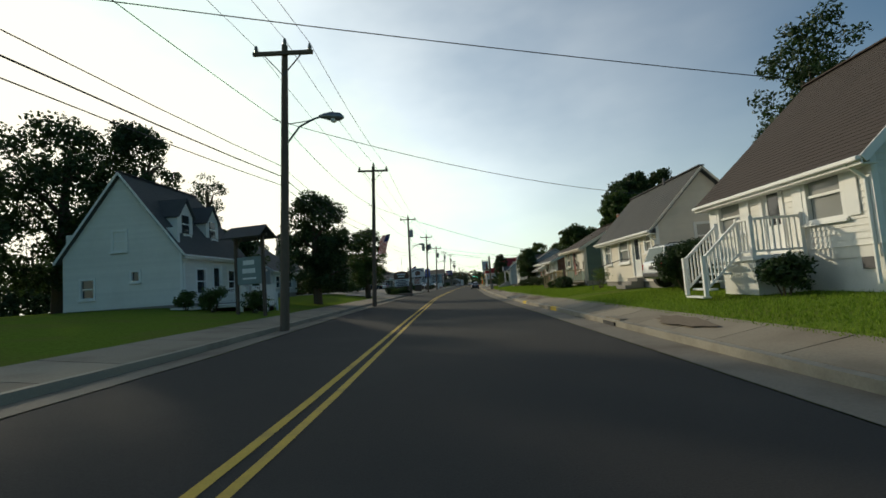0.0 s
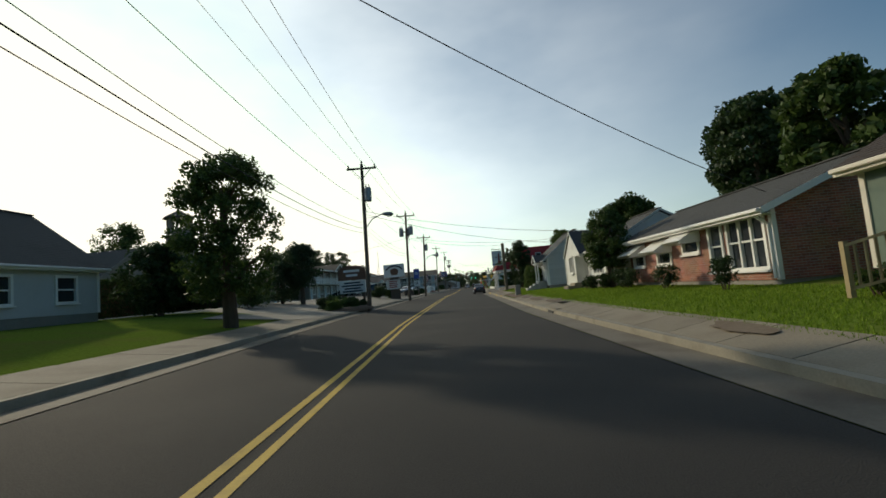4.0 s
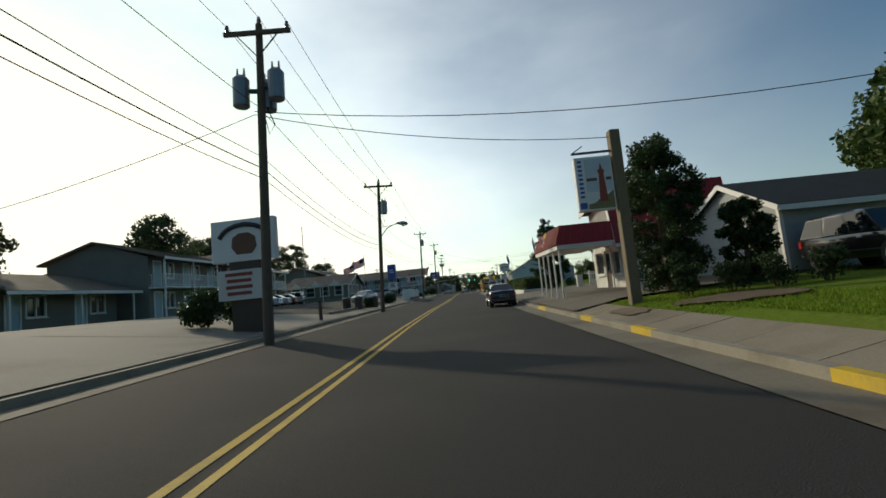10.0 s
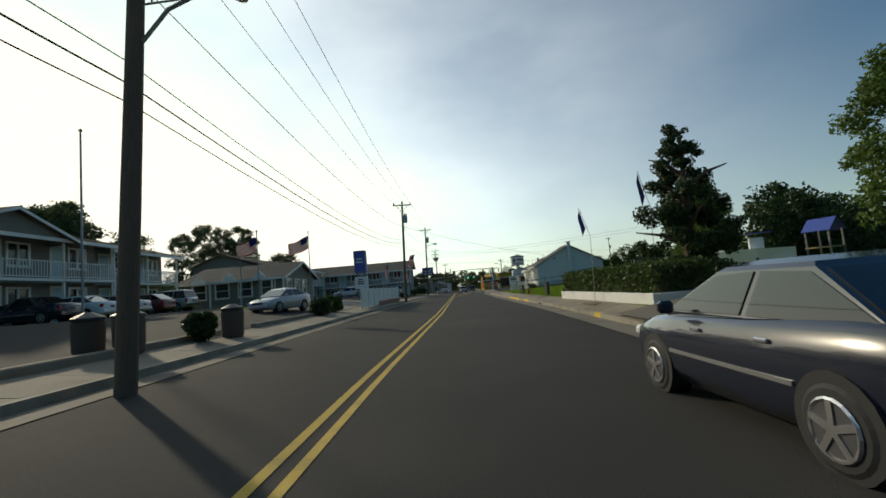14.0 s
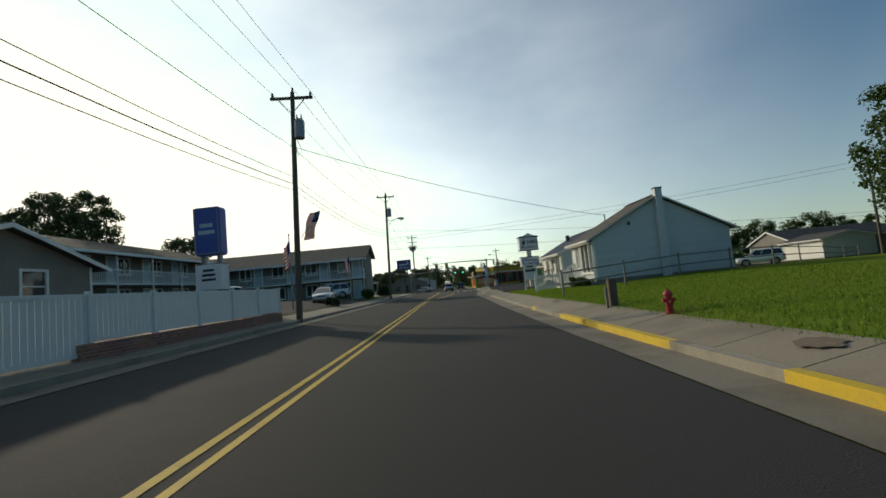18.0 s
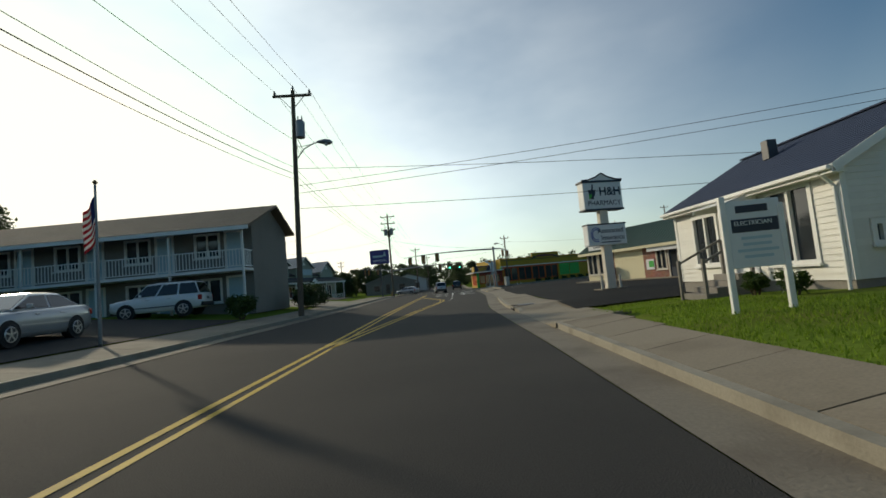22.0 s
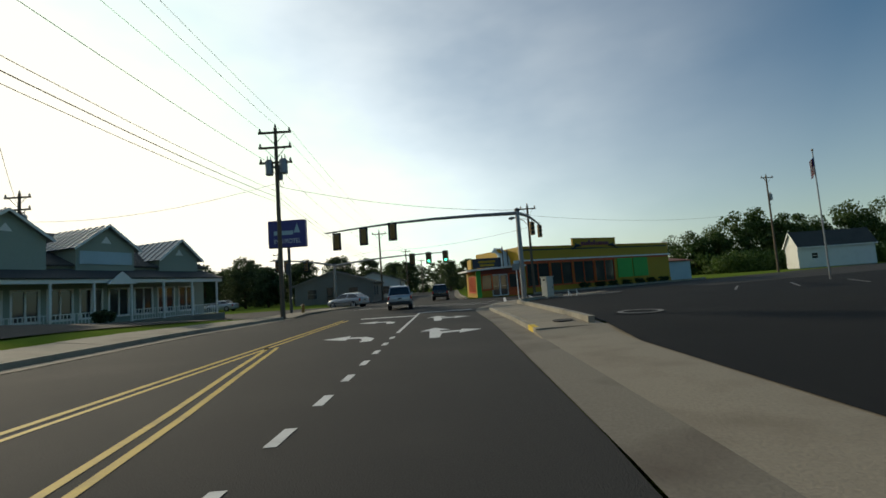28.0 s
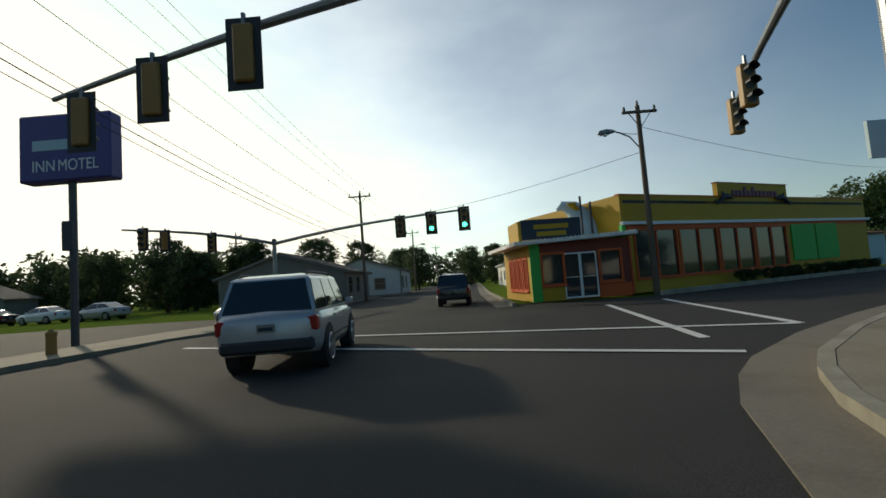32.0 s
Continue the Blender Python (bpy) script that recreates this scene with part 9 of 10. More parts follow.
part("porch_roof", slab(bmesh.new(), [(2.3, 0.2, 3.15), (2.3, GL, 3.15), (0.0, GL, 3.9), (0.0, 0.2, 3.9)], 0.1), "grey_roof", gs)
part("porch_beam", box(bmesh.new(), 2.05, 2.2, 0.3, GL - 0.1, 2.8, 3.08), "white_trim", gs)
for k in range(8):
    part("porch_post", box(bmesh.new(), 2.06, 2.18, 0.4 + 2.5 * k, 0.52 + 2.5 * k, 0, 2.8), "white_trim", gs)
    if k < 7 and k != 3:
        railing(gs, (2.12, 0.55 + 2.5 * k, 0.12), (2.12, 2.85 + 2.5 * k, 0.12), 0.8, 0.2, "white_trim", end_posts=False)
part("porch_floor", box(bmesh.new(), 0.003, 2.3, 0.2, GL, -0.4, 0.12), "lot_concrete", gs)
part("entrance_gable", prism(bmesh.new(), [(8.6, 2.7), (10.6, 2.7), (9.6, 3.55)], 2.35, 2.5, "x"), "white_trim", gs, "small white entrance gable")
for yc, zt, wide in ((4.2, 7.35, 4.2), (10.0, 7.0, 4.0), (15.9, 6.4, 3.6)):
    g = part("front_gable", prism(bmesh.new(), [(yc - wide / 2, 3.7), (yc + wide / 2, 3.7), (yc + wide / 2, zt - 1.55), (yc, zt - 0.1), (yc - wide / 2, zt - 1.55)], 0.35, -4.2, "x"), "sage_siding", gs, "pale green shop gable")
    for sg in (-1, 1):
        q = [(0.75, yc + sg * (wide / 2 + 0.3), zt - 1.75), (-4.4, yc + sg * (wide / 2 + 0.3), zt - 1.75), (-4.4, yc, zt), (0.75, yc, zt)]
        rr = part("gable_roof", slab(bmesh.new(), q, 0.06), "steel", g)
        seams(rr, q, "steel", 0.6)
        part("gable_trim", beam(bmesh.new(), (0.76, yc + sg * (wide / 2 + 0.3), zt - 1.82), (0.76, yc, zt - 0.06), 0.03, 0.14), "white_trim", g)
    part("gable_vent", prism(bmesh.new(), [(yc - 0.35, zt - 1.3), (yc + 0.35, zt - 1.3), (yc, zt - 0.8)], 0.355, 0.38, "x"), "white_trim", g)
part("shop_board", box(bmesh.new(), 0.36, 0.44, 8.2, 11.8, 4.2, 5.1, 0.01), "pale_blue", gs, "pale blue shop board")

# motel pylon at the junction
ip = thing("pylon_sign", -8.8, 217.5, 0.05, 0, "purple motel sign on a dark steel post", "sign")
part("post", tube(bmesh.new(), [(0, 0, 0), (0, 0, 5.7)], 0.12, 10), "dark_steel", ip)
sb = part("sign_box", box(bmesh.new(), -1.6, 1.55, -0.3, 0.3, 5.55, 7.85, 0.06), "sign_purple", ip)
words(ip, "INN", (-0.72, -0.305, 6.05), 0.55, "sign_white", width=0.75)
words(ip, "MOTEL", (0.45, -0.305, 6.05), 0.55, "sign_white", width=1.35)
part("script_bar", box(bmesh.new(), -1.1, 0.5, -0.31, -0.3, 6.6, 6.95), "pale_blue", sb)
part("sail_emblem", prism(bmesh.new(), [(0.55, 6.75), (1.1, 6.75), (0.85, 7.55)], -0.31, -0.3), "pale_blue", sb)
part("meter_box", box(bmesh.new(), -0.28, 0.1, -0.18, 0.1, 3.2, 4.2, 0.03), "dark_steel", ip)
hb = thing("small_hydrant", -7.0, 214.6, 0.1, 0, "weathered hydrant on the far corner", "hydrant")
part("barrel", tube(bmesh.new(), [(0, 0, 0), (0, 0, 0.5), (0, 0, 0.6), (0, 0, 0.7)], [0.13, 0.12, 0.14, 0.04], 12), "amber", hb)

# houses beyond the junction
house("grey_shop_house", -4.6, 238.0, 248.0, 10.0, 2.6, 4.2, s=-1, wall="weathered", trim="weathered", roof="grey_roof", boards=(), found=0.1, label="grey weathered shop house on the far corner", front=[(2.0, 0.8, 1.4, 1.3, "sash"), (5.0, 0.8, 1.4, 1.3, "sash")], near=[(2.5, 0.8, 1.2, 1.2, "sash"), (5.5, 0.2, 0.9, 2.0, "door", "dark_wood"), (7.8, 0.8, 1.2, 1.2, "sash")])
house("clapboard_shop", -2.2, 256.0, 268.0, 9.0, 3.0, 4.4, s=-1, wall="grey_siding", trim="weathered", roof="grey_roof", boards=(), found=0.1, label="grey clapboard shop further down the street", front=[(2.0, 0.8, 1.4, 1.3, "sash"), (6.0, 0.8, 1.4, 1.3, "sash")], near=[(2.5, 0.8, 1.2, 1.2, "sash")])
house("far_house", 11.0, 262.0, 272.0, 9.0, 3.0, 5.0, wall="white_siding", roof="grey_roof", boards=(), found=0.1, label="white house far down the street", front=[(2.0, 0.8, 1.4, 1.3, "sash"), (6.0, 0.8, 1.4, 1.3, "sash")], near=[(2.5, 0.8, 1.2, 1.2, "sash")])
house("far_house", -44.0, 250.0, 254.0, 9.0, 2.6, 4.2, s=-1, wall="weathered", trim="weathered", roof="grey_roof", boards=(), found=0.1, label="weathered grey house among trees on the side street", near=[(2.5, 0.8, 1.2, 1.2, "sash")])


# ---- plants ----
def leaf_cloud(name, centres, spread, per, size, mat, parent, seed, squash=0.8):
    """Many small leaves in clumps: one mesh of bent quads."""
    rng = np.random.default_rng(seed)
    c = np.repeat(np.asarray(centres, float), per, axis=0)
    sp = np.repeat(np.asarray(spread, float), per)[:, None] if np.ndim(spread) else spread
    d = rng.normal(size=c.shape)
    d /= np.linalg.norm(d, axis=1)[:, None]
    p = c + d * sp * (rng.random((len(c), 1)) ** 0.45) * np.array([1, 1, squash])
    n = d * 0.6 + rng.normal(size=c.shape) * 0.7
    n /= np.linalg.norm(n, axis=1)[:, None]
    ref = rng.normal(size=c.shape)
    u = np.cross(n, ref)
    u /= np.linalg.norm(u, axis=1)[:, None] + 1e-9
    v = np.cross(n, u)
    s = size * (0.6 + 0.8 * rng.random((len(c), 1)))
    verts = np.stack([p - v * s, p + u * s * 0.55, p + v * s, p - u * s * 0.55], 1).reshape(-1, 3)
    k = len(c)
    me = bpy.data.meshes.new(name)
    me.vertices.add(4 * k)
    me.vertices.foreach_set("co", verts.ravel())
    me.loops.add(4 * k)
    me.loops.foreach_set("vertex_index", np.arange(4 * k, dtype=np.int32))
    me.polygons.add(k)
    me.polygons.foreach_set("loop_start", np.arange(0, 4 * k, 4, dtype=np.int32))
    me.update(calc_edges=True)
    me.validate()
    return mesh_part(name, me, mat, parent)


def limbs(parent, height, r, seed, spread, forks=7, low=0.35, mat="bark"):
    rng = random.Random(seed)
    lean = (rng.uniform(-0.03, 0.03) * height, rng.uniform(-0.03, 0.03) * height)
    tp = Vector((lean[0], lean[1], height * 0.8))
    part("trunk", tube(bmesh.new(), [(0, 0, -0.3), (lean[0] * 0.2, lean[1] * 0.2, height * 0.2), (lean[0] * 0.6, lean[1] * 0.6, height * 0.5), tp], [r * 1.25, r, r * 0.7, r * 0.25], 9), mat, parent)
    for i in range(forks):
        f = low + (0.75 - low) * i / forks
        a = i * 2.4 + rng.uniform(-0.4, 0.4)
        base = Vector((lean[0] * f, lean[1] * f, height * f))
        reach = spread * rng.uniform(0.55, 0.85) * (1.1 - 0.5 * f)
        end = base + Vector((math.cos(a) * reach, math.sin(a) * reach, height * rng.uniform(0.12, 0.25)))
        mid = base.lerp(end, 0.5) + Vector((0, 0, height * 0.03))
        part("limb", tube(bmesh.new(), [base, mid, end], [r * 0.45, r * 0.3, r * 0.1], 6), mat, parent)


def tree(x, y, height, radius, seed, mat="leaf", leaves=4200, size=0.16, low=0.25, shape="round", label="leafy green street tree", z=None, r=None, name="tree"):
    """Tapered trunk, limbs and a crown of clumps with gaps."""
    rng = random.Random(seed)
    t = thing(name, x, y, gz(x, y) if z is None else z, 0, label, "tree")
    limbs(t, height, r or 0.035 * height, seed, radius, low=max(0.15, low))
    clumps = []
    for i in range(130):
        f = rng.random()
        zc = height * (low + (0.97 - low) * f)
        g = (zc / height - low) / (1 - low)
        if shape == "round":
            rad = radius * math.sqrt(max(0.05, 1 - (2 * g - 0.85) ** 2 * 0.75))
        elif shape == "cone":
            rad = radius * (1.05 - g) ** 0.8
        else:
            rad = radius * (0.45 + 0.55 * g)
        a = rng.random() * math.tau
        q = rad * (0.1 + 0.82 * rng.random() ** 0.55)
        clumps.append(((math.cos(a) * q, math.sin(a) * q, zc), radius * rng.uniform(0.15, 0.31) * (1 if shape != "cone" else 0.95 - 0.6 * g)))
    total = sum(s * s for _, s in clumps)
    per = np.array([max(3, int(leaves * 2.4 * s * s / total)) for _, s in clumps])
    leaf_cloud("crown", [c for c, _ in clumps], [s for _, s in clumps], per, size * 0.8, mat, t, seed)
    return t


def bush(x, y, w, d, h, seed, mat="leaf", n=900, size=0.07, label="rounded green shrub", name="bush", z=None, trunk=True):
    b = thing(name, x, y, gz(x, y) if z is None else z, 0, label, "bush")
    rng = random.Random(seed)
    clumps, sp = [], []
    for i in range(26):
        a, f = rng.random() * math.tau, rng.random() ** 0.5
        zc = h * rng.uniform(0.2, 0.85)
        k = math.sqrt(max(0.1, 1 - (zc / h - 0.35) ** 2))
        clumps.append((math.cos(a) * f * w / 2 * 0.7 * k, math.sin(a) * f * d / 2 * 0.7 * k, zc))
        sp.append(min(w, d, h) * rng.uniform(0.18, 0.34))
    leaf_cloud("foliage", clumps, sp, n // 10, size * 0.85, mat, b, seed)
    if trunk:
        for i in range(5):
            a = i * 1.3
            part("stem", tube(bmesh.new(), [(0.05 * math.cos(a), 0.05 * math.sin(a), -0.1), (w * 0.25 * math.cos(a), d * 0.25 * math.sin(a), h * 0.6)], [0.025, 0.01], 5), "bark", b)
    return b


def hedge(x0, y0, x1, y1, h, seed, mat="leaf", dens=420, size=0.06, label="clipped green hedge", z=None, base=0.05):
    """A clipped block: dark twiggy core under a skin of leaves."""
    cx, cy = (x0 + x1) / 2, (y0 + y1) / 2
    hd = thing("hedge", cx, cy, gz(cx, cy) if z is None else z, 0, label, "hedge")
    w, d = abs(x1 - x0), abs(y1 - y0)
    part("twig_core", box(bmesh.new(), -w / 2 + 0.12, w / 2 - 0.12, -d / 2 + 0.12, d / 2 - 0.12, base, h - 0.12, 0.05), "bark", hd)
    rng = np.random.default_rng(seed)
    area = 2 * (w + d) * h + w * d
    n = int(area * dens)
    pts = []
    faces = [("x", d * h), ("x2", d * h), ("y", w * h), ("y2", w * h), ("z", w * d)]
    tot = sum(f[1] for f in faces)
    for f, ar in faces:
        k = int(n * ar / tot)
        a, b = rng.random(k), rng.random(k)
        bump = 0.07 * rng.normal(size=k)
        if f[0] == "x":
            pts.append(np.stack([(w / 2 + bump) * (1 if f == "x" else -1), (a - 0.5) * d, base + b * (h - base)], 1))
        elif f[0] == "y":
            pts.append(np.stack([(a - 0.5) * w, (d / 2 + bump) * (1 if f == "y" else -1), base + b * (h - base)], 1))
        else:
            pts.append(np.stack([(a - 0.5) * w, (b - 0.5) * d, h + bump], 1))
    leaf_cloud("foliage", np.concatenate(pts), 0.03, 1, size, mat, hd, seed)
    return hd


# near side
hedge(4.35, 30.3, 5.0, 32.3, 0.62, 9, "leaf_dark", 520, 0.05, "low dark hedge beside the wooden deck")
bush(5.45, 15.85, 2.0, 2.0, 1.7, 1, "leaf_dark", 5200, 0.055, "dense dark rounded shrub beside the porch stair")
bush(5.35, 10.9, 1.1, 1.1, 1.0, 2, "leaf_dark", 900, 0.06, "dark round shrub in front of the porch")
bush(5.2, 24.6, 1.0, 1.2, 1.15, 3, "leaf_light", 260, 0.05, "sparse flowering shrub against the cream wall")
bush(11.4, 17.4, 1.6, 1.2, 1.9, 4, "leaf_dark", 1000, 0.07, "dark tall shrub between two houses")
for i, (x, y) in enumerate(((4.3, 33.5), (4.6, 31.6), (4.5, 34.6))):
    bush(x, y, 0.8, 0.8, 0.5, 10 + i, "leaf", 420, 0.05, "low green shrub by the wooden deck")
bush(4.9, 39.8, 0.8, 0.8, 1.0, 14, "leaf_dark", 500, 0.05, "round shrub before the brick front")
bush(5.0, 43.8, 1.0, 1.4, 0.9, 15, "leaf_dark", 500, 0.05, "dark shrub before the brick front")
bush(5.0, 47.5, 1.0, 2.4, 0.9, 16, "leaf_dark", 700, 0.05, "row of dark shrubs under awnings")
tree(5.0, 49.7, 4.0, 1.25, 17, "leaf", 5200, 0.085, 0.28, "round", "small bushy tree in front of a house")
for i, (x, y, w) in enumerate(((4.6, 49.6, 0.9), (4.5, 51.4, 0.8), (5.0, 48.2, 1.1), (4.5, 52.4, 0.6))):
    bush(x, y, w, w, w * 0.85, 20 + i, "leaf_dark", 600, 0.05, "clipped round shrub by the steps")
tree(3.65, 65.1, 1.9, 0.95, 30, "leaf_light", 7000, 0.05, 0.05, "round", "bushy light green shrub beside the porch")
tree(4.5, 77.8, 5.3, 1.4, 31, "leaf_dark", 13000, 0.065, 0.04, "round", "dark bushy evergreen behind the sign post")
tree(6.6, 77.0, 2.6, 0.85, 32, "leaf_dark", 6000, 0.065, 0.04, "round", "dark bushy evergreen behind the sign post")
for i in range(4):
    bush(3.7 + 0.95 * i, 75.2 - 0.4 * i, 1.0, 1.0, 0.85, 34 + i, "leaf_dark", 560, 0.05, "clipped round dark shrub in a row")
hedge(3.25, 101.0, 5.0, 112.0, 1.0, 40, "leaf", 420, 0.06, "long clipped green hedge above a white wall", gz(3.4, 106) + 0.15)
tree(6.35, 104.6, 6.5, 2.35, 42, "leaf_dark", 14000, 0.08, 0.05, "cone", "tall dark bushy evergreen by the hedge")
tree(21.5, 131.0, 7.8, 3.1, 43, "leaf_light", 9000, 0.14, 0.12, "round", "round full tree beyond the lawn")
tree(15.6, 104.5, 8.6, 2.3, 45, "leaf_light", 6500, 0.12, 0.15, "round", "tall leafy tree beyond the picket fence")
for i, (x, y, w) in enumerate(((6.75, 140.6, 0.75), (6.7, 141.5, 0.7), (6.85, 139.9, 0.5), (7.9, 153.2, 0.7), (7.9, 152.0, 0.7), (10.8, 151.0, 0.9))):
    bush(x, y, w, w, w * 0.8, 50 + i, "leaf", 460, 0.05, "small shrub against the house wall")
tree(27.0, 140.0, 10.5, 3.2, 46, "leaf", 6500, 0.16, 0.15, "round", "tall full tree beside the field")
# tall trees behind the near houses
for i, (x, y, h, r, m, sh) in enumerate(((30, 40, 22, 5.0, "leaf_dark", "round"), (19.6, 59.5, 12.6, 3.2, "leaf_dark", "round"), (22.6, 61, 13.6, 3.4, "leaf_dark", "cone"), (26, 63, 14.2, 3.2, "leaf_dark", "round"), (24.4, 68.0, 15.2, 3.2, "leaf_pine", "round"), (13, 93, 5.4, 2.6, "leaf_dark", "round"),
                                        (18, 80, 9, 3.5, "leaf", "round"), (22, 86, 9, 3.5, "leaf", "round"), (14.5, 46, 8.5, 2.6, "leaf", "round"), (30, 72, 13, 4, "leaf_dark", "round"))):
    tree(x, y, h, r, 60 + i, m, 5200, 0.24, 0.2, sh, "tall dark tree behind the houses", r=0.25)

# far side
tree(-11.9, 30.0, 7.3, 2.5, 80, "leaf_dark", 9500, 0.12, 0.15, "round", "full dark tree behind a hedge")
tree(-18.2, 49.6, 3.6, 1.8, 81, "leaf_dark", 4000, 0.12, 0.1, "round", "full dark tree behind a hedge")
tree(-11.4, 43.5, 6.7, 2.0, 82, "leaf", 6800, 0.1, 0.2, "round", "round tree standing clear of the hedge")
tree(-25.0, 31.5, 13.2, 3.3, 83, "leaf_dark", 8500, 0.16, 0.15, "round", "tall dark tree behind the cape house")
tree(-28.0, 28.0, 12.5, 4.0, 84, "leaf_dark", 5200, 0.18, 0.15, "round", "tall dark tree behind the cape house")
tree(-33.0, 25.0, 13.5, 4.4, 85, "leaf_dark", 5200, 0.18, 0.12, "round", "tall dark tree behind the cape house")
tree(-19.0, 33.0, 5.0, 2.2, 86, "leaf_dark", 4600, 0.16, 0.15, "round", "tall dark tree behind a hedge")
tree(-27.5, 20.0, 11.0, 3.2, 87, "leaf_dark", 4600, 0.16, 0.1, "round", "dark tree beside the cape house")
tree(-23.3, 37.0, 10.8, 1.7, 78, "leaf_pine", 1500, 0.11, 0.4, "flat", "thin open pine behind the cape house")
hedge(-26.0, 51.0, -15.6, 52.0, 2.1, 88, "leaf_dark", 300, 0.075, "tall dark hedge between a lawn and the parking lot")
bush(-11.8, 20.6, 1.4, 1.4, 1.0, 89, "leaf", 900, 0.06, "green shrub beside the white porch")
bush(-13.6, 20.3, 1.4, 1.4, 1.1, 90, "leaf", 900, 0.06, "green shrub by the cape house")
bush(-15.2, 20.8, 1.0, 1.4, 0.9, 91, "leaf", 700, 0.06, "green shrub by the cape house")
tree(-15.2, 62.4, 4.9, 1.6, 92, "leaf_pine", 7000, 0.08, 0.3, "round", "small windswept pine in the lot")
tree(-17.0, 62.8, 3.4, 1.7, 94, "leaf_pine", 4500, 0.08, 0.12, "round", "low wind-bent pine beside a taller one")
tree(-33.0, 66.5, 8.5, 2.6, 93, "leaf", 2600, 0.16, 0.25, "round", "open leafy tree beside the tower")
for i, (x, y, w, h, m) in enumerate(((-10.4, 54.2, 1.3, 0.75, "leaf_light"), (-9.7, 55.5, 1.3, 0.7, "leaf"), (-10.6, 56.2, 1.4, 0.95, "leaf_light"), (-9.5, 57.0, 1.2, 0.6, "leaf_dark"), (-10.3, 58.0, 1.4, 0.8, "leaf"), (-9.4, 58.6, 1.0, 0.5, "leaf_dark"), (-11.2, 55.0, 1.5, 0.9, "leaf_dark"), (-11.3, 57.2, 1.5, 0.85, "leaf_dark"))):
    bush(x, y, w, w, h, 100 + i, m, 1500, 0.05, "yellow-green shrub in a kerbside bed" if m == "leaf_light" else "dark shrub in a kerbside bed")
pl = thing("planting_bed", -10.2, 56.4, gz(-10.2, 56.4), 0, "low earth mound under roadside shrubs", "planting bed")
bm = bmesh.new()
rings = [[bm.verts.new((k * 1.7 * math.cos(a * math.tau / 20) * (1 + 0.07 * math.sin(3.1 * a)), k * 3.0 * math.sin(a * math.tau / 20) * (1 + 0.05 * math.cos(2.3 * a)), z)) for a in range(20)] for k, z in ((1.0, -0.1), (0.96, 0.05), (0.75, 0.14), (0.4, 0.2))]
for ra, rb in zip(rings, rings[1:]):
    for a in range(20):
        bm.faces.new((ra[a], ra[(a + 1) % 20], rb[(a + 1) % 20], rb[a]))
bm.faces.new(rings[-1])
part("mound", bm, "earth", pl, smooth=True)
for i, (x, y, w, h) in enumerate(((-16.5, 56, 3, 1.6), (-18, 60, 3.5, 1.7), (-20, 64, 3, 1.6), (-22, 68, 3, 1.6), (-20, 72, 2.5, 1.4), (-12.2, 79.5, 2.0, 1.5), (-11.0, 80.0, 1.4, 1.2), (-9.7, 99.2, 0.8, 0.8), (-9.8, 110.8, 1.2, 0.9), (-10.0, 114.0, 1.3, 1.0), (-9.4, 136.9, 0.7, 0.6), (-9.2, 148.5, 1.4, 0.7), (-9.0, 163.8, 1.6, 1.1), (-8.2, 171.2, 2.0, 1.6), (-8.5, 174.6, 2.2, 1.7), (-14.0, 190.0, 2.0, 1.0), (-14.6, 204.0, 1.2, 0.8))):
    bush(x, y, w, w, h, 110 + i, "leaf_dark" if i % 3 else "leaf", 1100, 0.08, "green shrub along the motel lots")
for i, (x, y, h, r) in enumerate(((-38, 128, 11, 3.2), (-44, 134, 12, 3.6), (-34, 122, 9, 3.0), (-40, 118, 10, 3.2), (-50, 100, 11, 4), (-30, 104, 9.5, 3), (-45, 62, 8, 3), (-36, 92, 9, 3), (-48, 150, 12, 4), (-36, 178, 10, 3.5))):
    tree(x, y, h, r, 140 + i, "leaf_far_hazed", 3400, 0.2, 0.3, "round", "dark tree behind the motels", r=0.25)
# beyond the junction
for i, (x, y, h, r) in enumerate(((-9, 266, 7.5, 2.8), (-14, 262, 8, 3), (-20, 256, 6.5, 2.6), (-27, 258, 6.5, 3), (-34, 262, 7, 3), (-42, 258, 7.5, 3.2), (-50, 262, 7, 3.2), (-2, 282, 7.5, 3), (-6, 290, 8, 3.2), (8, 300, 8, 3.4), (12, 288, 7.5, 3), (15, 276, 6.5, 2.8), (9, 316, 8, 3.2), (-8, 310, 9, 3.6), (18, 262, 6, 2.6))):
    tree(x, y, h, r, 160 + i, "leaf_far_hazed", 2600, 0.2, 0.15, "round", "dark tree beyond the junction", r=0.2)

for i, (x, y, h, r) in enumerate(((-16, 247, 6.5, 2.6), (-20.5, 245, 5.5, 2.6), (-25, 248, 7.5, 3), (-30, 246, 6, 2.8))):
    tree(x, y, h, r, 190 + i, "leaf_far_hazed", 4200, 0.17, 0.08, "round", "leafy green tree on the far corner", r=0.18)
for i in range(7):
    u = 7.5 + 2.1 * i
    bush(12 + 0.899 * u + 0.4, 223.9 + 0.438 * u - 0.85, 1.6, 1.1, 0.75, 230 + i, "leaf_dark", 700, 0.06, "low dark shrub along the shop front", z=0.03)
for i, (dx, dy, h) in enumerate(((0, 0, 0), (-5, 3, 1.5), (4.5, -2, -0.5), (-10, 5, 0.5))):
    tree(-42.0 + dx, 165.4 + dy, 14.1 + h, 2.9, 210 + i, "leaf_far_hazed", 4600, 0.17, 0.2, "round", "full tree standing behind the motel roofs", r=0.22)


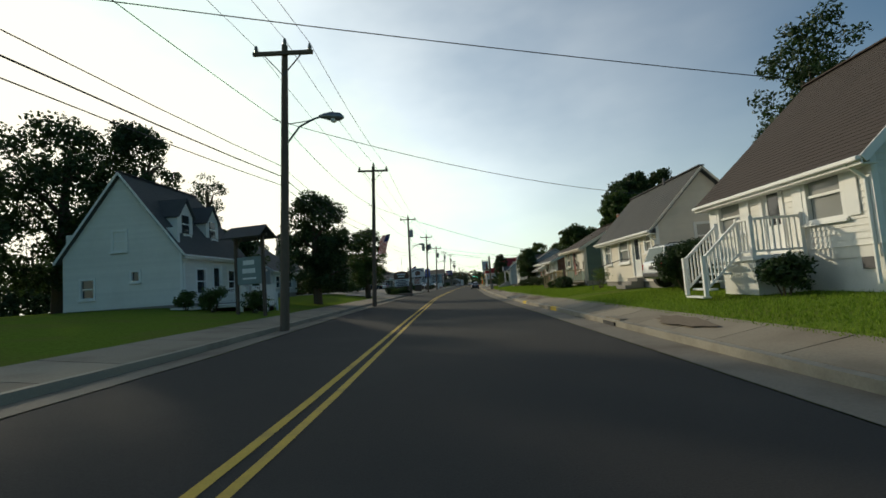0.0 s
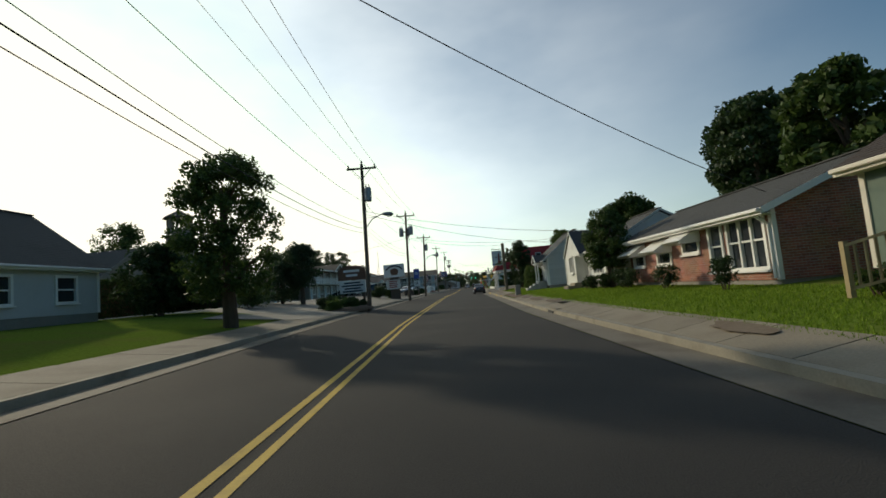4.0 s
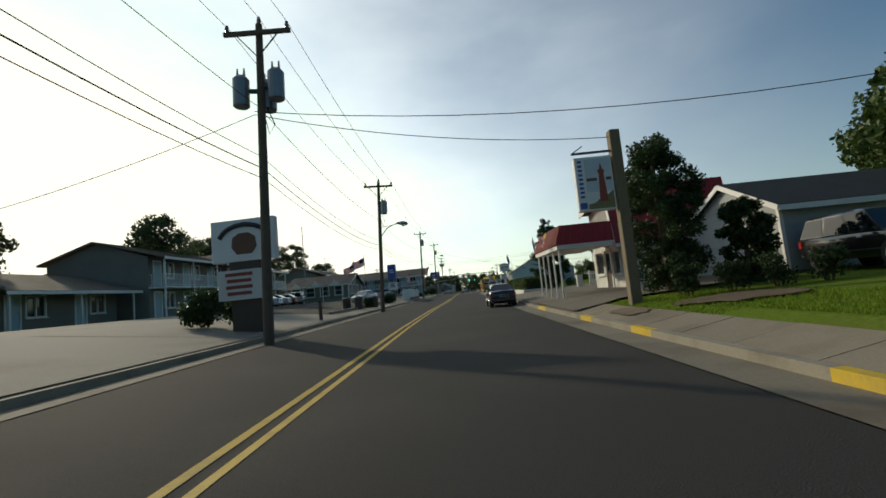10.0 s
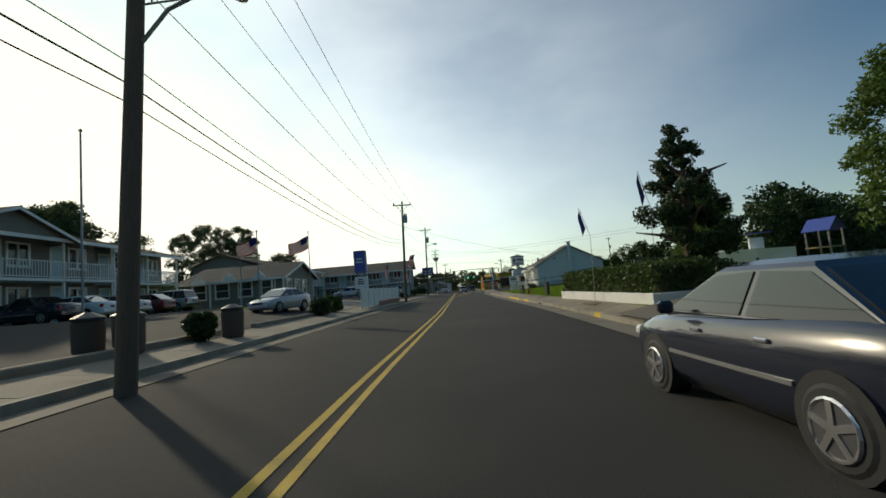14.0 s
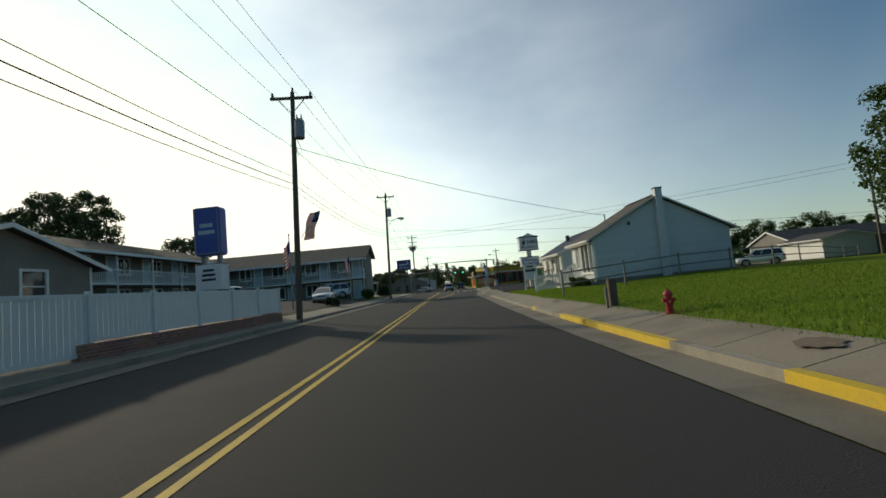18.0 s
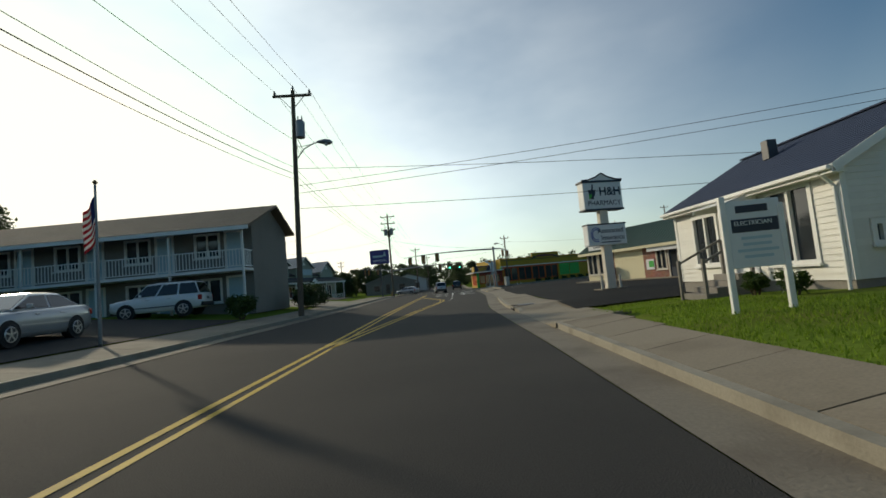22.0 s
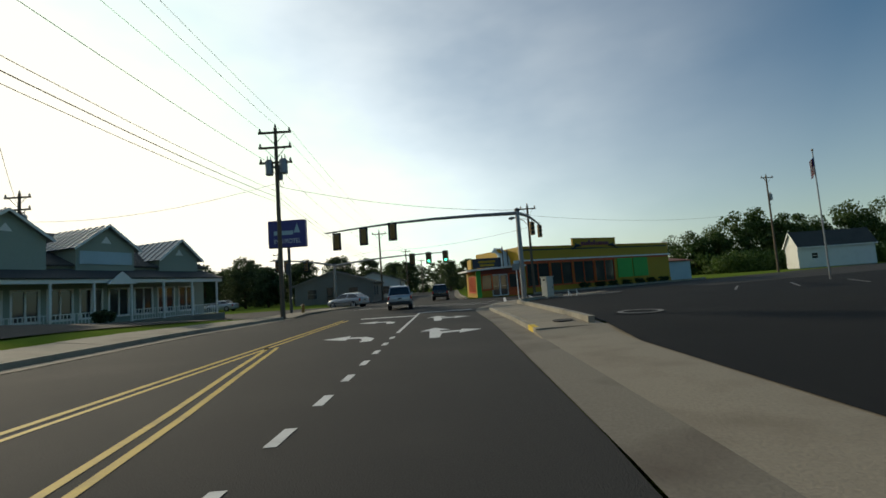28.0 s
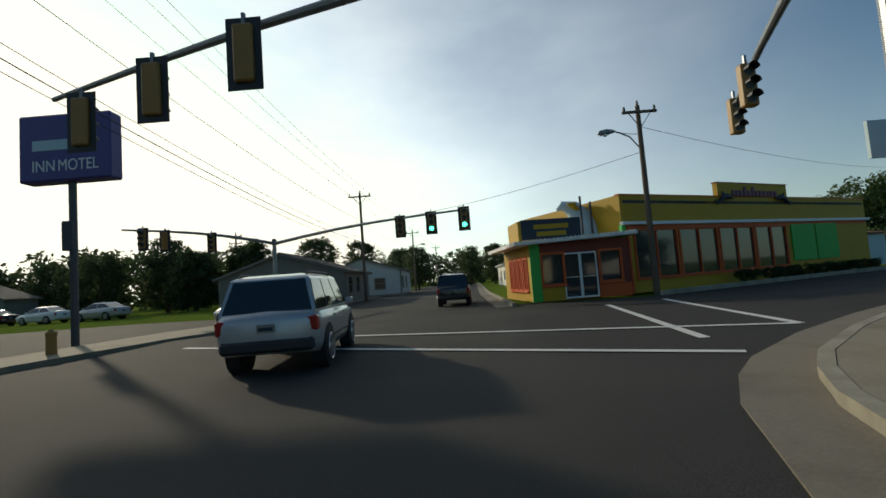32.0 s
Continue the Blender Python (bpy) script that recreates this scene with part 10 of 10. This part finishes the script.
def wood(name, spots, height, mat, seed, n, size, label):
    """Far woods: one mass of leaf clumps over a ragged line."""
    rng = random.Random(seed)
    centres, sp = [], []
    for (x0, y0), (x1, y1) in zip(spots, spots[1:]):
        k = int(math.hypot(x1 - x0, y1 - y0) / 1.5)
        for i in range(k):
            f = i / k
            hh = height * rng.uniform(0.7, 1.15)
            for j in range(7):
                centres.append((x0 + (x1 - x0) * f + rng.uniform(-1.6, 1.6), y0 + (y1 - y0) * f + rng.uniform(-3, 3), hh * (0.04 + 0.145 * j)))
                sp.append(rng.uniform(1.3, 2.6))
    ob = leaf_cloud(name, centres, sp, n, size, mat, None, seed)
    return tagged(ob, label, "woodland", kind="stuff")


wood("far_wood", [(60, 268), (75, 270), (100, 266)], 3.6, "leaf_light", 207, 150, 0.2, "pale green scrub before the woodland")
wood("far_wood", [(57, 276), (66, 278)], 9.5, "leaf", 206, 260, 0.26, "dark belt of woodland beyond the parking lot")
wood("far_wood", [(66, 278), (90, 280), (120, 272), (150, 255)], 12.5, "leaf", 200, 260, 0.28, "dark belt of woodland beyond the parking lot")
wood("far_wood", [(40, 150), (62, 165), (90, 185), (120, 200)], 11.0, "leaf_dark", 201, 150, 0.32, "dark belt of woodland beyond the field")
wood("far_wood", [(36, 100), (50, 120), (70, 140)], 8.5, "leaf_dark", 202, 150, 0.28, "dark belt of trees beyond the playground")
wood("far_wood", [(-60, 40), (-64, 90), (-66, 150), (-70, 215), (-64, 262), (-30, 285)], 8.5, "leaf_far_hazed", 203, 60, 0.4, "distant belt of trees behind the motels")
wood("far_wood", [(-30, 340), (-8, 338), (6, 345), (26, 340), (60, 330)], 10.0, "leaf_far_hazed", 204, 60, 0.4, "distant trees at the end of the street")


# ---- grass ----
def lawn(spots, seed, per, label):
    """Short blades over stretches (y0, y1, from, to) beside the near kerb."""
    rng = np.random.default_rng(seed)
    rows = []
    for y0, y1, a, b in spots:
        k = int((y1 - y0) * (b - a) * per)
        ys = rng.uniform(y0, y1, k)
        off = a + (b - a) * rng.random(k) ** 1.25
        rows += [(xr(y) + GUTTER + o, y, gz(xr(y) + GUTTER + o, y) - 0.03) for y, o in zip(ys, off)]
    p = np.asarray(rows)
    k = len(p)
    turn = rng.uniform(0, math.tau, k)
    h = rng.uniform(0.03, 0.085, k)[:, None]
    side = np.stack([np.cos(turn), np.sin(turn), np.zeros(k)], 1) * 0.012
    tip = p + np.stack([rng.normal(0, 0.02, k), rng.normal(0, 0.02, k), np.zeros(k)], 1) + np.array([0, 0, 1.0]) * h
    verts = np.stack([p - side, p + side, tip], 1).reshape(-1, 3)
    me = bpy.data.meshes.new("grass")
    me.vertices.add(3 * k)
    me.vertices.foreach_set("co", verts.ravel())
    me.loops.add(3 * k)
    me.loops.foreach_set("vertex_index", np.arange(3 * k, dtype=np.int32))
    me.polygons.add(k)
    me.polygons.foreach_set("loop_start", np.arange(0, 3 * k, 3, dtype=np.int32))
    me.update(calc_edges=True)
    return tagged(mesh_part("grass", me, "grass_blade"), label, "grass", kind="stuff")


lawn([(1, 19, 1.0, 4.6), (21.5, 38, 0.95, 5.0), (38, 57, 0.95, 5.0), (58, 66, 0.7, 3.4), (66, 71.2, 1.75, 6.0), (71.2, 77, 1.1, 4.0)], 300, 330, "mown green grass in front of the houses")
lawn([(113.5, 138, 1.0, 10.0), (138, 151, 1.15, 5.0), (151, 156.6, 1.6, 4.5)], 301, 200, "mown green grass of the field")


# ---- from plan units to metres ----
for ob in [o for o in scene.objects if o.parent is None and o.type not in {"CAMERA", "LIGHT"}]:
    ob.matrix_basis = Matrix.Scale(UNIT, 4) @ ob.matrix_basis
